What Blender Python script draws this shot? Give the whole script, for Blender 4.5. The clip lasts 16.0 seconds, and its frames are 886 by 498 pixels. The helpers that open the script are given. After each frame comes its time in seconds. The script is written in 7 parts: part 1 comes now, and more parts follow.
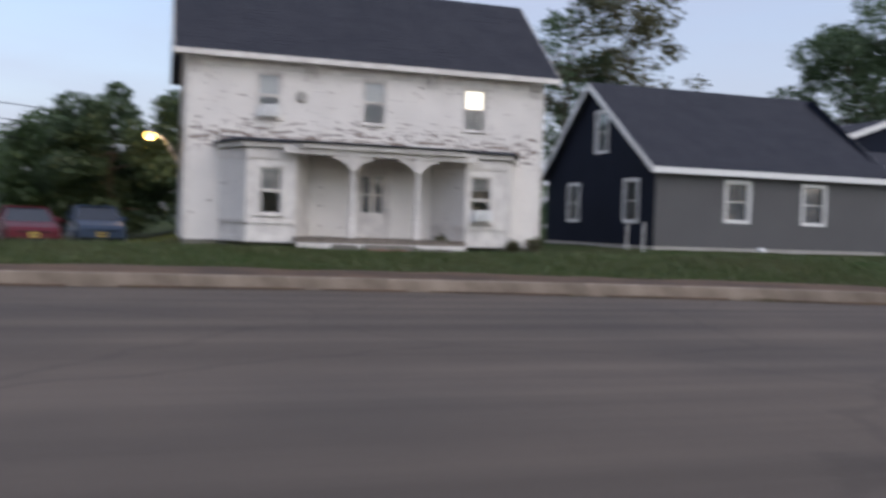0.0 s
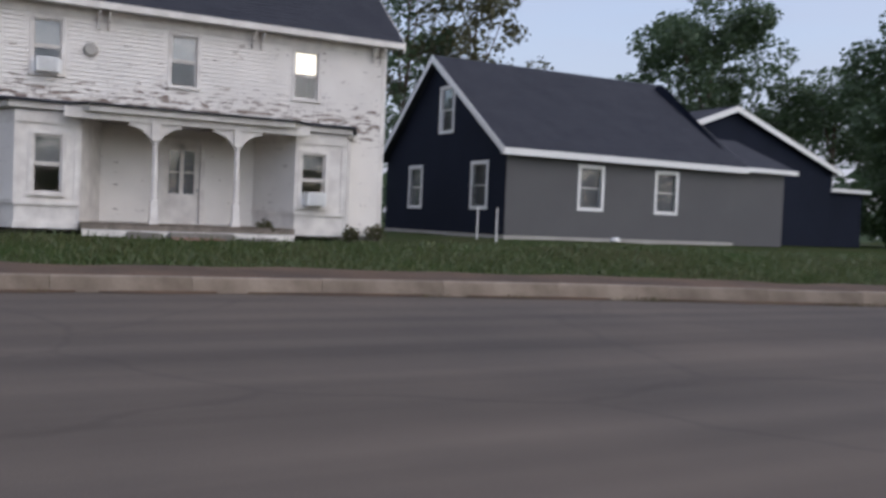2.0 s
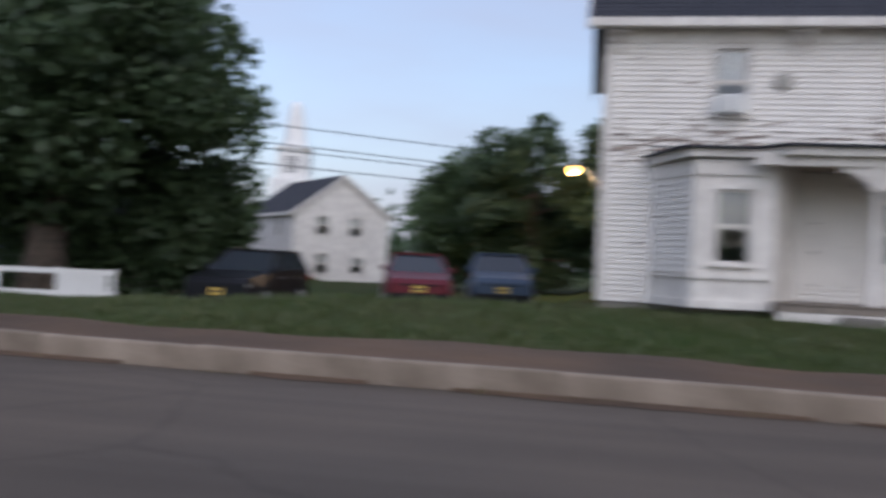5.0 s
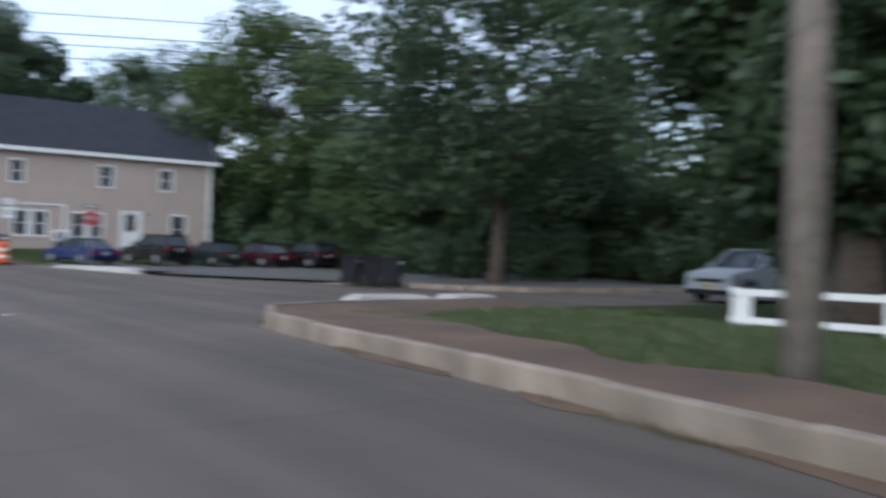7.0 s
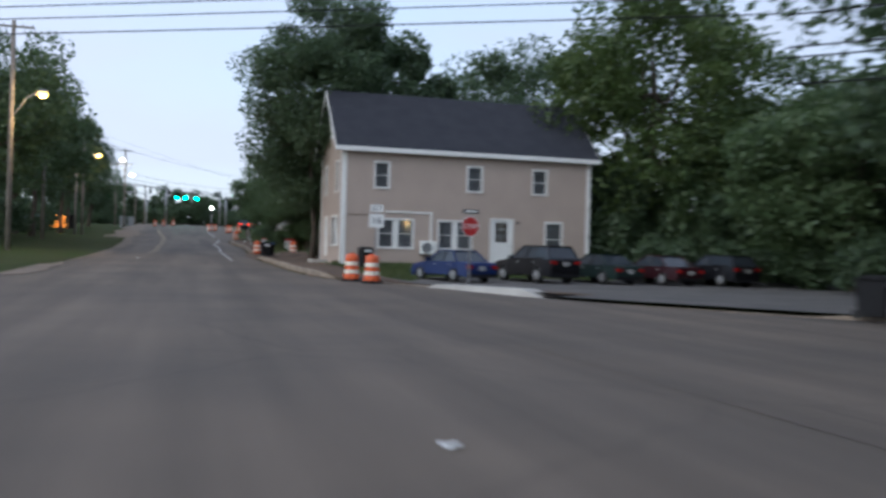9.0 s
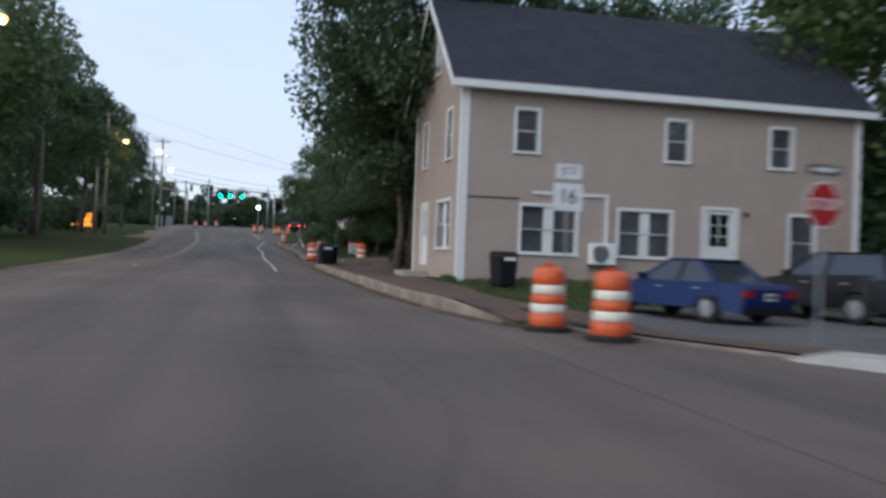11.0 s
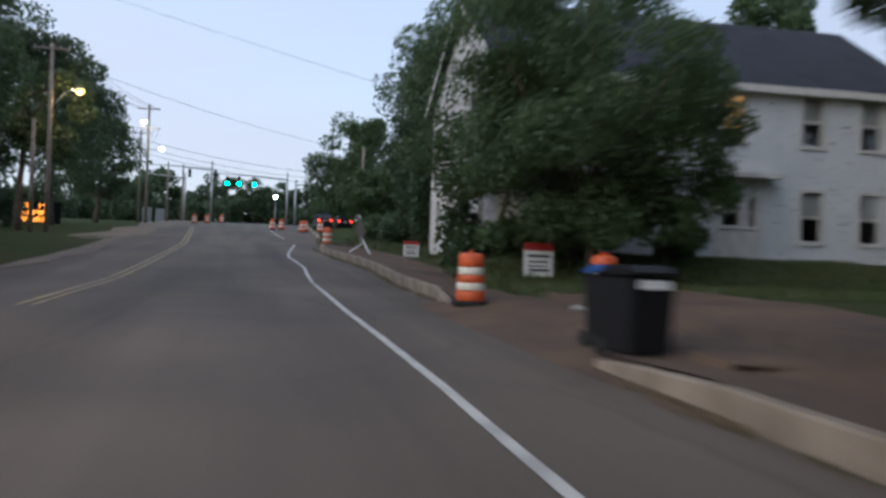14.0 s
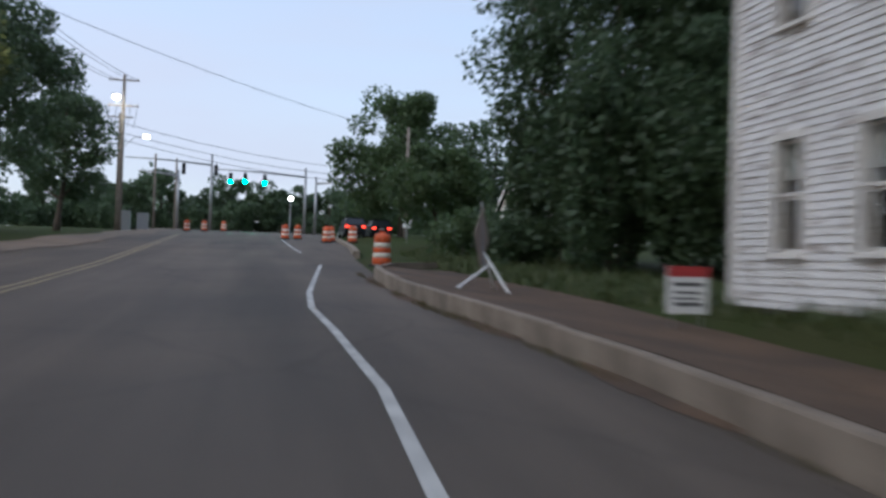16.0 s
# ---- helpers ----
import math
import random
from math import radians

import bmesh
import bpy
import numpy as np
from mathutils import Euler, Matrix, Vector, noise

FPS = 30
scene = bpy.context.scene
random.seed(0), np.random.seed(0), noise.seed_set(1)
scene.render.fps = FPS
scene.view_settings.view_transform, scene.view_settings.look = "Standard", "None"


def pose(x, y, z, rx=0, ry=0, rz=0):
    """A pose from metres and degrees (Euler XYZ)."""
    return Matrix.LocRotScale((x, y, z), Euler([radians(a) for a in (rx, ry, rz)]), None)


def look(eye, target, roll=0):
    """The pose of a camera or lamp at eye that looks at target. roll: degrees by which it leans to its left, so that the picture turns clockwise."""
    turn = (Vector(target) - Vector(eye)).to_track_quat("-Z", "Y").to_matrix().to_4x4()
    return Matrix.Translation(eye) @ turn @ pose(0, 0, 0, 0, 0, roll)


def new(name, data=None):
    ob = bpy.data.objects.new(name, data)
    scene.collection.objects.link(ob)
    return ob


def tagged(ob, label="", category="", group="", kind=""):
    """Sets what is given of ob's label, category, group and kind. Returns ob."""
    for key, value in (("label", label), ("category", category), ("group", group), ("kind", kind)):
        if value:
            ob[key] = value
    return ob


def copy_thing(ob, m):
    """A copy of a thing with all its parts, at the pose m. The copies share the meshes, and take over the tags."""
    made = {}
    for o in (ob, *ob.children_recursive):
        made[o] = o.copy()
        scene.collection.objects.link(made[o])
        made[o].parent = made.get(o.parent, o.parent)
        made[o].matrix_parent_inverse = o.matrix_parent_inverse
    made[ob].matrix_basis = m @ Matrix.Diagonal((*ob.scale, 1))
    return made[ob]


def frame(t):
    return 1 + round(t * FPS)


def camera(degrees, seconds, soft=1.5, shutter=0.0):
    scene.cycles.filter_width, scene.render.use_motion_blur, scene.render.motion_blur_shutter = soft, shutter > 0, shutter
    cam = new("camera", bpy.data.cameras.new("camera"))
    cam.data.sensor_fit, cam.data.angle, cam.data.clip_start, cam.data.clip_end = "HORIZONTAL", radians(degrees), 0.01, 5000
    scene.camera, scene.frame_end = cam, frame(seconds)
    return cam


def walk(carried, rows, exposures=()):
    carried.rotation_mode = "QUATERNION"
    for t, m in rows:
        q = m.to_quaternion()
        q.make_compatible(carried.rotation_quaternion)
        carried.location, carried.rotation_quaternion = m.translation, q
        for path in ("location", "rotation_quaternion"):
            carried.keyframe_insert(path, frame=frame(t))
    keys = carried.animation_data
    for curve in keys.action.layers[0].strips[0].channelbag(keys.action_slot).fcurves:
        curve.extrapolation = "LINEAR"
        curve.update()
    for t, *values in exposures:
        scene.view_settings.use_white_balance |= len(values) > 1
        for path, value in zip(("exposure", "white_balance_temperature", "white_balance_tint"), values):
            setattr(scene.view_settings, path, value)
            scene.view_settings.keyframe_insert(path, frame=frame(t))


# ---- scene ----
EXPOSURES = [(0.0, 0.64, 6000, 11), (5.0, 0.54, 5850, 11), (7.5, 1.2, 5600, 2), (8.2, 0.86, 5650, 2), (9.0, 0.74, 5700, 3), (16.0, 0.54, 5750, 4)]
# ---- camera: seconds, place, yaw, pitch, roll ----
PATH = [
    (0.0, -20.35, -19.70, 1.40, -107.39, -1.43, 1.89),
    (0.5, -19.58, -20.06, 1.38, -113.01, -1.94, 2.09),
    (1.0, -18.41, -20.59, 1.36, -116.56, -1.63, 2.17),
    (1.5, -17.59, -20.79, 1.38, -118.39, -1.40, 2.29),
    (2.0, -16.71, -21.00, 1.34, -117.96, -1.81, 2.32),
    (2.5, -15.66, -21.26, 1.31, -115.76, -2.65, 2.25),
    (3.0, -15.08, -21.25, 1.29, -112.16, -3.36, 2.14),
    (3.5, -14.17, -21.23, 1.33, -106.65, -2.18, 1.85),
    (4.0, -13.13, -21.27, 1.36, -98.49, -0.57, 1.81),
    (4.5, -12.34, -21.00, 1.39, -88.97, 1.27, 2.00),
    (5.0, -11.05, -20.50, 1.34, -79.79, 0.99, 2.75),
    (5.2, -10.43, -20.16, 1.33, -75.35, 0.87, 2.96),
    (7.3, -5.93, -14.01, 1.34, -32.02, 0.12, 1.66),
    (7.5, -5.72, -13.33, 1.32, -29.18, 0.02, 1.75),
    (7.7, -5.55, -12.55, 1.31, -26.01, -0.07, 1.84),
    (8.0, -5.45, -10.92, 1.34, -22.74, 0.15, 1.75),
    (8.2, -5.38, -9.65, 1.36, -21.10, 0.10, 1.73),
    (8.5, -5.15, -7.65, 1.38, -18.99, 0.11, 1.57),
    (9.0, -4.76, -3.95, 1.37, -16.18, 0.28, 1.49),
    (9.2, -4.59, -2.41, 1.37, -15.31, 0.33, 1.46),
    (11.3, -3.46, 19.07, 1.32, -13.10, 0.61, 2.10),
    (11.5, -3.46, 21.09, 1.39, -13.07, 0.57, 1.99),
    (12.0, -3.41, 26.28, 1.55, -12.56, 0.39, 1.52),
    (12.5, -3.42, 31.71, 1.62, -12.33, 0.37, 1.38),
    (13.0, -3.47, 37.42, 1.70, -12.19, 0.34, 1.35),
    (13.5, -3.69, 43.77, 1.80, -13.01, 0.30, 1.61),
    (14.0, -3.42, 49.83, 1.86, -12.55, 0.43, 1.88),
    (14.5, -3.23, 56.28, 1.95, -12.57, 0.71, 1.75),
    (15.0, -2.86, 62.61, 2.04, -11.99, 0.70, 1.96),
    (15.5, -2.56, 68.80, 2.19, -11.64, 0.93, 1.80),
    (16.0, -2.26, 74.55, 2.30, -11.44, 1.08, 1.84),
]


def head_pose(x, y, z, yaw, pitch, roll):
    a = radians(yaw)
    b = radians(pitch)
    way = Vector((-math.sin(a) * math.cos(b), math.cos(a) * math.cos(b), math.sin(b)))
    eye = Vector((x, y, z))
    return look(eye, eye + way * 5, roll)


cam = camera(52.04, 16.0, soft=3.0, shutter=1.0)
walk(cam, [(t, head_pose(*r)) for t, *r in PATH], exposures=EXPOSURES)

# ---- light ----
world = bpy.data.worlds.new("dusk")
scene.world = world
world.use_nodes = True
wn = world.node_tree.nodes
wl = world.node_tree.links
sky = wn.new("ShaderNodeTexSky")
sky.sky_type = "NISHITA"
sky.sun_disc = False
sky.sun_elevation = radians(36.0)
sky.sun_rotation = radians(-118)
sky.air_density = 1.3
sky.dust_density = 1.6
sky.ozone_density = 2.4
# a thin veil of evening cloud drawn over the clear sky
veil = wn.new("ShaderNodeMix")
veil.data_type = "RGBA"
veil.inputs[7].default_value = (2.68, 2.6, 3.02, 1)
where = wn.new("ShaderNodeTexCoord")
spread = wn.new("ShaderNodeMapping")
spread.inputs["Scale"].default_value = (1.0, 1.0, 4.5)
cloud = wn.new("ShaderNodeTexNoise")
cloud.inputs["Scale"].default_value = 1.6
cloud.inputs["Detail"].default_value = 6
cloud.inputs["Roughness"].default_value = 0.5
thick = wn.new("ShaderNodeMapRange")
thick.inputs[1].default_value, thick.inputs[2].default_value = 0.3, 0.7
thick.inputs[3].default_value, thick.inputs[4].default_value = 0.55, 0.9
wl.new(where.outputs["Generated"], spread.inputs["Vector"])
wl.new(spread.outputs[0], cloud.inputs["Vector"])
wl.new(cloud.outputs["Fac"], thick.inputs[0])
wl.new(thick.outputs[0], veil.inputs[0])
wl.new(sky.outputs[0], veil.inputs[6])
# the evening sky is brightest in the west, where the sun has gone down, and darkest in the east
west = wn.new("ShaderNodeVectorMath")
west.operation = "DOT_PRODUCT"
west.inputs[1].default_value = (-0.95, 0.3, 0.0)
glow = wn.new("ShaderNodeMapRange")
glow.inputs[1].default_value, glow.inputs[2].default_value = -1.0, 1.0
glow.inputs[3].default_value, glow.inputs[4].default_value = 0.92, 1.38
tone = wn.new("ShaderNodeVectorMath")
tone.operation = "SCALE"
wl.new(where.outputs["Generated"], west.inputs[0])
wl.new(west.outputs["Value"], glow.inputs[0])
wl.new(veil.outputs[2], tone.inputs[0])
wl.new(glow.outputs[0], tone.inputs["Scale"])
wl.new(tone.outputs[0], wn["Background"].inputs[0])
wn["Background"].inputs[1].default_value = 0.15

sun = new("sun", bpy.data.lights.new("sun", "SUN"))
sun.data.energy = 0.5
sun.data.angle = radians(60)
sun.data.color = (1.0, 0.86, 0.72)
sun.matrix_world = look((-52, -28, 42), (0, 0, 0))

# ---- materials ----


def node_mat(name, color, rough=0.7, metal=0.0, second=None, scale=3.0, amount=0.5, bump=0.0, bump_scale=40.0, fine=0.12, spec=0.5, per_object=0.0):
    """A surface with colour that drifts at a large and a small scale, and fine relief."""
    m = bpy.data.materials.new(name)
    m.use_nodes = True
    n, l = m.node_tree.nodes, m.node_tree.links
    b = n["Principled BSDF"]
    b.inputs["Roughness"].default_value = rough
    b.inputs["Metallic"].default_value = metal
    b.inputs["Specular IOR Level"].default_value = spec
    co = n.new("ShaderNodeTexCoord")
    big = n.new("ShaderNodeTexNoise")
    big.inputs["Scale"].default_value = scale
    big.inputs["Detail"].default_value = 5
    small = n.new("ShaderNodeTexNoise")
    small.inputs["Scale"].default_value = bump_scale
    small.inputs["Detail"].default_value = 4
    l.new(co.outputs["Object"], big.inputs["Vector"])
    l.new(co.outputs["Object"], small.inputs["Vector"])
    ramp = n.new("ShaderNodeValToRGB")
    ramp.color_ramp.elements[0].position = 0.35
    ramp.color_ramp.elements[1].position = 0.68
    s = second or tuple(c * 0.75 for c in color)
    ramp.color_ramp.elements[0].color = (*[a + (b2 - a) * amount for a, b2 in zip(color, s)], 1)
    ramp.color_ramp.elements[1].color = (*color, 1)
    l.new(big.outputs["Fac"], ramp.inputs["Fac"])
    hsv = n.new("ShaderNodeHueSaturation")
    mr = n.new("ShaderNodeMapRange")
    mr.inputs[3].default_value = 1 - fine
    mr.inputs[4].default_value = 1 + fine
    l.new(small.outputs["Fac"], mr.inputs[0])
    l.new(ramp.outputs["Color"], hsv.inputs["Color"])
    if per_object:
        info = n.new("ShaderNodeObjectInfo")
        mr2 = n.new("ShaderNodeMapRange")
        mr2.inputs[3].default_value = 1 - per_object
        mr2.inputs[4].default_value = 1 + per_object
        mul = n.new("ShaderNodeMath")
        mul.operation = "MULTIPLY"
        l.new(info.outputs["Random"], mr2.inputs[0])
        l.new(mr2.outputs[0], mul.inputs[0])
        l.new(mr.outputs[0], mul.inputs[1])
        l.new(mul.outputs[0], hsv.inputs["Value"])
    else:
        l.new(mr.outputs[0], hsv.inputs["Value"])
    l.new(hsv.outputs["Color"], b.inputs["Base Color"])
    if bump:
        bp = n.new("ShaderNodeBump")
        bp.inputs["Strength"].default_value = bump
        bp.inputs["Distance"].default_value = 0.02
        l.new(small.outputs["Fac"], bp.inputs["Height"])
        l.new(bp.outputs["Normal"], b.inputs["Normal"])
    return m


def glow_mat(name, color, strength):
    m = bpy.data.materials.new(name)
    m.use_nodes = True
    b = m.node_tree.nodes["Principled BSDF"]
    b.inputs["Base Color"].default_value = (*color, 1)
    b.inputs["Emission Color"].default_value = (*color, 1)
    b.inputs["Emission Strength"].default_value = strength
    return m


def glass_mat(name, tint=(0.9, 0.93, 0.95), coat=0.0):
    m = bpy.data.materials.new(name)
    m.use_nodes = True
    b = m.node_tree.nodes["Principled BSDF"]
    b.inputs["Base Color"].default_value = (*tint, 1)
    b.inputs["Roughness"].default_value = 0.03
    b.inputs["IOR"].default_value = 1.5
    b.inputs["Transmission Weight"].default_value = 1.0
    b.inputs["Coat Weight"].default_value = coat
    return m


def leaf_mat(name, color, second, light=0.44):
    """Leaves: colour by leaf, some light let through."""
    m = bpy.data.materials.new(name)
    m.use_nodes = True
    n, l = m.node_tree.nodes, m.node_tree.links
    b = n["Principled BSDF"]
    b.inputs["Roughness"].default_value = 0.5
    b.inputs["Specular IOR Level"].default_value = 0.5
    geo = n.new("ShaderNodeNewGeometry")
    mix = n.new("ShaderNodeMix")
    mix.data_type = "RGBA"
    mix.inputs[6].default_value = (*color, 1)
    mix.inputs[7].default_value = (*second, 1)
    l.new(geo.outputs["Random Per Island"], mix.inputs[0])
    l.new(mix.outputs[2], b.inputs["Base Color"])
    tr = n.new("ShaderNodeBsdfTranslucent")
    l.new(mix.outputs[2], tr.inputs["Color"])
    ms = n.new("ShaderNodeMixShader")
    ms.inputs[0].default_value = light
    l.new(b.outputs[0], ms.inputs[1])
    l.new(tr.outputs[0], ms.inputs[2])
    l.new(ms.outputs[0], n["Material Output"].inputs["Surface"])
    return m


def peeling_mat(name, paint, wood, amount=0.5, lo=3.0, hi=4.6):
    """Old white paint that has flaked off in long patches, most of all in one band of the wall."""
    m = node_mat(name, paint, rough=0.6, second=tuple(c * 0.86 for c in paint), scale=0.8, amount=0.8, bump=0.15, bump_scale=25, fine=0.05)
    n, l = m.node_tree.nodes, m.node_tree.links
    b = n["Principled BSDF"]
    src = b.inputs["Base Color"].links[0].from_socket
    co = n.new("ShaderNodeTexCoord")
    mp = n.new("ShaderNodeMapping")
    mp.inputs["Scale"].default_value = (1.3, 1.3, 7.0)
    l.new(co.outputs["Object"], mp.inputs["Vector"])
    no = n.new("ShaderNodeTexNoise")
    no.inputs["Scale"].default_value = 1.6
    no.inputs["Detail"].default_value = 8
    no.inputs["Roughness"].default_value = 0.65
    l.new(mp.outputs[0], no.inputs["Vector"])
    sep = n.new("ShaderNodeSeparateXYZ")
    l.new(co.outputs["Object"], sep.inputs[0])
    up = n.new("ShaderNodeMapRange")
    up.interpolation_type = "SMOOTHSTEP"
    up.inputs[1].default_value, up.inputs[2].default_value = lo - 0.9, lo + 0.2
    up.inputs[3].default_value, up.inputs[4].default_value = -0.08, 0.075
    dn = n.new("ShaderNodeMapRange")
    dn.interpolation_type = "SMOOTHSTEP"
    dn.inputs[1].default_value, dn.inputs[2].default_value = hi - 0.5, hi + 0.7
    dn.inputs[3].default_value, dn.inputs[4].default_value = 0.0, -0.13
    l.new(sep.outputs[2], up.inputs[0])
    l.new(sep.outputs[2], dn.inputs[0])
    ad = n.new("ShaderNodeMath")
    ad2 = n.new("ShaderNodeMath")
    l.new(up.outputs[0], ad.inputs[0])
    l.new(dn.outputs[0], ad.inputs[1])
    l.new(no.outputs["Fac"], ad2.inputs[0])
    l.new(ad.outputs[0], ad2.inputs[1])
    th = n.new("ShaderNodeMapRange")
    th.inputs[1].default_value = 0.66 - 0.1 * amount
    th.inputs[2].default_value = 0.69 - 0.1 * amount
    l.new(ad2.outputs[0], th.inputs[0])
    mix = n.new("ShaderNodeMix")
    mix.data_type = "RGBA"
    mix.inputs[7].default_value = (*wood, 1)
    l.new(th.outputs[0], mix.inputs[0])
    l.new(src, mix.inputs[6])
    l.new(mix.outputs[2], b.inputs["Base Color"])
    return m


def asphalt_mat():
    """Worn asphalt: pale wheel tracks along the road, patches, fine grit."""
    m = node_mat("asphalt", (0.119, 0.094, 0.071), 0.8, second=(0.08, 0.0655, 0.052), scale=0.22, amount=0.9, bump=0.3, bump_scale=55, fine=0.22, spec=0.35)
    n, l = m.node_tree.nodes, m.node_tree.links
    b = n["Principled BSDF"]
    src = b.inputs["Base Color"].links[0].from_socket
    co = n.new("ShaderNodeTexCoord")
    mp = n.new("ShaderNodeMapping")
    mp.inputs["Scale"].default_value = (0.9, 0.035, 1.0)
    l.new(co.outputs["Object"], mp.inputs["Vector"])
    no = n.new("ShaderNodeTexNoise")
    no.inputs["Scale"].default_value = 1.0
    no.inputs["Detail"].default_value = 6
    l.new(mp.outputs[0], no.inputs["Vector"])
    mr = n.new("ShaderNodeMapRange")
    mr.inputs[1].default_value, mr.inputs[2].default_value = 0.3, 0.7
    mr.inputs[3].default_value, mr.inputs[4].default_value = 0.72, 1.28
    l.new(no.outputs["Fac"], mr.inputs[0])
    vo = n.new("ShaderNodeTexVoronoi")
    vo.feature = "DISTANCE_TO_EDGE"
    vo.inputs["Scale"].default_value = 0.28
    wob = n.new("ShaderNodeTexNoise")
    wob.inputs["Scale"].default_value = 1.1
    wob.inputs["Detail"].default_value = 5
    mixv = n.new("ShaderNodeMix")
    mixv.data_type = "VECTOR"
    mixv.inputs[0].default_value = 0.35
    l.new(co.outputs["Object"], wob.inputs["Vector"])
    l.new(co.outputs["Object"], mixv.inputs[4])
    l.new(wob.outputs["Color"], mixv.inputs[5])
    l.new(mixv.outputs[1], vo.inputs["Vector"])
    cr = n.new("ShaderNodeMapRange")
    cr.inputs[1].default_value, cr.inputs[2].default_value = 0.004, 0.012
    cr.inputs[3].default_value, cr.inputs[4].default_value = 0.85, 1.0
    l.new(vo.outputs["Distance"], cr.inputs[0])
    mu = n.new("ShaderNodeMath")
    mu.operation = "MULTIPLY"
    l.new(mr.outputs[0], mu.inputs[0])
    l.new(cr.outputs[0], mu.inputs[1])
    hs = n.new("ShaderNodeHueSaturation")
    l.new(src, hs.inputs["Color"])
    l.new(mu.outputs[0], hs.inputs["Value"])
    l.new(hs.outputs["Color"], b.inputs["Base Color"])
    return m


M = {}
M["grass"] = node_mat("grass", (0.036, 0.058, 0.016), 0.9, second=(0.052, 0.054, 0.022), scale=0.35, amount=0.9, bump=0.6, bump_scale=14, fine=0.35, spec=0.05)
M["dirt"] = node_mat("dirt", (0.122, 0.074, 0.042), 0.95, second=(0.062, 0.041, 0.026), scale=0.6, amount=0.9, bump=0.5, bump_scale=18, fine=0.3)
M["sand"] = node_mat("dusty gravel", (0.2, 0.152, 0.108), 0.95, second=(0.12, 0.094, 0.07), scale=0.5, amount=0.9, bump=0.4, bump_scale=22, fine=0.25)
M["asphalt"] = asphalt_mat()
M["lot"] = node_mat("gravel lot", (0.11, 0.1, 0.09), 0.9, second=(0.07, 0.066, 0.06), scale=0.4, amount=0.9, bump=0.4, bump_scale=30, fine=0.3)
M["granite"] = node_mat("granite kerb", (0.29, 0.234, 0.178), 0.85, second=(0.145, 0.112, 0.08), scale=1.5, amount=0.95, bump=0.3, bump_scale=30, fine=0.18, per_object=0.12)
M["concrete"] = node_mat("concrete", (0.42, 0.40, 0.36), 0.85, second=(0.3, 0.28, 0.25), scale=0.9, amount=0.7, bump=0.2, bump_scale=30)
M["line"] = node_mat("road paint", (0.62, 0.61, 0.56), 0.7, second=(0.3, 0.29, 0.27), scale=2.5, amount=0.9, bump=0.1, bump_scale=50)
M["yellow"] = node_mat("yellow road paint", (0.34, 0.26, 0.12), 0.7, second=(0.17, 0.135, 0.085), scale=2.5, amount=0.9)
M["w_siding"] = peeling_mat("flaking white paint", (0.8, 0.76, 0.70), (0.22, 0.17, 0.14), 1.05, 3.0, 3.35)
M["w_trim"] = node_mat("old white trim", (0.8, 0.76, 0.70), 0.6, second=(0.5, 0.46, 0.42), scale=2.5, amount=0.6, bump=0.1, bump_scale=30)
M["h_siding"] = peeling_mat("flaking white clapboard", (0.8, 0.79, 0.78), (0.34, 0.3, 0.27), -0.12, 0.0, 6.0)
M["h_worn"] = peeling_mat("worn white clapboard", (0.78, 0.75, 0.72), (0.36, 0.31, 0.27), 0.3, 0.0, 6.0)
M["roof_dark"] = node_mat("asphalt shingle", (0.022, 0.024, 0.033), 0.9, second=(0.034, 0.035, 0.044), scale=1.2, amount=0.8, bump=0.5, bump_scale=25, fine=0.3)
M["d_front"] = node_mat("grey siding", (0.103, 0.1, 0.1), 0.75, second=(0.088, 0.085, 0.086), scale=0.6, amount=0.7, bump=0.1)
M["d_gable"] = node_mat("navy siding", (0.013, 0.0165, 0.029), 0.85, second=(0.010, 0.013, 0.022), scale=0.6, amount=0.7, bump=0.1, spec=0.15)
M["white"] = node_mat("white vinyl trim", (0.78, 0.77, 0.74), 0.5, scale=2.0, amount=0.15)
M["t_siding"] = node_mat("tan vinyl siding", (0.43, 0.348, 0.29), 0.6, second=(0.385, 0.31, 0.258), scale=0.7, amount=0.8, bump=0.08)
M["church"] = node_mat("fresh white church paint", (0.88, 0.86, 0.83), 0.55, second=(0.8, 0.78, 0.75), scale=0.8, amount=0.5)
M["brick"] = node_mat("foundation brick", (0.28, 0.16, 0.12), 0.9, scale=4, amount=0.8, bump=0.3)
M["stone"] = node_mat("fieldstone", (0.26, 0.24, 0.21), 0.9, scale=3, amount=0.9, bump=0.4, per_object=0.2)
M["glass"] = glass_mat("window glass", coat=0.25)
M["dark_glass"] = node_mat("car glass", (0.035, 0.042, 0.052), 0.06, scale=1, amount=0.2, fine=0.02)
M["blind"] = node_mat("window blind", (0.5, 0.5, 0.48), 0.8, scale=4, amount=0.4)
M["curtain"] = node_mat("dim grey curtain", (0.13, 0.135, 0.15), 0.9, second=(0.09, 0.09, 0.1), scale=3, amount=0.7)
M["net"] = node_mat("grey net curtain", (0.26, 0.26, 0.26), 0.9, second=(0.17, 0.17, 0.18), scale=3, amount=0.7)
# no lamp: emission that imitates bright sky mirrored in one upper sash
M["sky_reflection"] = glow_mat("glowing sky reflection", (1.0, 0.9, 0.72), 0.9)
M["room"] = node_mat("dim interior", (0.09, 0.08, 0.075), 0.9, scale=1, amount=0.5)
M["bark"] = node_mat("bark", (0.13, 0.095, 0.07), 0.95, second=(0.06, 0.05, 0.04), scale=6, amount=0.9, bump=0.8, bump_scale=12, fine=0.3)
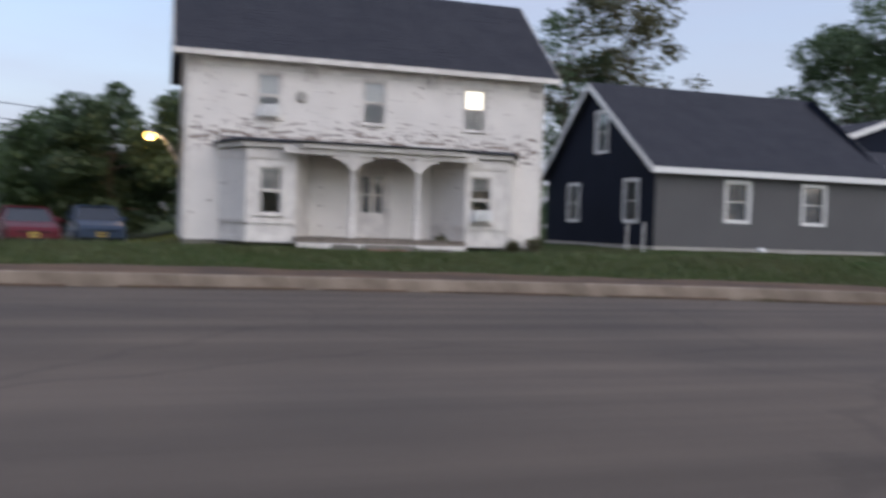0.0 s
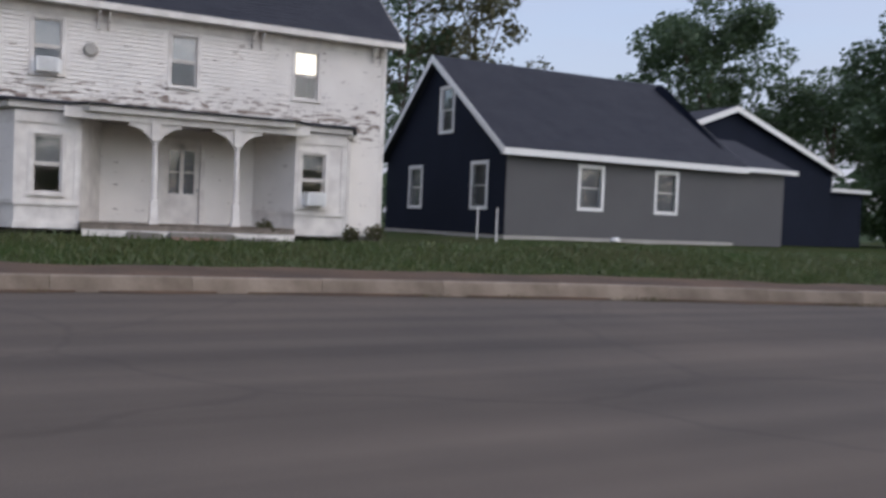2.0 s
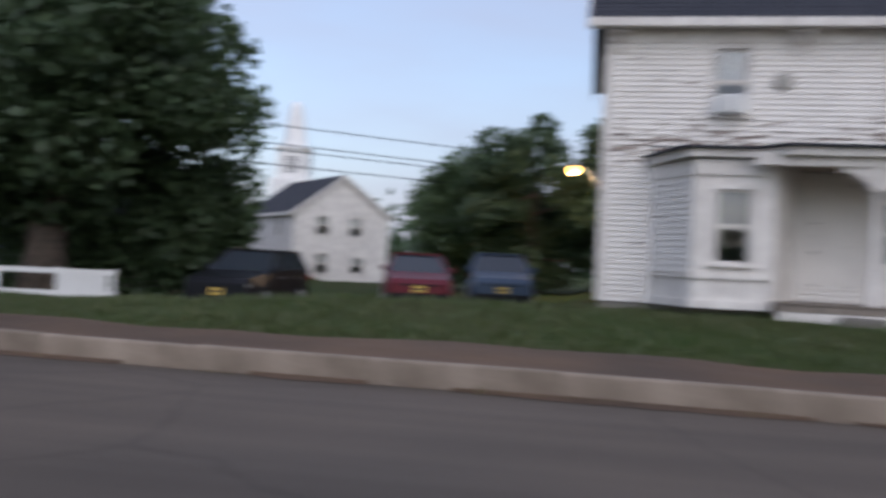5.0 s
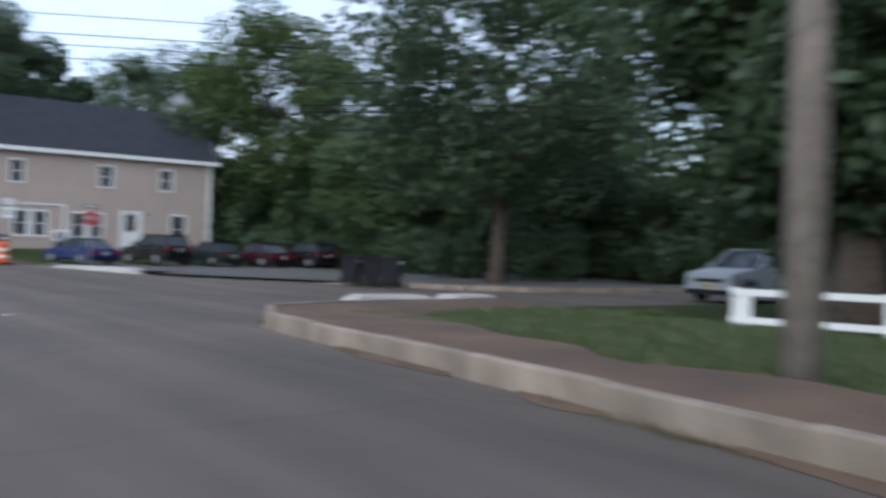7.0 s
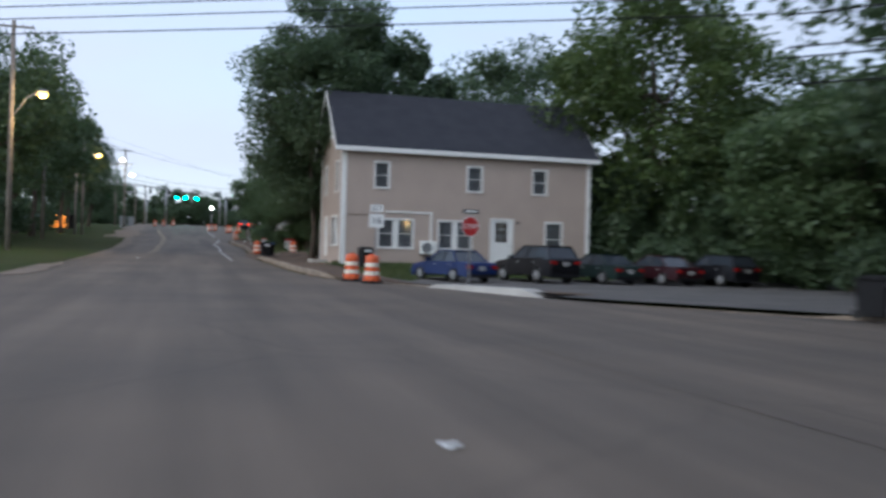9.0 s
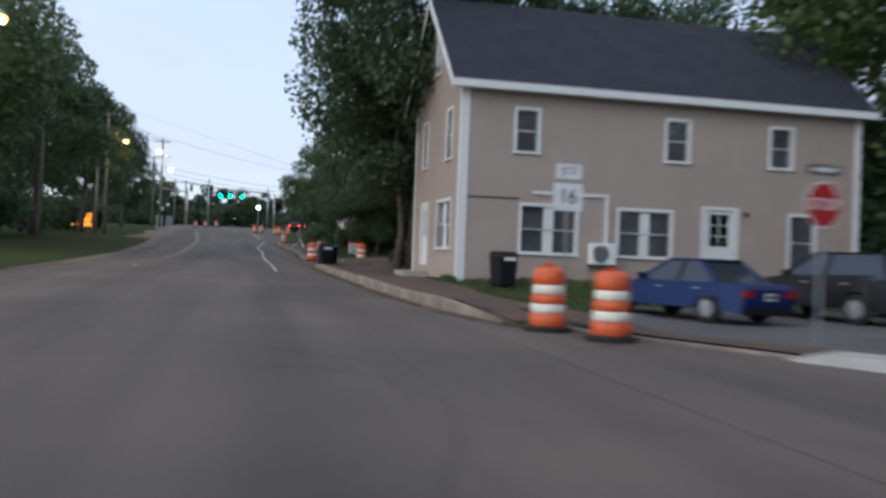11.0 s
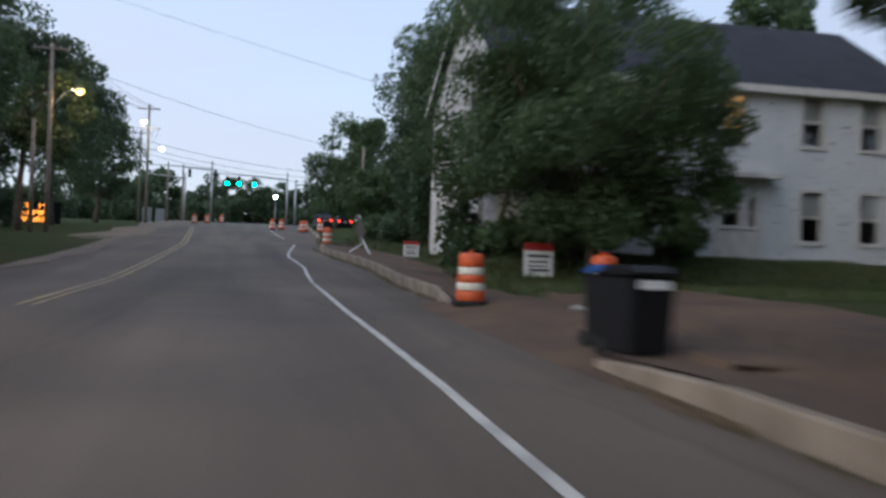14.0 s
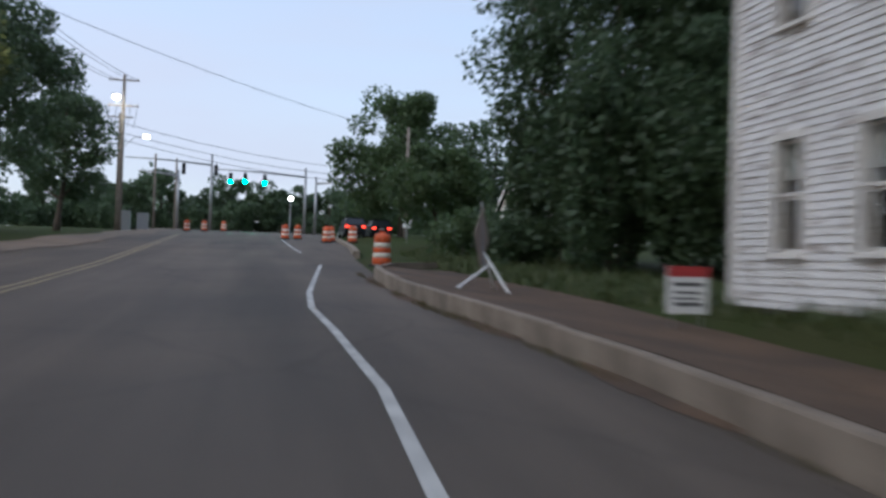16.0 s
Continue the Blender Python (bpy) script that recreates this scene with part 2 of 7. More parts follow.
M["wood_pole"] = node_mat("weathered pole wood", (0.27, 0.23, 0.19), 0.9, second=(0.16, 0.135, 0.11), scale=5, amount=0.8, bump=0.4, bump_scale=20)
M["steel"] = node_mat("galvanized steel", (0.42, 0.42, 0.42), 0.45, metal=0.7, scale=4, amount=0.4)
M["black"] = node_mat("black plastic", (0.014, 0.014, 0.016), 0.65, scale=4, amount=0.4, spec=0.2)
M["rubber"] = node_mat("tyre rubber", (0.018, 0.018, 0.018), 0.85, scale=8, amount=0.4)
M["orange"] = node_mat("orange plastic", (0.72, 0.12, 0.028), 0.5, second=(0.45, 0.09, 0.03), scale=5, amount=0.6)
M["sheeting"] = node_mat("white reflective sheeting", (0.8, 0.74, 0.62), 0.4, scale=8, amount=0.3)
M["red_paint"] = node_mat("red enamel", (0.45, 0.03, 0.03), 0.4, scale=5, amount=0.3)
M["sign_white"] = node_mat("sign white", (0.86, 0.86, 0.83), 0.45, scale=5, amount=0.25)
M["ink"] = node_mat("black ink", (0.02, 0.02, 0.02), 0.6, scale=5, amount=0.2)
M["leaf_dark"] = leaf_mat("dark leaves", (0.066, 0.106, 0.052), (0.098, 0.142, 0.068))
M["leaf_mid"] = leaf_mat("green leaves", (0.084, 0.134, 0.056), (0.118, 0.168, 0.07))
M["leaf_light"] = leaf_mat("light leaves", (0.07, 0.115, 0.03), (0.11, 0.15, 0.045))
M["leaf_dry"] = leaf_mat("thin olive leaves", (0.09, 0.095, 0.045), (0.13, 0.12, 0.06))
M["lamp_warm"] = glow_mat("sodium lamp", (1.0, 0.56, 0.12), 4.0)
M["lamp_cool"] = glow_mat("led lamp", (1.0, 0.93, 0.8), 25)
M["green_light"] = glow_mat("green signal", (0.02, 1.0, 0.42), 120.0)
M["amber_led"] = glow_mat("amber message lamps", (1.0, 0.28, 0.03), 3.0)
M["red_light"] = glow_mat("red tail lamp", (1.0, 0.06, 0.03), 2.5)
M["plate"] = node_mat("number plate", (0.62, 0.42, 0.08), 0.4, scale=10, amount=0.3)
M["plate_pale"] = node_mat("pale number plate", (0.6, 0.6, 0.58), 0.4, scale=10, amount=0.3)
M["tail_red"] = node_mat("tail lamp lens", (0.30, 0.015, 0.015), 0.2, scale=10, amount=0.3)
M["head_lens"] = node_mat("headlamp lens", (0.55, 0.55, 0.55), 0.12, scale=10, amount=0.3)

# ---- small building helpers ----


def box(bm, x0, x1, y0, y1, z0, z1):
    v = [bm.verts.new(p) for p in ((x0, y0, z0), (x1, y0, z0), (x1, y1, z0), (x0, y1, z0), (x0, y0, z1), (x1, y0, z1), (x1, y1, z1), (x0, y1, z1))]
    for f in ((0, 3, 2, 1), (4, 5, 6, 7), (0, 1, 5, 4), (1, 2, 6, 5), (2, 3, 7, 6), (3, 0, 4, 7)):
        bm.faces.new([v[i] for i in f])
    return v


def prism(bm, outline, axis, lo, hi):
    """A solid with that outline (counter-clockwise or not), drawn out along an axis."""
    def put(p, d):
        return {"x": (d, p[0], p[1]), "y": (p[0], d, p[1]), "z": (p[0], p[1], d)}[axis]
    a = [bm.verts.new(put(p, lo)) for p in outline]
    b = [bm.verts.new(put(p, hi)) for p in outline]
    k = len(outline)
    bm.faces.new(a)
    bm.faces.new(b[::-1])
    for i in range(k):
        bm.faces.new((a[i], b[i], b[(i + 1) % k], a[(i + 1) % k]))


def tube(bm, points, radii, sides=8):
    """A round, tapered tube through the points."""
    rings = []
    pts = [Vector(p) for p in points]
    for i, p in enumerate(pts):
        d = (pts[min(i + 1, len(pts) - 1)] - pts[max(i - 1, 0)]).normalized()
        s = d.cross(Vector((0.13, 0.31, 0.94))).normalized()
        if s.length < 0.1:
            s = d.cross(Vector((1, 0, 0))).normalized()
        u = d.cross(s)
        rings.append([bm.verts.new(p + (s * math.cos(a) + u * math.sin(a)) * radii[i]) for a in [2 * math.pi * k / sides for k in range(sides)]])
    for r, q in zip(rings, rings[1:]):
        for k in range(sides):
            bm.faces.new((r[k], r[(k + 1) % sides], q[(k + 1) % sides], q[k]))
    bm.faces.new(rings[0][::-1])
    bm.faces.new(rings[-1])


def mesh_of(bm, name, material, bevel=0.0):
    if bevel:
        bmesh.ops.bevel(bm, geom=bm.edges[:], offset=bevel, segments=2, affect="EDGES", clamp_overlap=True)
    bmesh.ops.recalc_face_normals(bm, faces=bm.faces[:])
    me = bpy.data.meshes.new(name)
    bm.to_mesh(me)
    bm.free()
    me.materials.append(material)
    return me


def part(name, bm, material, parent=None, label="", bevel=0.0, at=None):
    ob = new(name, mesh_of(bm, name, material, bevel))
    if parent is not None:
        ob.parent = parent
    if at is not None:
        ob.matrix_basis = at
    if label:
        ob["label"] = label
    return ob


def smooth(ob):
    for p in ob.data.polygons:
        p.use_smooth = True
    return ob


def thing(name, m, label, category, group="", kind=""):
    ob = new(name)
    ob.empty_display_size = 0.2
    ob.matrix_basis = m
    return tagged(ob, label, category, group, kind)


def raw(name, verts, faces, material, parent=None):
    me = bpy.data.meshes.new(name)
    me.from_pydata(verts, [], faces)
    me.update()
    me.materials.append(material)
    ob = new(name, me)
    if parent is not None:
        ob.parent = parent
    return ob


def lerp_table(table, y):
    return float(np.interp(y, [p[0] for p in table], [p[1] for p in table]))

# ---- ground, road, kerbs ----
RISE = [(15, 0.0), (31, 0.27), (43, 0.45), (56, 0.62), (66, 0.82), (75, 0.98), (85, 1.4), (93, 1.75), (100, 2.1), (174, 5.3), (190, 5.8), (240, 6.0)]
KERB = [(-90, -24), (-75, -17), (-60, -11.5), (-46, -7.2), (-37.7, -4.4), (-29, -1.7), (-21.5, -0.4), (-17.6, -0.35), (-12.5, -0.3), (-7.5, 0.3), (-4.5, 0.5), (-1.5, 0.35),
        (29.5, 1.2), (33.7, 0.75), (41, 0.6), (50, 0.65), (58, 0.5), (66, 0.4), (72, 0.7), (80, 1.6), (85, 1.85), (92, 1.5), (98, 0.7), (108, 1.2), (122, 2.3), (150, 3.6), (200, 5), (260, 7)]
FACE = [(-90, -25), (-75, -18), (-60, -12.4), (-46, -8.3), (-37.5, -5.2), (-34, -4.1), (-30, -3.0), (-26, -2.15), (-23, -1.75), (-20, -1.5), (-16, -1.3), (-12, -0.88), (-8, -0.4), (-4, -0.03), (-2.6, 0.08), (-1.3, 0.26),
        (30.5, 0.85), (33, 0.5), (38, 0.25), (50, 0.25), (59, 0.36), (66, 0.6), (70, 0.8), (76, 0.93), (80, 1.08), (82, 1.1), (84.5, 1.0), (87, 0.83), (89, 0.62), (93, 0.42), (98, 0.4), (108, 1.2), (122, 2.3), (150, 3.6), (200, 5), (260, 7)]
LEFT = [(-90, -36), (-60, -23), (-40, -16), (-20, -13), (20, -11.5), (57, -10.8), (90, -10.6), (160, -11.5), (260, -9)]
FAR_EDGE = [(1.0, 30.5), (2.4, 28.2), (3.9, 26), (6.4, 22), (11, 14.8), (13.5, 10.6), (16, 8.8), (20, 8.0), (70, 7.4)]
NEAR_EDGE = [(0.3, -1.3), (0.85, 0.1), (1.8, 1.0), (4.5, 1.9), (8, 2.1), (70, 1.6)]


def rise(y):
    return lerp_table(RISE, y)


def kerb_x(y):
    return lerp_table(KERB, y)


def face_x(y):
    """Where the upright face of the kerb stands."""
    return lerp_table(FACE, y)


def kerb_full(y):
    """How much of its full height the kerb has: it runs down at both sides of the driveway."""
    if 15 < y < 34:
        return 0.12 + 0.88 * min(max((y - 29.6) / 3.4, 0), 1)
    return 0.12 + 0.88 * min(max((60.1 - y) / 3.2 if y < 63 else (y - 67.4) / 2.4, 0), 1)


def bank(x, y):
    """Height of the land beside the road."""
    base = rise(y)
    d = x - kerb_x(y)
    if d > 0:
        if y < -1:
            dip = 0.38 * min(max((d - 6.5) / 2.0, 0), 1) * min(max((y + 20.6) / 1.5, 0), 1)
            return 0.14 + (0.53 + 0.11 * min(max((-32 - y) / 3, 0), 1)) * min(max((d - 1.2) / 4.0, 0), 1) * min(max((-8 - y) / 8, 0.15), 1) - dip
        if y < 30:
            return 0.06 + 0.1 * min(max((x - 18) / 8, 0), 1)
        if y < 38:
            return 0.05 + (base + 0.1) * min(max(2.6 - d, 0), 1) if d < 2.6 else 0.05
        k = min(max((y - 38) / 4.5, 0), 1)
        if 71 < y < 91 and d > 1.9:
            side = min((y - 71) / 3, (91 - y) / 3, 1)
            lift = min((d - 1.9) / 0.5, 1) * side
            return (base + 0.13) * (1 - lift) + max(2.0, base + 0.13) * lift
        return 0.05 * (1 - k) + k * (base + 0.13 + 0.22 * min(d / 5, 1)) if d > 2.4 else base + 0.13
    return base + (0.04 - 0.075 * min(max((y - 90) / 30, 0), 1)) * min(-d - 9, 9) if d < -9 else base


def in_road(x, y):
    k = kerb_x(y)
    if lerp_table(LEFT, y) + 0.6 < x < k + 0.65:
        return True
    if -30 < y < -10 and x <= -10:
        return True
    return x > 0 and lerp_table(NEAR_EDGE, x) - 0.5 < y < lerp_table(FAR_EDGE, x) + 0.6


def land(x, y):
    h = bank(x, y)
    lump = 0.05 * noise.noise(Vector((x * 0.35, y * 0.35, 3))) + 0.03 * noise.noise(Vector((x * 1.3, y * 1.3, 8)))
    if in_road(x, y):
        return min(h, rise(y)) - 0.14 if x < kerb_x(y) + 0.7 else -0.14
    return h + lump


def build_ground():
    xs = [-1500, -600, -250, -120] + [float(v) for v in np.arange(-70, -14, 2.0)] + [float(v) for v in np.arange(-14, 24, 0.5)] + [float(v) for v in np.arange(24, 80, 2.0)] + [120, 250, 600, 1500]
    ys = [-1500, -600, -250, -130] + [float(v) for v in np.arange(-90, 130, 0.8)] + [float(v) for v in np.arange(130, 260, 3)] + [300, 420, 700, 1800]
    verts = [(x, y, land(x, y)) for y in ys for x in xs]
    w = len(xs)
    faces = [(j * w + i, j * w + i + 1, (j + 1) * w + i + 1, (j + 1) * w + i) for j in range(len(ys) - 1) for i in range(w - 1)]
    ob = raw("ground", verts, faces, M["grass"])
    for p in ob.data.polygons:
        p.use_smooth = True
    tagged(ob, "uneven mown grass and weeds on the verges and lots", "ground", kind="structure")


def strip(name, left, right, ys, zf, material, label, category, lift=0.0, cols=6):
    verts, faces = [], []
    for y in ys:
        a, b = left(y), right(y)
        for i in range(cols + 1):
            x = a + (b - a) * i / cols
            verts.append((x, y, zf(x, y) + lift))
    w = cols + 1
    for j in range(len(ys) - 1):
        for i in range(cols):
            faces.append((j * w + i, j * w + i + 1, (j + 1) * w + i + 1, (j + 1) * w + i))
    ob = raw(name, verts, faces, material)
    return tagged(ob, label, category, kind="structure")


build_ground()
Y = [float(v) for v in np.arange(-90, 262, 2.0)]
strip("road", lambda y: lerp_table(LEFT, y), lambda y: max(kerb_x(y), face_x(y)) + 0.02, Y, lambda x, y: rise(y), M["asphalt"], "worn dark asphalt main road climbing a low hill", "road", cols=10)
# side road from which the car comes, and the flared mouth of the side street
strip("road", lambda y: -90.0, lambda y: lerp_table(LEFT, y) + 0.1, [float(v) for v in np.arange(-31, -9, 2.0)], lambda x, y: 0.0, M["asphalt"], "asphalt side road that meets the main road", "road", lift=0.004, cols=8)
side_v, side_f = [], []
sx = [0.3, 0.85, 1.4, 2, 2.6, 3.9, 5, 6.4, 8, 11, 13.5, 16, 20, 30, 45, 70]
for x in sx:
    a, b = lerp_table(NEAR_EDGE, x), lerp_table(FAR_EDGE, x)
    for i in range(9):
        y = a + (b - a) * i / 8
        side_v.append((x, y, (rise(y) if x < 4 else rise(y) * max(0, 1 - (x - 4) / 4)) + 0.004))
for j in range(len(sx) - 1):
    for i in range(8):
        side_f.append((j * 9 + i, (j + 1) * 9 + i, (j + 1) * 9 + i + 1, j * 9 + i + 1))
tagged(raw("road", side_v, side_f, M["asphalt"]), "flared asphalt mouth of a side street", "road", kind="structure")
# bare earth behind the kerb
strip("verge", lambda y: face_x(y) + 0.16, lambda y: kerb_x(y) + 0.85 + 0.24 * math.sin(y * 0.9) + 0.16 * math.sin(y * 2.3), [float(v) for v in np.arange(-90, -1.6, 0.6)],
      lambda x, y: max(land(x, y) + 0.04, 0.245 + 0.05 * min(x - face_x(y) - 0.16, 1.5)) + 0.02 * noise.noise(Vector((x * 1.4, y * 1.4, 2))) * min((x - face_x(y) - 0.16) * 3, 1), M["dirt"], "strip of bare trodden earth behind the kerb", "verge", lift=0.01, cols=7)
strip("pavement", lambda y: face_x(y) + 0.16, lambda y: kerb_x(y) + 2.35 + 0.9 * min(max((y - 49) / 5, 0), 1), [float(v) for v in np.arange(30, 59.6, 1.0)],
      lambda x, y: max(rise(y) + 0.14 * kerb_full(y) ** 0.5 + 0.09 * kerb_full(y) * min(max(1 - (x - face_x(y) - 0.16) / 1.5, 0), 1) - (0.11 * min(max((x - kerb_x(y) - 1.67) / 0.68, 0), 1) + (0.09 if y < 30.5 and x > kerb_x(y) + 0.9 else 0)) * min(max((41 - y) / 3, 0), 1), land(x, y) + 0.05 if y > 49 and x > kerb_x(y) + 1.6 else -9), M["dirt"], "unpaved footpath of brown gravel behind the kerb", "footpath", lift=0.03, cols=6)
strip("pavement", lambda y: kerb_x(y) - 0.4, lambda y: kerb_x(y) + 3.6 + 2.2 * min((y - 57.8) / 4, 1) - 1.6 * min(max((y - 66) / 3, 0), 1) + 0.2 * math.sin(y * 1.7), [float(v) for v in np.arange(57.8, 68.7, 0.8)],
      lambda x, y: max(rise(y) + min(0.14, 0.1 * (x - kerb_x(y)) + 0.01), land(x, y) + 0.05 if x > kerb_x(y) + 0.8 else -9), M["dirt"], "gravel driveway that crosses the footpath", "driveway", lift=0.03, cols=16)
strip("pavement", lambda y: face_x(y) + 0.16, lambda y: kerb_x(y) + 2.1, [float(v) for v in np.arange(67.6, 99.1, 0.9)],
      lambda x, y: rise(y) + 0.14 * kerb_full(y) ** 0.5 + 0.13 * kerb_full(y) * min(max(1 - (x - face_x(y) - 0.16) / 1.3, 0), 1), M["dirt"], "unpaved footpath of brown gravel behind the kerb", "footpath", lift=0.03, cols=6)
strip("verge", lambda y: lerp_table(LEFT, y) - 1.9 - 0.4 * math.sin(y * 0.31), lambda y: lerp_table(LEFT, y) + 1.1 + 0.35 * math.sin(y * 0.23) + 0.15 * math.sin(y * 0.8), [float(v) for v in np.arange(30, 200, 1.5)],
      lambda x, y: rise(y) + 0.012, M["sand"], "worn brown gravel shoulder of the road", "road shoulder", lift=0.01, cols=3)
# gravel lot before the tan house
lot_v, lot_f = [], []
lx = [1.6, 3, 5, 7, 9, 12, 15, 18, 22, 27]
for x in lx:
    a, b = lerp_table(FAR_EDGE, x), 38.6 if x > 6 else (34.6 if x > 4 else 32.5)
    for i in range(9):
        y = a + (b - a) * i / 8
        lot_v.append((x, y, max(bank(x, y), 0.03) + 0.075))
for j in range(len(lx) - 1):
    for i in range(8):
        lot_f.append((j * 9 + i, (j + 1) * 9 + i, (j + 1) * 9 + i + 1, j * 9 + i + 1))
tagged(raw("parking_lot", lot_v, lot_f, M["lot"]), "dusty gravel parking lot beside the side street", "parking lot", kind="structure")


def kerb_run(points, name="kerb", label="row of worn pale granite kerb stones", w=0.17, h=0.3, step=1.9):
    """Kerb stones laid end to end along a line of (x, y)."""
    th = thing(name, pose(points[0][0], points[0][1], 0), label, "kerb", kind="structure")
    base = Vector((points[0][0], points[0][1], 0))
    dense = []
    for p, q in zip(points, points[1:]):
        p, q = Vector(p), Vector(q)
        k = max(1, int((q - p).length / 0.25))
        dense += [p.lerp(q, i / k) for i in range(k)]
    dense.append(Vector(points[-1]))
    run, stones = 0.0, []
    cur = [dense[0]]
    for p, q in zip(dense, dense[1:]):
        run += (q - p).length
        cur.append(q)
        if run >= step:
            stones.append(cur)
            cur, run = [q], 0.0
    if len(cur) > 1:
        stones.append(cur)
    for s in stones:
        a, b = s[0], s[-1]
        d = (b - a)
        ln = d.length
        if ln < 0.1:
            continue
        ang = math.atan2(d.y, d.x)
        za, zb = (rise(a.y) if a.x < 4 else 0), (rise(b.y) if b.x < 4 else 0)
        fa, fb = kerb_full(a.y), kerb_full(b.y)
        bm = bmesh.new()
        jit = random.uniform(-0.012, 0.012)
        prism(bm, [(0.0, -0.2), (0.0, 0.02), (0.025, h - 0.025 + jit), (0.04, h + jit), (w, h + jit), (w, -0.2)], "x", 0.003, ln - 0.003)
        for v in bm.verts:
            v.co.y = -v.co.y
            if v.co.z > 0.03:
                v.co.z *= fa + (fb - fa) * v.co.x / ln
            v.co.z += (zb - za) * v.co.x / ln
        part("kerb_stone", bm, M["granite"], th, at=Matrix.Translation(Vector((a.x, a.y, za)) - base) @ pose(0, 0, 0, 0, 0, math.degrees(ang)))


kerb_a = [(face_x(y), y) for y in np.arange(-75, -1.4, 1.2)] + [(0.26, -1.3), (0.44, -0.6), (0.74, 0.02), (1.2, 0.55), (1.85, 0.95), (4.0, 1.7), (8, 2.1)]
kerb_run(kerb_a, h=0.27)
kerb_run([(9.5, 17.2), (6.4, 22), (3.9, 26)], label="row of sunken kerb stones along the lot", w=0.3, h=0.1)
kerb_b = [(3.9, 26), (2.95, 27.7), (2.15, 29.1), (1.45, 30.4)] + [(face_x(y), y) for y in np.arange(31.5, 59.6, 1.2)]
kerb_run(kerb_b, h=0.26)
kerb_c = [(face_x(y), y) for y in np.arange(67.6, 97.6, 1.2)] + [(0.85, 98.4), (1.5, 99.2), (2.6, 99.8)]
kerb_run(kerb_c)
kerb_run([(face_x(y), y) for y in np.arange(112, 170, 1.6)], w=0.3, h=0.18)
kerb_run([(9.5, 17.2), (10.6, 15.5), (12.4, 13.4), (13.7, 10.6), (16, 8.8), (20, 8.1), (34, 7.8)], w=0.3, h=0.18)


def paint_line(name, pts, width, material, label, gaps=None):
    verts, faces = [], []
    pts = [Vector(p) for p in pts]
    dense = []
    for p, q in zip(pts, pts[1:]):
        k = max(1, int((q - p).length / 0.8))
        dense += [p.lerp(q, i / k) for i in range(k)]
    dense.append(pts[-1])
    for i, p in enumerate(dense):
        d = (dense[min(i + 1, len(dense) - 1)] - dense[max(i - 1, 0)]).normalized()
        s = Vector((-d.y, d.x))
        for e in (-0.5, 0.5):
            c = p + s * width * e
            verts.append((c.x, c.y, rise(c.y) + 0.009))
    for i in range(len(dense) - 1):
        if gaps and gaps(dense[i]):
            continue
        faces.append((2 * i, 2 * i + 1, 2 * i + 3, 2 * i + 2))
    tagged(raw(name, verts, faces, material), label, "road marking", kind="structure")


paint_line("road_marking", [(-1.7, 52.5), (-1.57, 58), (-1.55, 62), (-1.56, 66), (-1.5, 70), (-1.45, 75), (-1.35, 79), (-1.22, 82), (-1.3, 86), (-1.42, 89), (-1.3, 92), (-1.05, 95), (-0.66, 99.5), (-0.4, 102.5)], 0.11, M["line"], "worn white edge line on asphalt")
paint_line("road_marking", [(-0.55, 113), (-0.7, 122), (-0.75, 138), (-0.6, 150)], 0.11, M["line"], "worn white edge line on asphalt")
for off in (-0.1, 0.14):
    paint_line("road_marking", [(-6.9 + off, 66), (-6.6 + off, 80), (-6.4 + off, 100), (-7.4 + off, 125), (-8.2 + off, 144)], 0.11, M["yellow"], "faded yellow centre line on asphalt")
paint_line("road_marking", [(-9.6, -33.6), (-6.9, -36.6), (-4.5, -43)], 0.28, M["line"], "white painted line at the road edge")
# pale concrete ramps at the kerb corners
for cx, cy, w, d, rz in ((5.4, 2.75, 2.4, 1.0, -8), (7.7, 2.75, 1.6, 1.0, 0), (5.0, 24.6, 5.2, 1.1, -57)):
    bm = bmesh.new()
    box(bm, -w / 2, w / 2, -d / 2, d / 2, -0.1, 0.16)
    for v in bm.verts:
        if v.co.z > 0:
            v.co.x *= 0.7
            v.co.y *= 0.75
    ob = part("kerb_ramp", bm, M["concrete"], bevel=0.03)
    ob.matrix_basis = pose(cx, cy, 0.15, 0, 0, rz)
    tagged(ob, "pale concrete kerb ramp at the street corner", "kerb ramp", kind="structure")

# worn corner of the side street: bare soil behind the rounded kerb
corner_v, corner_f = [], []
corner = [Vector(p) for p in ((0.1, -3.0), (0.26, -1.4), (0.46, -0.65), (0.8, 0.0), (1.9, 0.88), (3.0, 1.2), (4.2, 1.5), (6.0, 1.7), (8.0, 1.85))]
for i, p in enumerate(corner):
    d = (corner[min(i + 1, 8)] - corner[max(i - 1, 0)]).normalized()
    inward = Vector((d.y, -d.x))
    deep = 2.3 + 0.35 * math.sin(i * 1.7)
    for k in range(6):
        q = p + inward * (0.12 + (deep + 0.25) * k / 5)
        corner_v.append((q.x, q.y, 0.25 + (land(q.x, q.y) + 0.05 - 0.25) * (k / 5) ** 1.5 + 0.01 * noise.noise(Vector((q.x * 2, q.y * 2, 5)))))
    if i:
        a = (i - 1) * 6
        corner_f += [(a + k, a + k + 1, a + k + 7, a + k + 6) for k in range(5)]
tagged(raw("verge", corner_v, corner_f, M["dirt"]), "worn brown soil behind the rounded kerb", "verge", kind="structure")

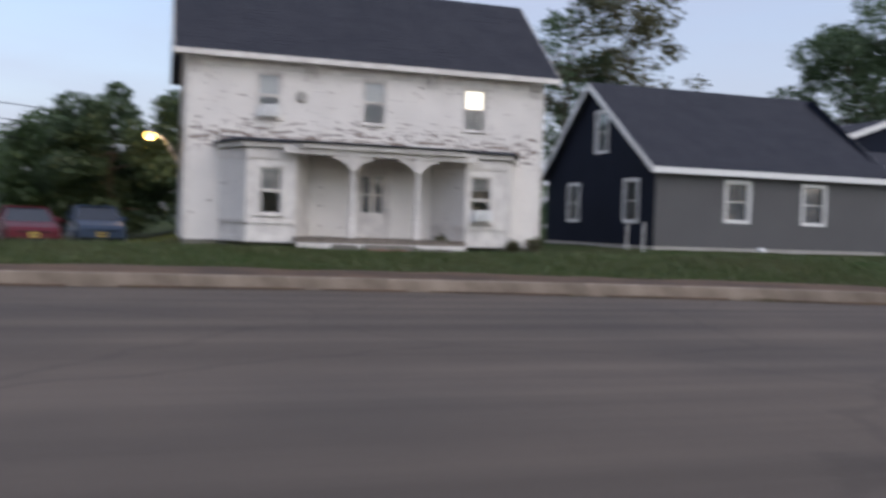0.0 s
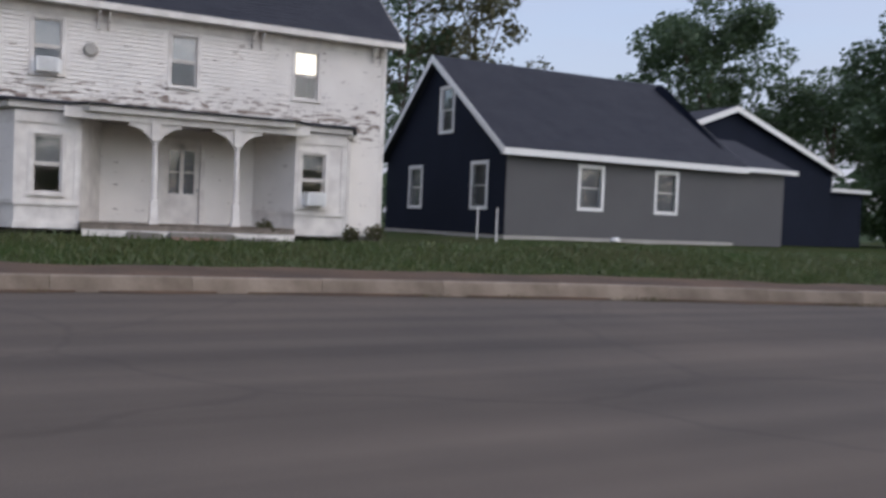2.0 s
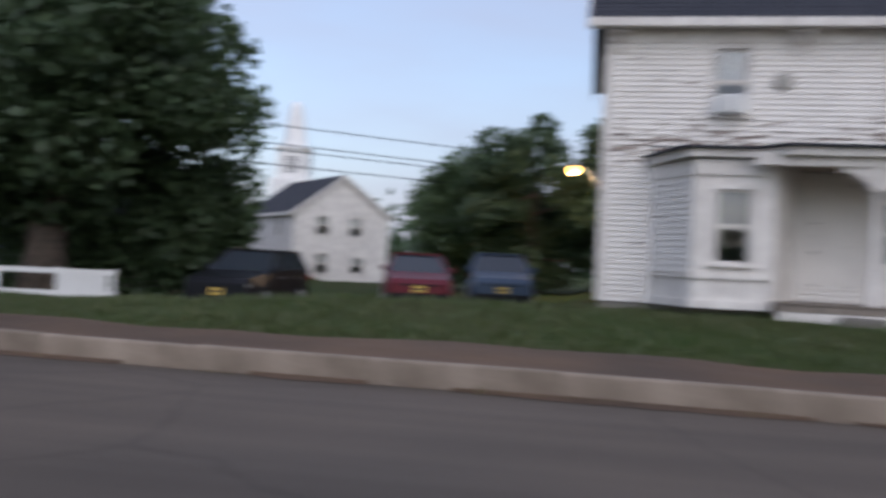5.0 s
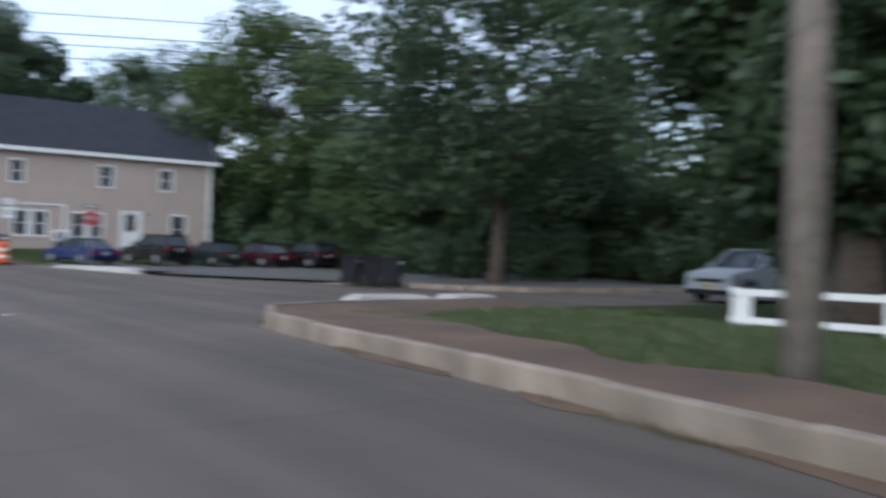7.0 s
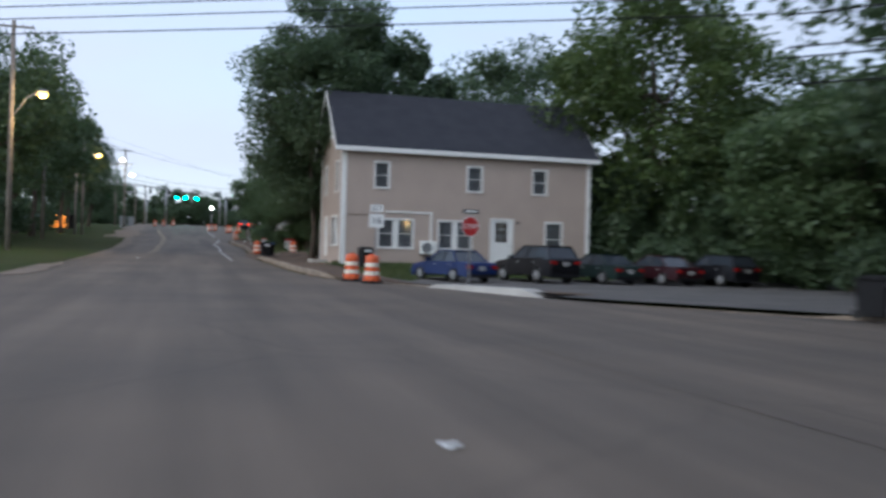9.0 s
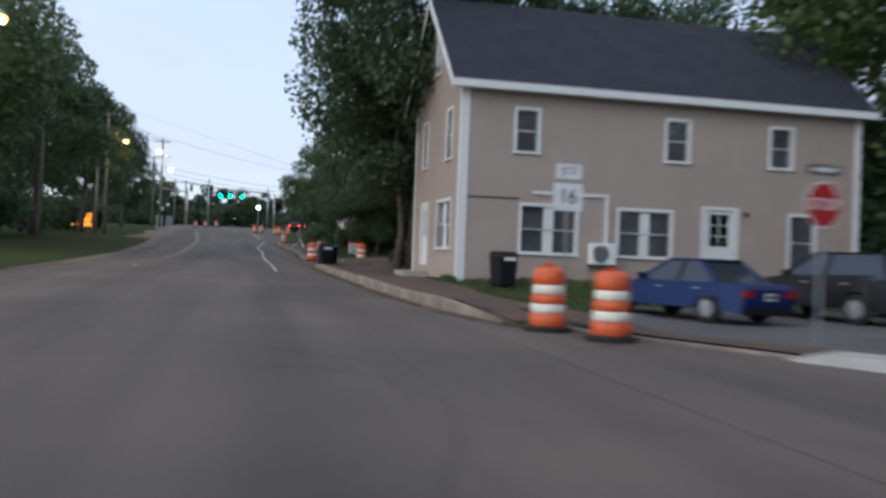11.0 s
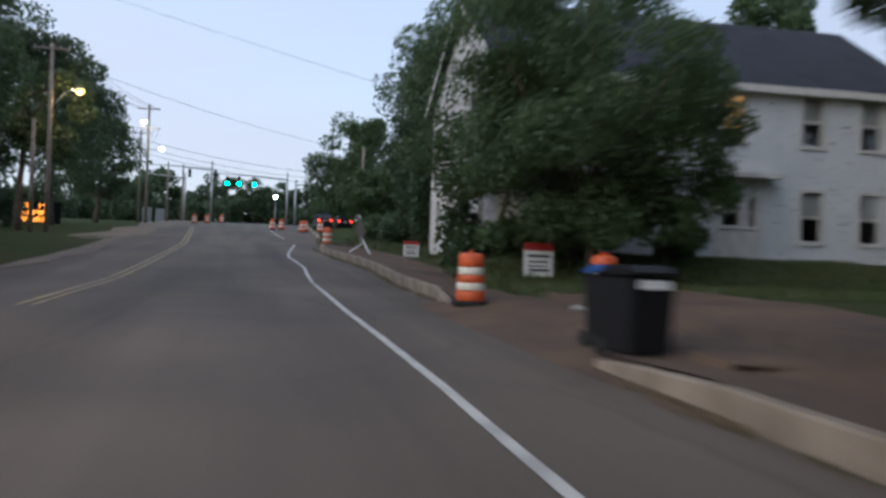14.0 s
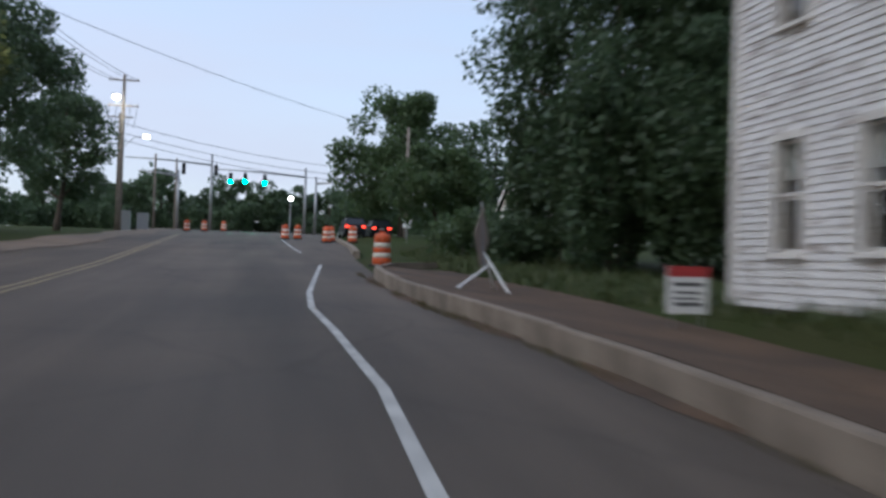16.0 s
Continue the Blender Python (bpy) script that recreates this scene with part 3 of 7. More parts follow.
# trodden soil between the rounded kerb and the gravel lot
fill_v, fill_f = [], []
bend = [Vector(p) for p in ((6.4, 22.0), (5.15, 24.0), (3.9, 26.0), (2.55, 28.4), (1.45, 30.4), (face_x(31.5), 31.5), (face_x(33.0), 33.0))]
for i, p in enumerate(bend):
    d = (bend[min(i + 1, 6)] - bend[max(i - 1, 0)]).normalized()
    inward = Vector((d.y, -d.x))
    for k in range(6):
        q = p + inward * (0.15 + 2.4 * k / 5)
        near = rise(q.y) + (0.28 * kerb_full(q.y) + 0.03 if p.y > 25.5 else 0.1)
        far = max(bank(q.x, q.y), 0.03) + 0.09
        fill_v.append((q.x, q.y, near + (far - near) * min(k / 3, 1)))
    if i:
        a = (i - 1) * 6
        fill_f += [(a + k, a + k + 1, a + k + 7, a + k + 6) for k in range(5)]
tagged(raw("verge", fill_v, fill_f, M["dirt"]), "trodden brown soil between the kerb and the lot", "verge", kind="structure")

# ---- house kit: u along the wall, v into the house, z up ----


def cut_spans(u0, u1, z0, z1, holes):
    """Spans of u left free between the holes in a band of z."""
    spans = [(u0, u1)]
    for a, b, c, d in holes:
        if c < z1 - 1e-4 and d > z0 + 1e-4:
            out = []
            for s, e in spans:
                if b <= s or a >= e:
                    out.append((s, e))
                    continue
                if a > s:
                    out.append((s, a))
                if b < e:
                    out.append((b, e))
            spans = out
    return [(s, e) for s, e in spans if e - s > 0.01]


def facing(side, u, v, z, ln=0.0, dp=0.0):
    """A place on one of the four sides of a house ln wide and dp deep, as seen from outside."""
    return {"front": (u, v, z), "left": (v, dp - u, z), "right": (ln - v, u, z), "back": (ln - u, dp - v, z)}[side]


def wall(house, side, ln, dp, u1, z0, z1, holes, siding, course=0.11, gable=None, proud=0.03, thick=0.18, name="wall"):
    """A wall with real openings, and clapboards on it; gable: (height, where) of a peak over z1."""
    edges = sorted({z0, z1, *[h[2] for h in holes if z0 < h[2] < z1], *[h[3] for h in holes if z0 < h[3] < z1]})
    bm = bmesh.new()
    top = z1 + (gable[0] if gable else 0)

    def reach(z):
        if not gable or z <= z1:
            return 0.0, u1
        k = (z - z1) / gable[0]
        return gable[1] * k, u1 - (u1 - gable[1]) * k

    def add(pts):
        vs = [bm.verts.new(facing(side, *p, ln, dp)) for p in pts]
        bm.faces.new(vs)

    for a, b in zip(edges, edges[1:]):
        for s, e in cut_spans(0, u1, a, b, holes):
            bl = [(s, 0.0, a), (e, 0.0, a), (e, 0.0, b), (s, 0.0, b)]
            ob_ = [(u, thick, z) for u, v, z in bl]
            add(bl)
            add(ob_[::-1])
            add([bl[0], ob_[0], ob_[1], bl[1]])
            add([bl[3], bl[2], ob_[2], ob_[3]])
            add([bl[0], bl[3], ob_[3], ob_[0]])
            add([bl[1], ob_[1], ob_[2], bl[2]])
    if gable:
        gh = [h for h in holes if h[2] >= z1]
        n = 14
        for i in range(n):
            a, b = z1 + gable[0] * i / n, z1 + gable[0] * (i + 1) / n
            l0, r0 = reach(a)
            l1, r1 = reach(b)
            for s, e in cut_spans(l0, r0, a, b, gh):
                s1 = l1 if s == l0 else s
                e1 = r1 if e == r0 else e
                if e1 <= s1:
                    e1 = s1 + 0.001
                add([(s, 0, a), (e, 0, a), (e1, 0, b), (s1, 0, b)])
                add([(s1, thick, b), (e1, thick, b), (e, thick, a), (s, thick, a)])
    w = part(name, bm, siding, house)
    bm = bmesh.new()
    z = z0
    while z < top - 0.02:
        zt = min(z + course, top)
        l0, r0 = reach(z)
        l1, r1 = reach(zt)
        for s, e in cut_spans(l0, r0, z, zt, holes):
            s1 = max(l1, s) if s == l0 else s
            e1 = min(r1, e) if e == r0 else e
            if e1 - s1 < 0.02:
                e1 = s1 + 0.02
            a, b, c, d = [bm.verts.new(facing(side, *p, ln, dp)) for p in ((s, -proud, z), (e, -proud, z), (e1, -0.004, zt), (s1, -0.004, zt))]
            f, g = [bm.verts.new(facing(side, *p, ln, dp)) for p in ((s, -0.002, z), (e, -0.002, z))]
            bm.faces.new((a, b, c, d))
            bm.faces.new((f, g, b, a))
        z = zt
    sd = part("siding", bm, siding, w)
    sd["kind"] = "stuff"
    return w


def bar(side, ln, dp, bm, u0, u1, v0, v1, z0, z1):
    pts = [facing(side, u, v, z, ln, dp) for u, v, z in ((u0, v0, z0), (u1, v1, z1))]
    lo = [min(a, b) for a, b in zip(*pts)]
    hi = [max(a, b) for a, b in zip(*pts)]
    box(bm, lo[0], hi[0], lo[1], hi[1], lo[2], hi[2])


def ring(side, ln, dp, bm, outer, inner, v0, v1):
    """A rectangular frame in one piece: outer and inner (u0, u1, z0, z1), from depth v0 to v1."""
    loops = []
    for (a, b, c, d), v in ((outer, v0), (inner, v0), (inner, v1), (outer, v1)):
        loops.append([bm.verts.new(facing(side, u, v, z, ln, dp)) for u, z in ((a, c), (b, c), (b, d), (a, d))])
    for k in range(4):
        p, q = loops[k], loops[(k + 1) % 4]
        for i in range(4):
            j = (i + 1) % 4
            bm.faces.new((p[i], p[j], q[j], q[i]))
    bmesh.ops.recalc_face_normals(bm, faces=bm.faces)


def window(house, side, ln, dp, hole, trim, trim_w=0.1, sill=True, blind=0.0, grid=(1, 1), sash="w", blind_mat=None, name="window", mull=0.0, proud=0.04, lit=None, slim=False):
    u0, u1, z0, z1 = hole
    B = lambda bm, *a: bar(side, ln, dp, bm, *a)
    bm = bmesh.new()
    t = trim_w
    ring(side, ln, dp, bm, (u0 - t, u1 + t, z0 - t * (0.3 if sill else 1.0), z1 + t), (u0, u1, z0, z1), -proud, 0.05)
    w = part(name, bm, trim, house)
    if sill:
        bm = bmesh.new()
        B(bm, u0 - t - 0.03, u1 + t + 0.03, -proud - 0.05, 0.03, z0 - t * 0.3 - 0.045, z0 - t * 0.3)
        part("sill", bm, trim, w)
    mid = (z0 + z1) / 2
    s = 0.022 if mull or slim else 0.045
    for nm, a, b, dv in (("upper_sash", mid, z1, 0.03), ("lower_sash", z0, mid, 0.06)):
        bm = bmesh.new()
        ring(side, ln, dp, bm, (u0, u1, a, b), (u0 + s, u1 - s, a + s, b - s), dv, dv + 0.03)
        if mull:
            um = (u0 + u1) / 2
            B(bm, um - mull, um + mull, dv - 0.02, dv + 0.03, a + s, b - s)
        for i in range(1, grid[0]):
            uu = u0 + s + (u1 - u0 - 2 * s) * i / grid[0]
            B(bm, uu - 0.012, uu + 0.012, dv + 0.004, dv + 0.026, a + s, b - s)
        for i in range(1, grid[1]):
            zz = a + s + (b - a - 2 * s) * i / grid[1]
            B(bm, u0 + s, u1 - s, dv + 0.006, dv + 0.024, zz - 0.012, zz + 0.012)
        part(nm, bm, trim, w)
        bm = bmesh.new()
        B(bm, u0 + s, u1 - s, dv + 0.012, dv + 0.017, a + s, b - s)
        ob = part("pane", bm, M["glass"], w)
        ob.visible_shadow = False
    if blind:
        bm = bmesh.new()
        zb = z1 - (z1 - z0) * blind
        k = 10
        for i in range(k):
            a = zb + (z1 - zb) * i / k
            B(bm, u0 + 0.01, u1 - 0.01, 0.11 + 0.006 * (i % 2), 0.125, a, a + (z1 - zb) / k)
        part("blind", bm, blind_mat or M["blind"], w)
    return w


def plain(house, name, mat, side, ln, dp, boxes, label="", bevel=0.0):
    bm = bmesh.new()
    for b in boxes:
        bar(side, ln, dp, bm, *b)
    return part(name, bm, mat, house, label, bevel)


def slab(bm, pts, thick):
    """A sheet of that thickness under four or more points."""
    a = [bm.verts.new(p) for p in pts]
    n = (Vector(pts[1]) - Vector(pts[0])).cross(Vector(pts[2]) - Vector(pts[0])).normalized()
    if n.z < 0:
        n = -n
    b = [bm.verts.new(Vector(p) - n * thick) for p in pts]
    bm.faces.new(a)
    bm.faces.new(b[::-1])
    k = len(pts)
    for i in range(k):
        bm.faces.new((a[i], b[i], b[(i + 1) % k], a[(i + 1) % k]))


def shingle_rows(house_roof, p0, p1, q0, q1, rows, seed, mat):
    """Courses of shingle tabs on a roof plane; p0, p1: ends of the eave, q0, q1: ends of the ridge."""
    rnd = random.Random(seed)
    p0, p1, q0, q1 = [Vector(p) for p in (p0, p1, q0, q1)]
    n = (p1 - p0).cross(q0 - p0).normalized()
    if n.z < 0:
        n = -n
    verts, faces = [], []
    for r in range(rows):
        a, b = r / rows, (r + 1.04) / rows
        l0, r0, l1, r1 = p0.lerp(q0, a), p1.lerp(q1, a), p0.lerp(q0, min(b, 1)), p1.lerp(q1, min(b, 1))
        k = max(2, int((r0 - l0).length / 0.9))
        for i in range(k):
            lift = 0.012 + rnd.uniform(0, 0.006)
            e = 0.004
            c = [l0.lerp(r0, (i + e) / k) + n * lift, l0.lerp(r0, (i + 1 - e) / k) + n * lift, l1.lerp(r1, (i + 1 - e) / k) + n * 0.005, l1.lerp(r1, (i + e) / k) + n * 0.005]
            j = len(verts)
            verts += c + [c[0] - n * lift, c[1] - n * lift]
            faces += [(j, j + 1, j + 2, j + 3), (j, j + 4, j + 5, j + 1)]
    ob = raw("shingles", verts, faces, mat, house_roof)
    ob["kind"] = "stuff"
    return ob


def gable_roof(house, ln, dp, z_eave, ridge_v, z_ridge, over_u, over_v, axis="u", thick=0.14, mat=None, trim=None, rows=26, seed=1, fascia=0.23):
    """A gabled roof whose ridge runs along u, with white rakes and fascias."""
    mat = mat or M["roof_dark"]
    k = (z_ridge - z_eave) / ridge_v
    kb = (z_ridge - z_eave) / (dp - ridge_v)
    f = (-over_v, z_eave - k * over_v)
    bk = (dp + over_v, z_eave - kb * over_v)
    u0, u1 = -over_u, ln + over_u
    bm = bmesh.new()
    slab(bm, [(u0, f[0], f[1]), (u1, f[0], f[1]), (u1, ridge_v, z_ridge), (u0, ridge_v, z_ridge)], thick)
    slab(bm, [(u0, bk[0], bk[1]), (u1, bk[0], bk[1]), (u1, ridge_v, z_ridge), (u0, ridge_v, z_ridge)], thick)
    roof = part("roof", bm, mat, house)
    shingle_rows(roof, (u0, f[0], f[1] + 0.004), (u1, f[0], f[1] + 0.004), (u0, ridge_v, z_ridge + 0.004), (u1, ridge_v, z_ridge + 0.004), rows, seed, mat)
    bm = bmesh.new()
    box(bm, u0 + 0.003, u1 - 0.003, f[0] - 0.03, f[0] + 0.04, f[1] - 0.01 - fascia, f[1] - 0.01)
    part("fascia", bm, trim, roof)
    bm = bmesh.new()
    box(bm, u0 + 0.04, u1 - 0.04, f[0] + 0.042, -0.02, f[1] - fascia + 0.03, f[1] - fascia + 0.06)
    part("soffit", bm, trim, roof)
    for u, s in ((u0, -1), (u1, 1)):
        for (va, za), nm in ((f, "rake_board"), (bk, "rake_board")):
            bm = bmesh.new()
            a, b = u + s * 0.004, u + s * 0.035
            prism(bm, [(va, za - 0.26), (va, za - 0.005), (ridge_v, z_ridge - 0.005), (ridge_v, z_ridge - 0.28)], "x", min(a, b), max(a, b))
            part(nm, bm, trim, roof)
    return roof

# ---- old white farmhouse with porch and two bays ----


def bracket_scroll(bm, u, v0, v1, z0, z1, w=0.05):
    """A sawn eave or porch bracket, thick in u."""
    d, h = v0 - v1, z1 - z0
    out = [(v0, z1), (v1, z1), (v1, z1 - 0.25 * h), (v1 + 0.35 * d, z1 - 0.3 * h), (v1 + 0.45 * d, z1 - 0.55 * h), (v1 + 0.75 * d, z1 - 0.62 * h), (v1 + 0.8 * d, z0), (v0, z0)]
    prism(bm, out, "x", u - w / 2, u + w / 2)


def air_conditioner(m, label, w=0.5, h=0.34, d=0.35):
    th = thing("air_conditioner", m, label, "air conditioner")
    bm = bmesh.new()
    box(bm, -w / 2, w / 2, -d, 0.02, 0, h)
    part("case", bm, M["sign_white"], th, bevel=0.015)
    bm = bmesh.new()
    for i in range(7):
        z = 0.04 + (h - 0.09) * i / 6
        box(bm, -w / 2 + 0.04, w / 2 - 0.04, -d - 0.012, -d + 0.004, z, z + 0.012)
    part("grille", bm, M["steel"], th)
    bm = bmesh.new()
    box(bm, -w / 2 - 0.09, -w / 2 - 0.004, -0.05, 0.0, 0.01, h - 0.01)
    part("side_panel", bm, M["white"], th)
    bm = bmesh.new()
    box(bm, w / 2 + 0.004, w / 2 + 0.09, -0.05, 0.0, 0.01, h - 0.01)
    part("side_panel", bm, M["white"], th)
    return th


def farmhouse():
    ln, dp = 11.16, 6.4
    H = thing("house", pose(6.95, -20.34, 0.8, 0, 0, -90), "two-storey white clapboard house with flaking paint, porch and dark roof", "house")
    T, S = M["w_trim"], M["w_siding"]
    ups = [(2.04, 2.68, 3.66, 4.94), (5.23, 5.88, 3.66, 4.94), (8.48, 9.14, 3.66, 4.94)]
    door = (5.14, 6.04, 0.17, 2.2)
    bay_l, bay_r = (1.0, 3.55, 0.0, 2.6), (7.45, 10.1, 0.0, 2.6)
    wall(H, "front", ln, dp, ln, 0.0, 5.75, ups + [door, bay_l, bay_r], S, course=0.105, proud=0.034)
    wall(H, "left", ln, dp, dp, 0.0, 5.75, [(2.4, 3.1, 3.66, 4.94)], S, course=0.115, gable=(2.65, 3.2))
    wall(H, "right", ln, dp, dp, 0.0, 5.75, [(2.4, 3.1, 3.66, 4.94)], S, course=0.115, gable=(2.65, 3.2))
    wall(H, "back", ln, dp, ln, 0.0, 5.75, [], S, course=0.3)
    plain(H, "floor_slab", M["room"], "front", ln, dp, [(0.2, ln - 0.2, 0.19, dp - 0.19, 2.85, 3.0), (0.2, ln - 0.2, 0.19, dp - 0.19, -0.02, 0.08), (0.2, ln - 0.2, 0.19, dp - 0.19, 5.6, 5.72)])
    plain(H, "foundation", M["stone"], "front", ln, dp, [(0.04, ln - 0.04, 0.03, dp - 0.03, -0.8, -0.003)])
    gable_roof(H, ln, dp, 5.8, 3.2, 8.5, 0.36, 0.42, trim=T, rows=24, seed=5, fascia=0.16)
    for u in (0.0, ln - 0.12):
        plain(H, "corner_board", T, "front", ln, dp, [(u - 0.01, u + 0.13, -0.035, -0.018, 0.0, 5.3)])
    for v in (0.0, dp - 0.12):
        plain(H, "corner_board", T, "left", ln, dp, [(v, v + 0.12, -0.035, -0.018, 0.0, 5.3)])
    plain(H, "frieze", T, "front", ln, dp, [(0.0, ln, -0.045, -0.018, 5.05, 5.5)])
    for u in (0.18, 3.6, 7.42, 10.86):
        for du in (-0.12, 0.12):
            bm = bmesh.new()
            bracket_scroll(bm, u + du, -0.046, -0.34, 4.86, 5.26, 0.06)
            part("eave_bracket", bm, T, H)
    # third window: its blind is a glowing sheet standing in for reflected sky
    for i, w in enumerate(ups):
        window(H, "front", ln, dp, w, T, 0.075, blind=(0.45, 0.5, 0.5)[i], blind_mat=M["blind"] if i < 2 else M["sky_reflection"])
    window(H, "left", ln, dp, (2.4, 3.1, 3.66, 4.94), T, 0.08)
    window(H, "right", ln, dp, (2.4, 3.1, 3.66, 4.94), T, 0.08)
    # front door with two tall lights
    bm = bmesh.new()
    for b in ((5.02, 5.14, -0.05, 0.02, 0.17, 2.35), (6.04, 6.16, -0.05, 0.02, 0.17, 2.35), (5.14, 6.04, -0.05, 0.02, 2.2, 2.35)):
        bar("front", ln, dp, bm, *b)
    dr = part("door", bm, T, H, "white panelled door with tall glass lights")
    bm = bmesh.new()
    for b in ((5.14, 5.27, 0.03, 0.08, 0.17, 2.2), (5.54, 5.64, 0.03, 0.08, 0.95, 2.2), (5.91, 6.04, 0.03, 0.08, 0.17, 2.2), (5.27, 5.91, 0.03, 0.08, 2.05, 2.2), (5.27, 5.91, 0.03, 0.08, 0.17, 0.95)):
        bar("front", ln, dp, bm, *b)
    part("door_leaf", bm, T, dr)
    bm = bmesh.new()
    for b in ((5.32, 5.55, 0.018, 0.03, 0.28, 0.82), (5.63, 5.86, 0.018, 0.03, 0.28, 0.82)):
        bar("front", ln, dp, bm, *b)
    part("panel", bm, T, dr)
    for a, b in ((5.27, 5.54), (5.64, 5.91)):
        bm = bmesh.new()
        bar("front", ln, dp, bm, a, b, 0.05, 0.058, 0.95, 2.05)
        part("pane", bm, M["glass"], dr).visible_shadow = False
        bm = bmesh.new()
        bar("front", ln, dp, bm, a, b, 0.045, 0.063, 1.48, 1.51)
        part("glazing_bar", bm, T, dr)
        bm = bmesh.new()
        bar("front", ln, dp, bm, a, b, 0.075, 0.08, 0.95, 2.05)
        part("curtain", bm, M["curtain"], dr)
    bm = bmesh.new()
    bmesh.ops.create_uvsphere(bm, u_segments=10, v_segments=6, radius=0.035, matrix=Matrix.Translation((5.99, -0.0, 1.05)))
    part("door_knob", bm, M["steel"], dr)
    # bays
    for name_u, (a, b, c, d), win in (("l", (1.0, 1.66, 2.94, 3.55), (2.02, 2.62, 0.8, 2.1)), ("r", (7.45, 8.12, 9.42, 10.1), (8.27, 8.9, 0.75, 2.1))):
        V = -1.45
        bm = bmesh.new()
        # front face with opening, and two splayed sides
        for z0, z1 in ((0.0, win[2]), (win[2], win[3]), (win[3], 2.62)):
            for s, e in cut_spans(b, c, z0, z1, [win]):
                box(bm, s, e, V, V + 0.1, z0, z1)
        bay = part("bay_wall", bm, T, H)
        for p, q in ((a, b), (d, c)):
            bm = bmesh.new()
            slab(bm, [(p, 0.0, 2.62), (p, 0.0, 0.0), (q, V, 0.0), (q, V, 2.62)], 0.08)
            part("bay_side", bm, T, H)
        bm = bmesh.new()
        for z in np.arange(0.62, 2.4, 0.115):
            for p, q in (((a, -0.02), (b, V - 0.0)), ((c, V - 0.0), (d, -0.02))):
                s = 1 if p[0] < b - 0.01 else -1
                nx, ny = (-0.9 * s, -0.42)
                v = [bm.verts.new(x) for x in ((p[0] + nx * 0.02, p[1] + ny * 0.02, z), (q[0] + nx * 0.02, q[1] + ny * 0.02, z), (q[0] + nx * 0.004, q[1] + ny * 0.004, z + 0.115), (p[0] + nx * 0.004, p[1] + ny * 0.004, z + 0.115))]
                bm.faces.new(v)
        sd = part("siding", bm, S, bay)
        sd["kind"] = "stuff"
        bm = bmesh.new()
        for z0, z1, o in ((0.52, 0.6, 0.05), (0.0, 0.14, 0.04), (2.35, 2.62, 0.045)):
            bm = bmesh.new()
            prism(bm, [(a - o, 0), (b - o * 0.6, V - o), (c + o * 0.6, V - o), (d + o, 0), (d, 0), (c, V + 0.01), (b, V + 0.01), (a, 0)], "z", z0, z1)
            part("moulding", bm, T, bay)
        for u in (b - 0.03, c - 0.06):
            bm = bmesh.new()
            box(bm, u, u + 0.09, V - 0.03, V - 0.003, 0.601, 2.349)
            part("corner_board", bm, T, bay)
        ob = window(H, "front", ln, dp, win, T, 0.085, blind=0.52 if name_u == "l" else 0.3, blind_mat=M["net"])
        ob.location = (0, V, 0)
    # porch
    porch = part("porch_deck", (lambda bm: (box(bm, 3.0, 7.95, -2.05, -0.02, 0.03, 0.15), bm)[1])(bmesh.new()), M["wood_pole"], H, "worn grey porch floor boards")
    for i in range(24):
        bm = bmesh.new()
        u = 3.0 + i * (4.95 / 24)
        box(bm, u + 0.006, u + 4.95 / 24 - 0.006, -2.08, -0.03, 0.154, 0.175)
        part("board", bm, M["wood_pole"], porch)
    plain(porch, "skirt", T, "front", ln, dp, [(3.0, 7.95, -2.07, -2.03, -0.25, 0.02)])
    for u in (4.58, 6.5):
        post = part("porch_post", (lambda bm: (box(bm, u - 0.085, u + 0.085, -1.935, -1.765, 0.176, 0.72), bm)[1])(bmesh.new()), T, H)
        bm = bmesh.new()
        tube(bm, [(u, -1.85, z) for z in (0.72, 0.76, 0.8, 1.2, 1.9, 2.0, 2.04, 2.1)], [0.085, 0.06, 0.068, 0.075, 0.058, 0.055, 0.08, 0.06], 12)
        part("shaft", bm, T, post)
        bm = bmesh.new()
        box(bm, u - 0.1, u + 0.1, -1.95, -1.75, 2.1, 2.5)
        part("capital", bm, T, post)
        bm = bmesh.new()
        box(bm, u - 0.11, u + 0.11, -1.96, -1.74, 0.178, 0.28)
        part("plinth", bm, T, post)
        for s in (-1, 1):
            bm = bmesh.new()
            n = 9
            top = [(u + s * (0.1 + 0.5 * i / n), 2.5) for i in range(n + 1)]
            low = [(u + s * (0.1 + 0.5 * i / n), 2.5 - 0.3 * (1 - i / n) ** 2.2 - (0.04 if i % 2 else 0.0) - 0.06) for i in range(n, -1, -1)]
            prism(bm, top + low, "y", -1.88, -1.82)
            part("scroll_bracket", bm, T, post)
    plain(H, "porch_beam", T, "front", ln, dp, [(2.6, 8.3, -1.95, -1.75, 2.5, 2.72)])
    bm = bmesh.new()
    prism(bm, [(0.85, 0.0), (1.5, -1.62), (2.7, -1.62), (3.1, -2.12), (7.85, -2.12), (8.3, -1.62), (9.55, -1.62), (10.25, 0.0)], "z", 2.66, 2.8)
    part("porch_cornice", bm, T, H)
    bm = bmesh.new()
    out = [(0.75, 0.0), (1.42, -1.74), (2.65, -1.74), (3.05, -2.24), (7.9, -2.24), (8.36, -1.74), (9.63, -1.74), (10.35, 0.0)]
    prism(bm, out, "z", 2.802, 2.84)
    pr = part("porch_roof", bm, M["roof_dark"], H)
    bm = bmesh.new()
    lo = [bm.verts.new((p[0], p[1], 2.842)) for p in out]
    hi = [bm.verts.new((min(max(p[0], 0.9), 10.2), -0.018, 3.05)) for p in out]
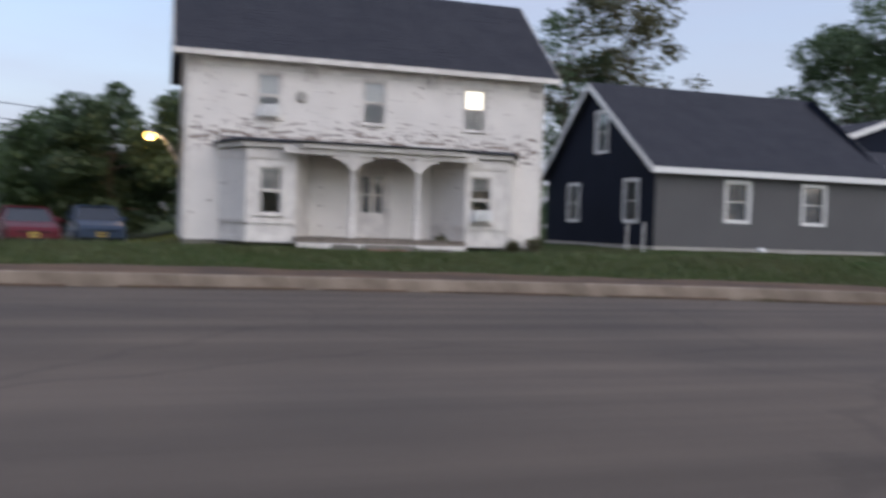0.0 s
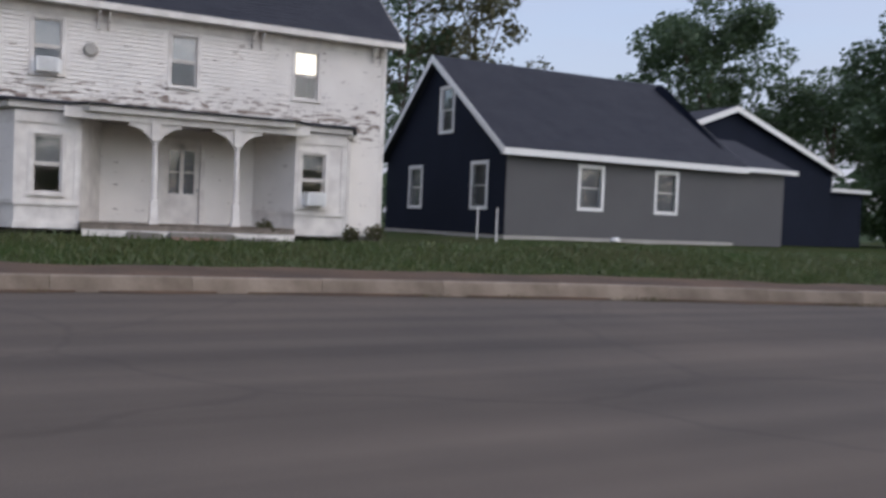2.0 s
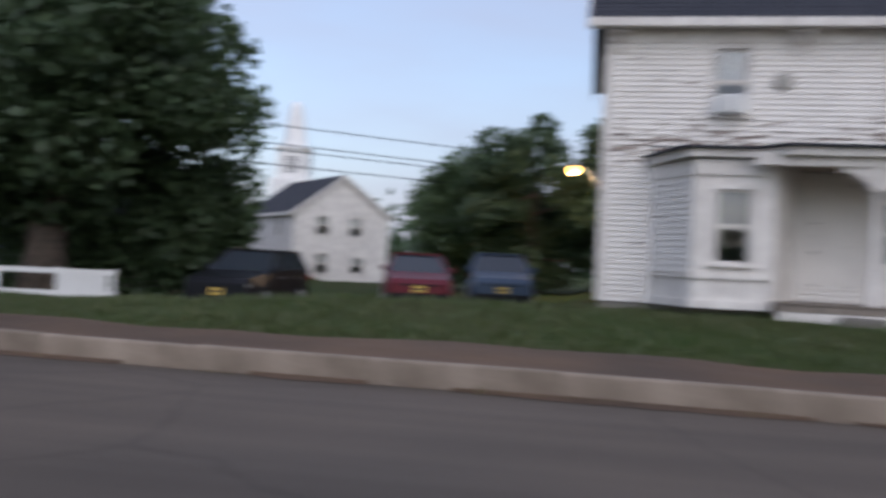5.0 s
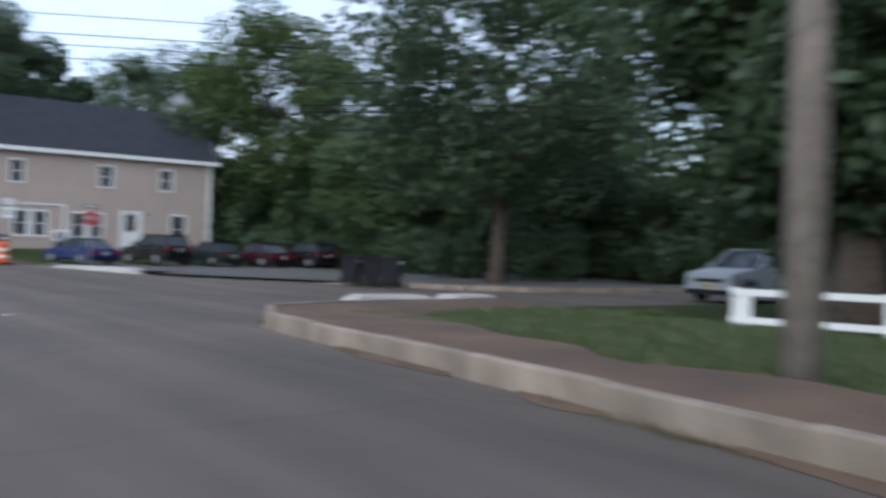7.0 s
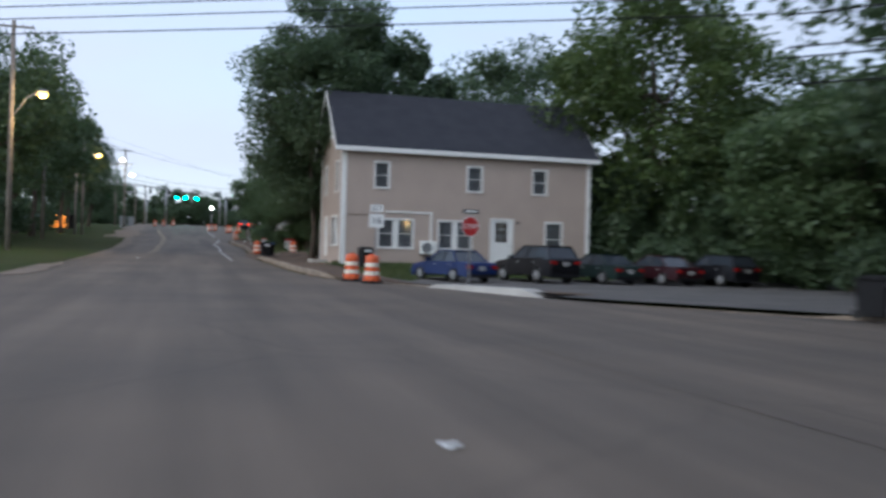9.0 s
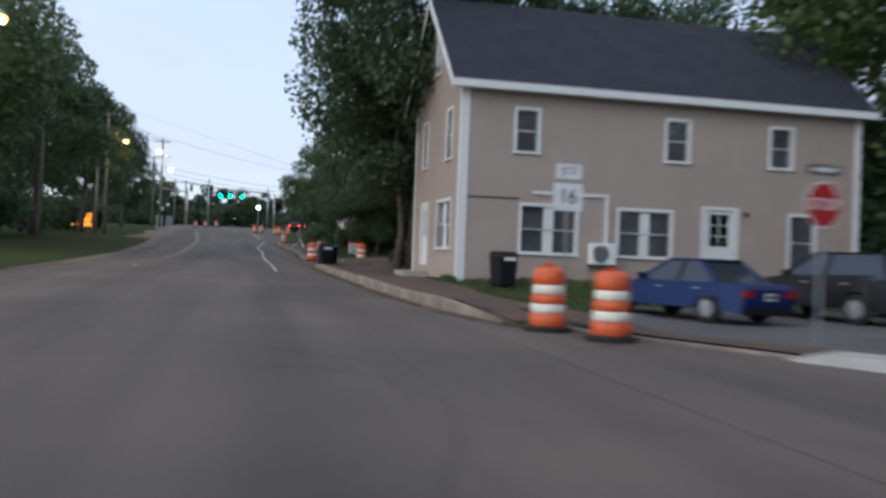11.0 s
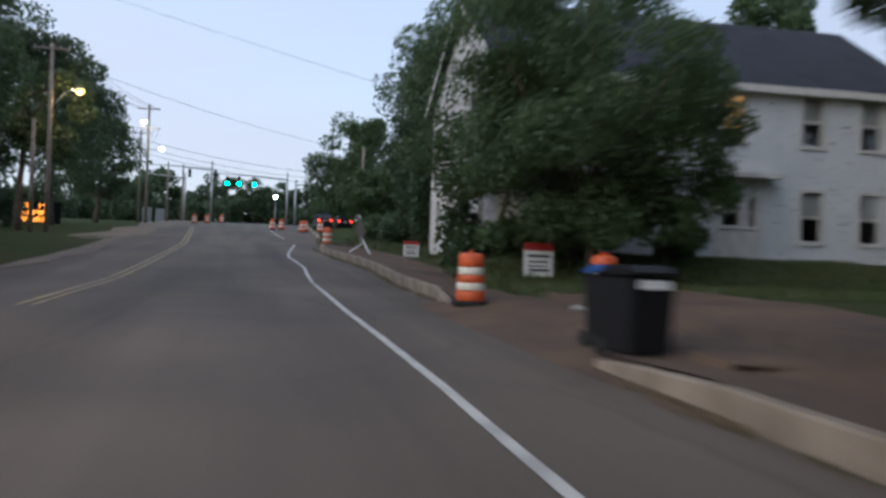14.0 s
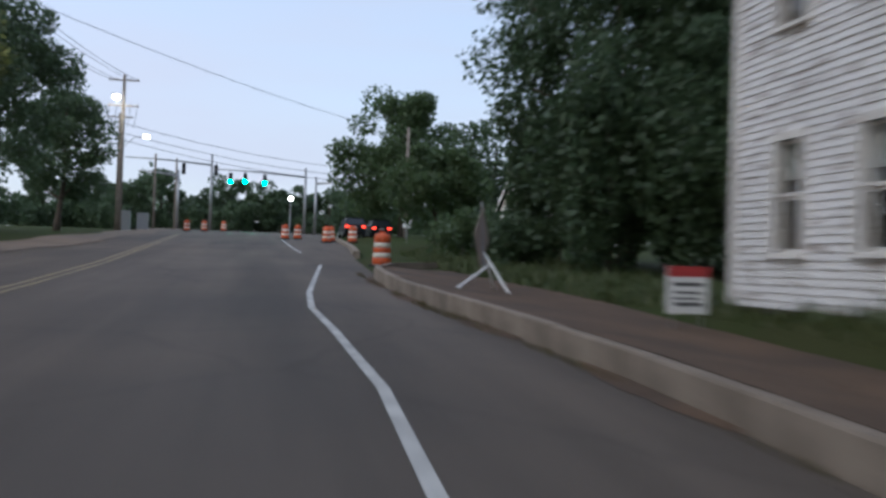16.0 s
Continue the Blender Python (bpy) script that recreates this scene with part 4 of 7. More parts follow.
    for i in range(len(out) - 1):
        bm.faces.new((lo[i], lo[i + 1], hi[i + 1], hi[i]))
    part("roof_sheet", bm, M["roof_dark"], pr)
    plain(H, "porch_ceiling", M["wood_pole"], "front", ln, dp, [(3.0, 7.9, -1.74, -0.02, 2.6, 2.64)])
    return H


farmhouse()
for u, z, d in ((2.36, 3.66, 0.0), (8.6, 0.77, 1.45)):
    air_conditioner(pose(6.95 - d, -20.34 - u, 0.8 + z, 0, 0, -90), "white window air conditioner set in a sash")
# stone steps before the porch
for i, (x, y, w, d, h, z) in enumerate(((4.6, -25.9, 1.5, 0.42, 0.2, 0.62), (4.2, -25.75, 1.2, 0.45, 0.2, 0.5), (4.5, -24.6, 0.7, 0.5, 0.25, 0.55), (4.5, -27.3, 0.9, 0.5, 0.2, 0.52))):
    bm = bmesh.new()
    box(bm, -d / 2, d / 2, -w / 2, w / 2, -0.3, h)
    for v in bm.verts:
        v.co += Vector((random.uniform(-0.04, 0.04), random.uniform(-0.05, 0.05), random.uniform(-0.02, 0.02)))
    ob = part("stone_step", bm, M["brick"] if i == 1 else M["stone"], bevel=0.03)
    ob.matrix_basis = pose(x, y, z)
    tagged(ob, "rough stone step block before the porch", "step", "porch steps")
# round vent cover on the wall
bm = bmesh.new()
tube(bm, [(0, 0, 0), (0, -0.06, 0), (0, -0.1, 0)], [0.17, 0.17, 0.12], 16)
ob = part("wall_bell", bm, M["concrete"])
ob.matrix_basis = pose(6.93, -23.66, 5.12, 0, 0, -90)
tagged(ob, "round grey dish fixed to the clapboard wall", "wall fixture")

# ---- dark single-storey house ----


def dark_house():
    ln, dp = 10.7, 9.9
    H = thing("house", pose(9.83, -37.42, 0.8, 0, 0, -90), "single-storey house with grey and navy siding and white trim", "house")
    T = M["white"]
    fr = [(3.13, 4.06, 1.2, 2.62), (6.68, 7.6, 1.2, 2.62)]
    gl = [(2.4, 3.4, 1.1, 2.62), (7.6, 8.6, 1.1, 2.62), (4.95, 5.9, 4.0, 5.6)]
    wall(H, "front", ln, dp, ln, 0.12, 3.3, fr, M["d_front"], course=0.16, proud=0.01)
    wall(H, "left", ln, dp, dp, 0.0, 3.3, gl, M["d_gable"], course=0.16, proud=0.01, gable=(3.62, 4.6))
    wall(H, "right", ln, dp, dp, 0.0, 3.3, [], M["d_gable"], course=0.3, proud=0.01, gable=(3.62, 4.6))
    wall(H, "back", ln, dp, ln, 0.0, 3.3, [], M["d_gable"], course=0.3)
    plain(H, "floor_slab", M["room"], "front", ln, dp, [(0.2, ln - 0.2, 0.19, dp - 0.19, -0.02, 0.08), (0.2, ln - 0.2, 0.19, dp - 0.19, 3.1, 3.2)])
    plain(H, "foundation", M["concrete"], "front", ln, dp, [(-0.01, ln, -0.025, dp, -0.6, 0.115)])
    gable_roof(H, ln, dp, 3.34, 5.3, 6.98, 0.32, 0.34, trim=T, rows=34, seed=9)
    for h in fr:
        window(H, "front", ln, dp, h, T, 0.12, sill=False, blind=0.97, blind_mat=M["curtain"], slim=True)
    for h in gl:
        window(H, "left", ln, dp, h, T, 0.12, sill=False, blind=0.97, blind_mat=M["curtain"], slim=True)
    # low link
    plain(H, "link_wall", M["d_front"], "front", ln, dp, [(ln + 0.02, 13.45, 0.02, 3.2, 0.0, 2.98)])
    plain(H, "link_fascia", T, "front", ln, dp, [(ln + 0.36, 13.9, -0.3, -0.24, 2.95, 3.13)])
    bm = bmesh.new()
    slab(bm, [(ln + 0.36, -0.24, 3.13), (13.9, -0.24, 3.13), (13.9, 3.3, 4.6), (ln + 0.36, 3.3, 4.6)], 0.1)
    part("link_roof", bm, M["roof_dark"], H)
    return H


def dark_wing():
    ln, dp = 7.0, 13.6
    H = thing("house", pose(14.0, -58.8, 0.8), "navy gabled house with white rake boards", "house")
    T = M["white"]
    wall(H, "left", ln, dp, dp, 0.0, 3.8, [], M["d_gable"], course=0.16, proud=0.012, gable=(2.4, 6.8))
    wall(H, "front", ln, dp, ln, 0.0, 3.8, [], M["d_gable"], course=0.3)
    wall(H, "right", ln, dp, dp, 0.0, 3.8, [], M["d_gable"], course=0.3, gable=(2.4, 6.8))
    gable_roof(H, ln, dp, 3.84, 6.8, 6.28, 0.3, 0.4, trim=T, rows=30, seed=11)
    plain(H, "lean_to", M["d_gable"], "front", ln, dp, [(0.2, 4.0, -2.6, -0.05, 0.0, 2.7)])
    plain(H, "lean_to_fascia", T, "front", ln, dp, [(-0.1, 4.2, -2.9, 0.0, 2.72, 2.9)])


dark_house()
dark_wing()

# ---- tan two-storey house ----


def tan_house():
    ln, dp = 14.1, 7.0
    H = thing("house", pose(3.3, 43.0, 0.6), "two-storey tan vinyl-sided house with white corner boards", "house")
    T, S = M["white"], M["t_siding"]
    up = [(1.77, 2.45, 4.18, 5.47), (6.89, 7.63, 4.18, 5.47), (10.69, 11.43, 4.18, 5.47)]
    lo = [(2.02, 3.82, 1.03, 2.48), (5.31, 7.1, 1.03, 2.48), (11.5, 12.4, 0.8, 2.58)]
    door = (8.3, 9.45, 0.25, 2.66)
    sd = [(1.44, 2.16, 4.0, 5.55), (5.1, 5.8, 4.0, 5.55), (4.0, 5.92, 1.1, 2.6)]
    sdoor = (1.5, 2.5, 0.5, 2.62)
    wall(H, "front", ln, dp, ln, -0.25, 6.55, up + lo + [door], S, course=0.1, proud=0.025)
    wall(H, "left", ln, dp, dp, 0.1, 6.55, sd + [sdoor, (3.1, 3.8, 7.1, 8.3)], S, course=0.1, proud=0.025, gable=(3.1, 3.5))
    wall(H, "right", ln, dp, dp, -0.2, 6.55, [], S, course=0.3, gable=(3.1, 3.5))
    wall(H, "back", ln, dp, ln, -0.2, 6.55, [], S, course=0.3)
    plain(H, "floor_slab", M["room"], "front", ln, dp, [(0.2, ln - 0.2, 0.19, dp - 0.19, 3.3, 3.45), (0.2, ln - 0.2, 0.19, dp - 0.19, 0.0, 0.08), (0.2, ln - 0.2, 0.19, dp - 0.19, 6.4, 6.5)])
    plain(H, "foundation", M["concrete"], "front", ln, dp, [(0.03, ln - 0.03, 0.03, dp - 0.03, -0.8, -0.255)])
    gable_roof(H, ln, dp, 6.6, 3.5, 9.72, 0.42, 0.4, trim=T, rows=30, seed=13)
    for h in up:
        window(H, "front", ln, dp, h, T, 0.1, sill=True, blind=0.97, blind_mat=M["curtain"], slim=True)
    for h in lo[:2]:
        window(H, "front", ln, dp, h, T, 0.1, sill=True, mull=0.17, blind=0.97, blind_mat=M["curtain"])
    window(H, "front", ln, dp, lo[2], T, 0.1, sill=False, blind=0.97, blind_mat=M["curtain"], slim=True)
    for h in sd[:2]:
        window(H, "left", ln, dp, h, T, 0.1, blind=0.97, blind_mat=M["curtain"], slim=True)
    window(H, "left", ln, dp, sd[2], T, 0.1, mull=0.17, blind=0.97, blind_mat=M["curtain"])
    window(H, "left", ln, dp, (3.1, 3.8, 7.1, 8.3), T, 0.09)
    for side, (a, b, c, d) in (("front", door), ("left", sdoor)):
        bm = bmesh.new()
        for q in ((a - 0.1, a, -0.04, 0.03, c, d + 0.1), (b, b + 0.1, -0.04, 0.03, c, d + 0.1), (a, b, -0.04, 0.03, d, d + 0.1)):
            bar(side, ln, dp, bm, *q)
        dr = part("door", bm, T, H, "white door with small glazed lights")
        w = b - a
        bm = bmesh.new()
        for q in ((a, a + 0.2 * w, 0.02, 0.07, c, d), (b - 0.2 * w, b, 0.02, 0.07, c, d), (a + 0.2 * w, b - 0.2 * w, 0.02, 0.07, c, c + 0.5 * (d - c)), (a + 0.2 * w, b - 0.2 * w, 0.02, 0.07, d - 0.14, d)):
            bar(side, ln, dp, bm, *q)
        part("door_leaf", bm, T, dr)
        bm = bmesh.new()
        m0, m1 = c + 0.5 * (d - c), d - 0.14
        bar(side, ln, dp, bm, a + 0.2 * w, b - 0.2 * w, 0.045, 0.05, m0, m1)
        part("pane", bm, M["glass"], dr).visible_shadow = False
        bm = bmesh.new()
        for k in (1, 2):
            zz = m0 + (m1 - m0) * k / 3
            bar(side, ln, dp, bm, a + 0.2 * w, b - 0.2 * w, 0.03, 0.06, zz - 0.014, zz + 0.014)
        uu = (a + b) / 2
        bar(side, ln, dp, bm, uu - 0.014, uu + 0.014, 0.032, 0.058, m0, m1)
        part("glazing_bar", bm, T, dr)
        bm = bmesh.new()
        for z in (c + 0.12, c + 0.6):
            bar(side, ln, dp, bm, a + 0.18 * w, b - 0.18 * w, 0.008, 0.02, z, z + 0.36)
        part("panel", bm, T, dr)
        bm = bmesh.new()
        bmesh.ops.create_uvsphere(bm, u_segments=10, v_segments=6, radius=0.04, matrix=Matrix.Translation(facing(side, b - 0.1, -0.03, c + 1.0, ln, dp)))
        part("door_knob", bm, M["steel"], dr)
    for u in (0.0, ln - 0.2):
        plain(H, "corner_board", T, "front", ln, dp, [(u - 0.012, u + 0.22, -0.04, -0.018, -0.25, 6.2)])
    for u in (0.0, dp - 0.2):
        plain(H, "corner_board", T, "left", ln, dp, [(u, u + 0.22, -0.04, -0.018, 0.1, 6.35)])
    plain(H, "frieze", T, "front", ln, dp, [(0.22, ln - 0.22, -0.035, -0.018, 6.0, 6.2)])
    plain(H, "flashing", M["bark"], "front", ln, dp, [(0.22, 1.9, -0.05, -0.019, 2.68, 2.71)])
    # pipe cover and a lamp
    plain(H, "pipe_cover", T, "front", ln, dp, [(2.35, 4.9, -0.08, -0.018, 2.86, 2.95), (4.8, 4.9, -0.08, -0.018, 1.3, 2.86)])
    plain(H, "outlet_box", M["black"], "front", ln, dp, [(9.75, 9.87, -0.1, -0.02, 2.5, 2.62)])
    plain(H, "outlet_box", M["steel"], "left", ln, dp, [(3.5, 3.62, -0.06, -0.02, 1.0, 1.15)])


tan_house()
bm = bmesh.new()
box(bm, -0.42, 0.42, -0.3, 0.0, 0.0, 0.68)
heat = part("heat_pump", bm, M["sign_white"], bevel=0.02)
heat.matrix_basis = pose(7.95, 42.9, 1.32)
tagged(heat, "cream outdoor heat pump unit hung on the wall", "heat pump")
bm = bmesh.new()
tube(bm, [(-0.1, -0.302, 0.34), (-0.1, -0.325, 0.34)], [0.27, 0.27], 20)
part("fan_guard", bm, M["steel"], heat)
for k in range(5):
    bm = bmesh.new()
    r = 0.05 + k * 0.05
    for j in range(20):
        a, b = 2 * math.pi * j / 20, 2 * math.pi * (j + 1) / 20
        v = [bm.verts.new((-0.1 + q * math.cos(c), -0.33, 0.34 + q * math.sin(c))) for q, c in ((r, a), (r, b), (r + 0.012, b), (r + 0.012, a))]
        bm.faces.new(v)
    part("guard_ring", bm, M["black"], heat)
bm = bmesh.new()
box(bm, -0.4, -0.34, -0.28, 0.0, -0.08, -0.003)
box(bm, 0.34, 0.4, -0.28, 0.0, -0.08, -0.003)
part("wall_bracket", bm, M["black"], heat)
bm = bmesh.new()
box(bm, -0.45, 0.45, -0.95, 0.95, -0.6, 0.0)
step = part("stone_step", bm, M["concrete"], bevel=0.02)
step.matrix_basis = pose(2.85, 48.0, 0.86)
tagged(step, "concrete doorstep at the side door", "step")

# ---- second white house, half hidden by trees ----


def white_house():
    ln, dp = 14.7, 9.95
    H = thing("house", pose(4.1, 76.05, 1.9), "two-storey white clapboard house with flaking paint behind trees", "house")
    T, S = M["w_trim"], M["h_siding"]
    fr = [(10.16, 10.92, 0.77, 2.4), (12.32, 13.1, 0.77, 2.4), (10.14, 10.9, 3.87, 5.5), (12.3, 13.05, 3.87, 5.5), (7.3, 8.06, 3.9, 5.42), (7.36, 7.98, 1.2, 2.12), (8.26, 8.52, 1.2, 2.15)]
    wl_ = [(1.08, 1.66, 0.7, 2.1), (2.78, 3.36, 0.7, 2.1), (1.08, 1.66, 3.55, 5.0), (2.78, 3.36, 3.55, 5.0), (7.6, 8.2, 0.7, 2.1), (7.6, 8.2, 3.55, 5.0), (4.9, 5.45, 3.55, 5.0)]
    door = (4.85, 5.6, 0.1, 2.2)
    wall(H, "front", ln, dp, ln, 0.0, 5.9, fr, S, course=0.12)
    wall(H, "left", ln, dp, dp, 0.0, 5.9, wl_ + [door], M["h_worn"], course=0.1, proud=0.022, gable=(3.1, 4.97))
    wall(H, "right", ln, dp, dp, 0.0, 5.9, [], S, course=0.3, gable=(3.1, 4.97))
    wall(H, "back", ln, dp, ln, 0.0, 5.9, [], S, course=0.3)
    plain(H, "foundation", M["stone"], "front", ln, dp, [(0.03, ln - 0.03, 0.03, dp - 0.03, -0.8, -0.003)])
    plain(H, "floor_slab", M["room"], "front", ln, dp, [(0.2, ln - 0.2, 0.19, dp - 0.19, 3.2, 3.4), (0.2, ln - 0.2, 0.19, dp - 0.19, 0.0, 0.08), (0.2, ln - 0.2, 0.19, dp - 0.19, 5.7, 5.82)])
    gable_roof(H, ln, dp, 5.95, 4.97, 9.08, 0.3, 0.35, trim=T, rows=26, seed=17)
    for i, h in enumerate(fr):
        window(H, "front", ln, dp, h, T, 0.1, blind=0.5 if i != 4 else 0.95, blind_mat=M["lit_blind"] if i == 4 else None)
    for h in wl_:
        window(H, "left", ln, dp, h, T, 0.1, blind=0.35)
    bm = bmesh.new()
    a, b, c, d = door
    for q in ((a - 0.12, a, -0.05, 0.03, c, d + 0.14), (b, b + 0.12, -0.05, 0.03, c, d + 0.14), (a, b, -0.05, 0.03, d, d + 0.14)):
        bar("left", ln, dp, bm, *q)
    dr = part("door", bm, T, H, "dark front door in a white surround")
    bm = bmesh.new()
    for q in ((a, b, 0.04, 0.09, c, c + 0.95), (a, a + 0.1, 0.04, 0.09, c + 0.95, d), (b - 0.1, b, 0.04, 0.09, c + 0.95, d), (a + 0.1, b - 0.1, 0.04, 0.09, d - 0.12, d)):
        bar("left", ln, dp, bm, *q)
    part("door_leaf", bm, M["curtain"], dr)
    bm = bmesh.new()
    bar("left", ln, dp, bm, a + 0.1, b - 0.1, 0.06, 0.066, c + 0.95, d - 0.12)
    part("pane", bm, M["glass"], dr).visible_shadow = False
    bm = bmesh.new()
    bar("left", ln, dp, bm, a + 0.13, b - 0.13, 0.028, 0.04, c + 0.15, c + 0.8)
    part("panel", bm, M["curtain"], dr)
    for u in (0.0, dp - 0.16):
        plain(H, "corner_board", T, "left", ln, dp, [(u, u + 0.18, -0.04, -0.018, 0.0, 5.75)])
    for u in (0.0, ln - 0.16):
        plain(H, "corner_board", T, "front", ln, dp, [(u - 0.012, u + 0.18, -0.04, -0.018, 0.0, 5.75)])
    plain(H, "front_door", T, "front", ln, dp, [(7.1, 8.72, -0.06, -0.02, 0.05, 1.06), (7.1, 7.24, -0.06, -0.02, 1.06, 2.74), (8.62, 8.72, -0.06, -0.02, 1.06, 2.74)], "white panelled door with narrow side lights")
    plain(H, "hood", T, "front", ln, dp, [(6.9, 9.1, -0.6, -0.02, 2.74, 2.88)])


M["lit_blind"] = glow_mat("lit window blind", (1.0, 0.55, 0.2), 0.2)
white_house()

# ---- trees ----


def leaf_mesh(name, centres, sizes, rnd, material, parent, droop=0.0, long=1.5):
    """Many small bent leaf sprays, one quad pair each, as one mesh."""
    n = len(centres)
    a = rnd.normal(size=(n, 3))
    a[:, 2] = a[:, 2] * 0.6 - droop
    a /= np.linalg.norm(a, axis=1)[:, None]
    b = rnd.normal(size=(n, 3))
    b -= (b * a).sum(1)[:, None] * a
    b /= np.linalg.norm(b, axis=1)[:, None]
    c = np.cross(a, b)
    s = sizes[:, None]
    p0 = centres - a * s * long * 0.5
    p1 = centres + b * s * 0.45 + c * s * 0.12
    p2 = centres + a * s * long * 0.5
    p3 = centres - b * s * 0.45 + c * s * 0.12
    verts = np.stack([p0, p1, p2, p3], 1).reshape(-1, 3)
    me = bpy.data.meshes.new(name)
    me.vertices.add(4 * n)
    me.vertices.foreach_set("co", verts.ravel().astype(np.float32))
    me.loops.add(4 * n)
    me.loops.foreach_set("vertex_index", np.arange(4 * n, dtype=np.int32))
    me.polygons.add(n)
    me.polygons.foreach_set("loop_start", np.arange(0, 4 * n, 4, dtype=np.int32))
    me.polygons.foreach_set("loop_total", np.full(n, 4, dtype=np.int32))
    me.update()
    me.validate()
    me.materials.append(material)
    ob = new(name, me)
    ob.parent = parent
    return ob


def tree(x, y, h, r, leaf="leaf_mid", base=0.25, n=9000, seed=1, trunk=0.28, size=0.34, clumps=46, droop=0.0, label="", stems=1, z=None, flat=1.0, fill=0.55, name="tree", lean=0.0, gap=0.75, reach=0.0):
    rnd = np.random.default_rng(seed)
    z0 = (land(x, y) if z is None else z) - 0.1
    T = thing(name, pose(x, y, z0), label or "leafy broad-crowned tree beside the road", "tree")
    cb = h * base
    mid, half = (cb + h) / 2, (h - cb) / 2
    # clump centres: fuller outside, uneven outline
    cen, rad = [], []
    clumps = int(clumps * 1.4)
    n = int(n * 1.9)
    size = size * 0.72
    while len(cen) < clumps:
        p = rnd.uniform(-1, 1, 3)
        d = np.linalg.norm(p)
        if d > 1 or d < fill * rnd.uniform(0.2, 1.0):
            continue
        wide = 1.0 - 0.25 * max(p[2], 0) ** 2
        cen.append((reach + p[0] * r * wide * flat + lean * (p[2] + 1), p[1] * r * wide, mid + p[2] * half * 0.92))
        rad.append(r * rnd.uniform(0.2, 0.4))
    cen, rad = np.array(cen), np.array(rad)
    pick = rnd.integers(0, clumps, n)
    off = rnd.normal(size=(n, 3))
    off /= np.linalg.norm(off, axis=1)[:, None]
    off *= (rnd.uniform(0.35, 1.0, n) ** 0.6)[:, None] * rad[pick][:, None]
    off[:, 2] *= 0.75
    pts = cen[pick] + off
    pts[:, 2] = np.maximum(pts[:, 2], 0.25)
    for s in range(stems):
        bm = bmesh.new()
        bx, by = (0, 0) if stems == 1 else (gap * math.cos(math.pi * s + 0.1), gap * math.sin(math.pi * s + 0.1))
        top = Vector((bx * 2.2 + rnd.normal() * 0.3 + lean, by * 2.2 + rnd.normal() * 0.3, h * 0.82))
        line = [Vector((bx, by, -0.3)).lerp(top, k / 7) + Vector((rnd.normal() * 0.1, rnd.normal() * 0.1, 0)) * (0 if k == 0 else 1) for k in range(8)]
        tube(bm, line, [trunk * (1.35 if k == 0 else 1.0 - 0.12 * k) for k in range(8)], 10)
        tk = smooth(part("trunk", bm, M["bark"], T))
        for k in range(7):
            c = cen[int(rnd.integers(0, clumps))]
            st = line[int(rnd.integers(2, 6))]
            e = Vector(c)
            m1 = st.lerp(e, 0.5) + Vector((0, 0, -0.06 * (e - st).length))
            bm = bmesh.new()
            tube(bm, [st, st.lerp(m1, 0.5), m1, e], [trunk * 0.45, trunk * 0.36, trunk * 0.25, trunk * 0.08], 6)
            smooth(part("limb", bm, M["bark"], tk))
    leaf_mesh("crown", pts, rnd.uniform(0.6, 1.25, n) * size, rnd, M[leaf], T, droop)
    return T


def bush(x, y, h, r, leaf="leaf_mid", n=1500, seed=1, size=0.16, label="", name="bush", z=None):
    rnd = np.random.default_rng(seed)
    z0 = land(x, y) if z is None else z
    T = thing(name, pose(x, y, z0), label or "low untrimmed leafy bush", "bush")
    p = rnd.normal(size=(n, 3))
    p /= np.linalg.norm(p, axis=1)[:, None]
    lump = 0.75 + 0.35 * np.sin(p[:, 0] * 5 + seed) * np.cos(p[:, 1] * 4 + seed * 2)
    p *= (rnd.uniform(0.4, 1.0, n) ** 0.5 * lump)[:, None]
    pts = np.stack([p[:, 0] * r, p[:, 1] * r, h * 0.45 + p[:, 2] * h * 0.55], 1)
    pts[:, 2] = np.maximum(pts[:, 2], 0.04)
    bm = bmesh.new()
    for k in range(4):
        a = k * 1.7 + seed
        tube(bm, [(0.05 * math.cos(a), 0.05 * math.sin(a), -0.1), (0.2 * r * math.cos(a), 0.2 * r * math.sin(a), h * 0.3), (0.5 * r * math.cos(a), 0.5 * r * math.sin(a), h * 0.6)], [0.03, 0.02, 0.008], 5)
    st = part("stems", bm, M["bark"], T)
    st["kind"] = "stuff"
    leaf_mesh("leaves", pts, rnd.uniform(0.6, 1.3, n) * size, rnd, M[leaf], T)
    return T


BROAD = "tall broadleaf tree with a dense dark green crown"
# round the tan house and along the footpath
tree(3.2, 51.6, 17.5, 4.6, "leaf_dark", 0.17, 30000, 11, 0.155, 0.23, 90, label="tall maple with two stems behind the tan house", stems=2, gap=0.26, lean=0.35)
tree(5.0, 55.8, 10.5, 3.7, "leaf_dark", 0.26, 34000, 10, 0.12, 0.18, 70, label="low spreading tree behind the tan house", fill=0.3)
tree(5.6, 56.6, 7.0, 2.2, "leaf_dark", 0.44, 16000, 32, 0.09, 0.15, 40, 0.3, "small leaning tree over the footpath", fill=0.2, reach=-1.9)
tree(8.8, 55.6, 15, 4.3, "leaf_dark", 0.07, 17000, 12, label=BROAD, fill=0.3)
tree(22, 69, 19, 6.5, "leaf_dark", 0.3, 9000, 13, label=BROAD)
tree(23, 46, 18.5, 6.8, "leaf_light", 0.12, 17000, 14, 0.4, 0.36, 64, label="large maple with lit yellow-green leaves")
tree(30.5, 42, 13, 5.5, "leaf_mid", 0.12, 11000, 15, label=BROAD)
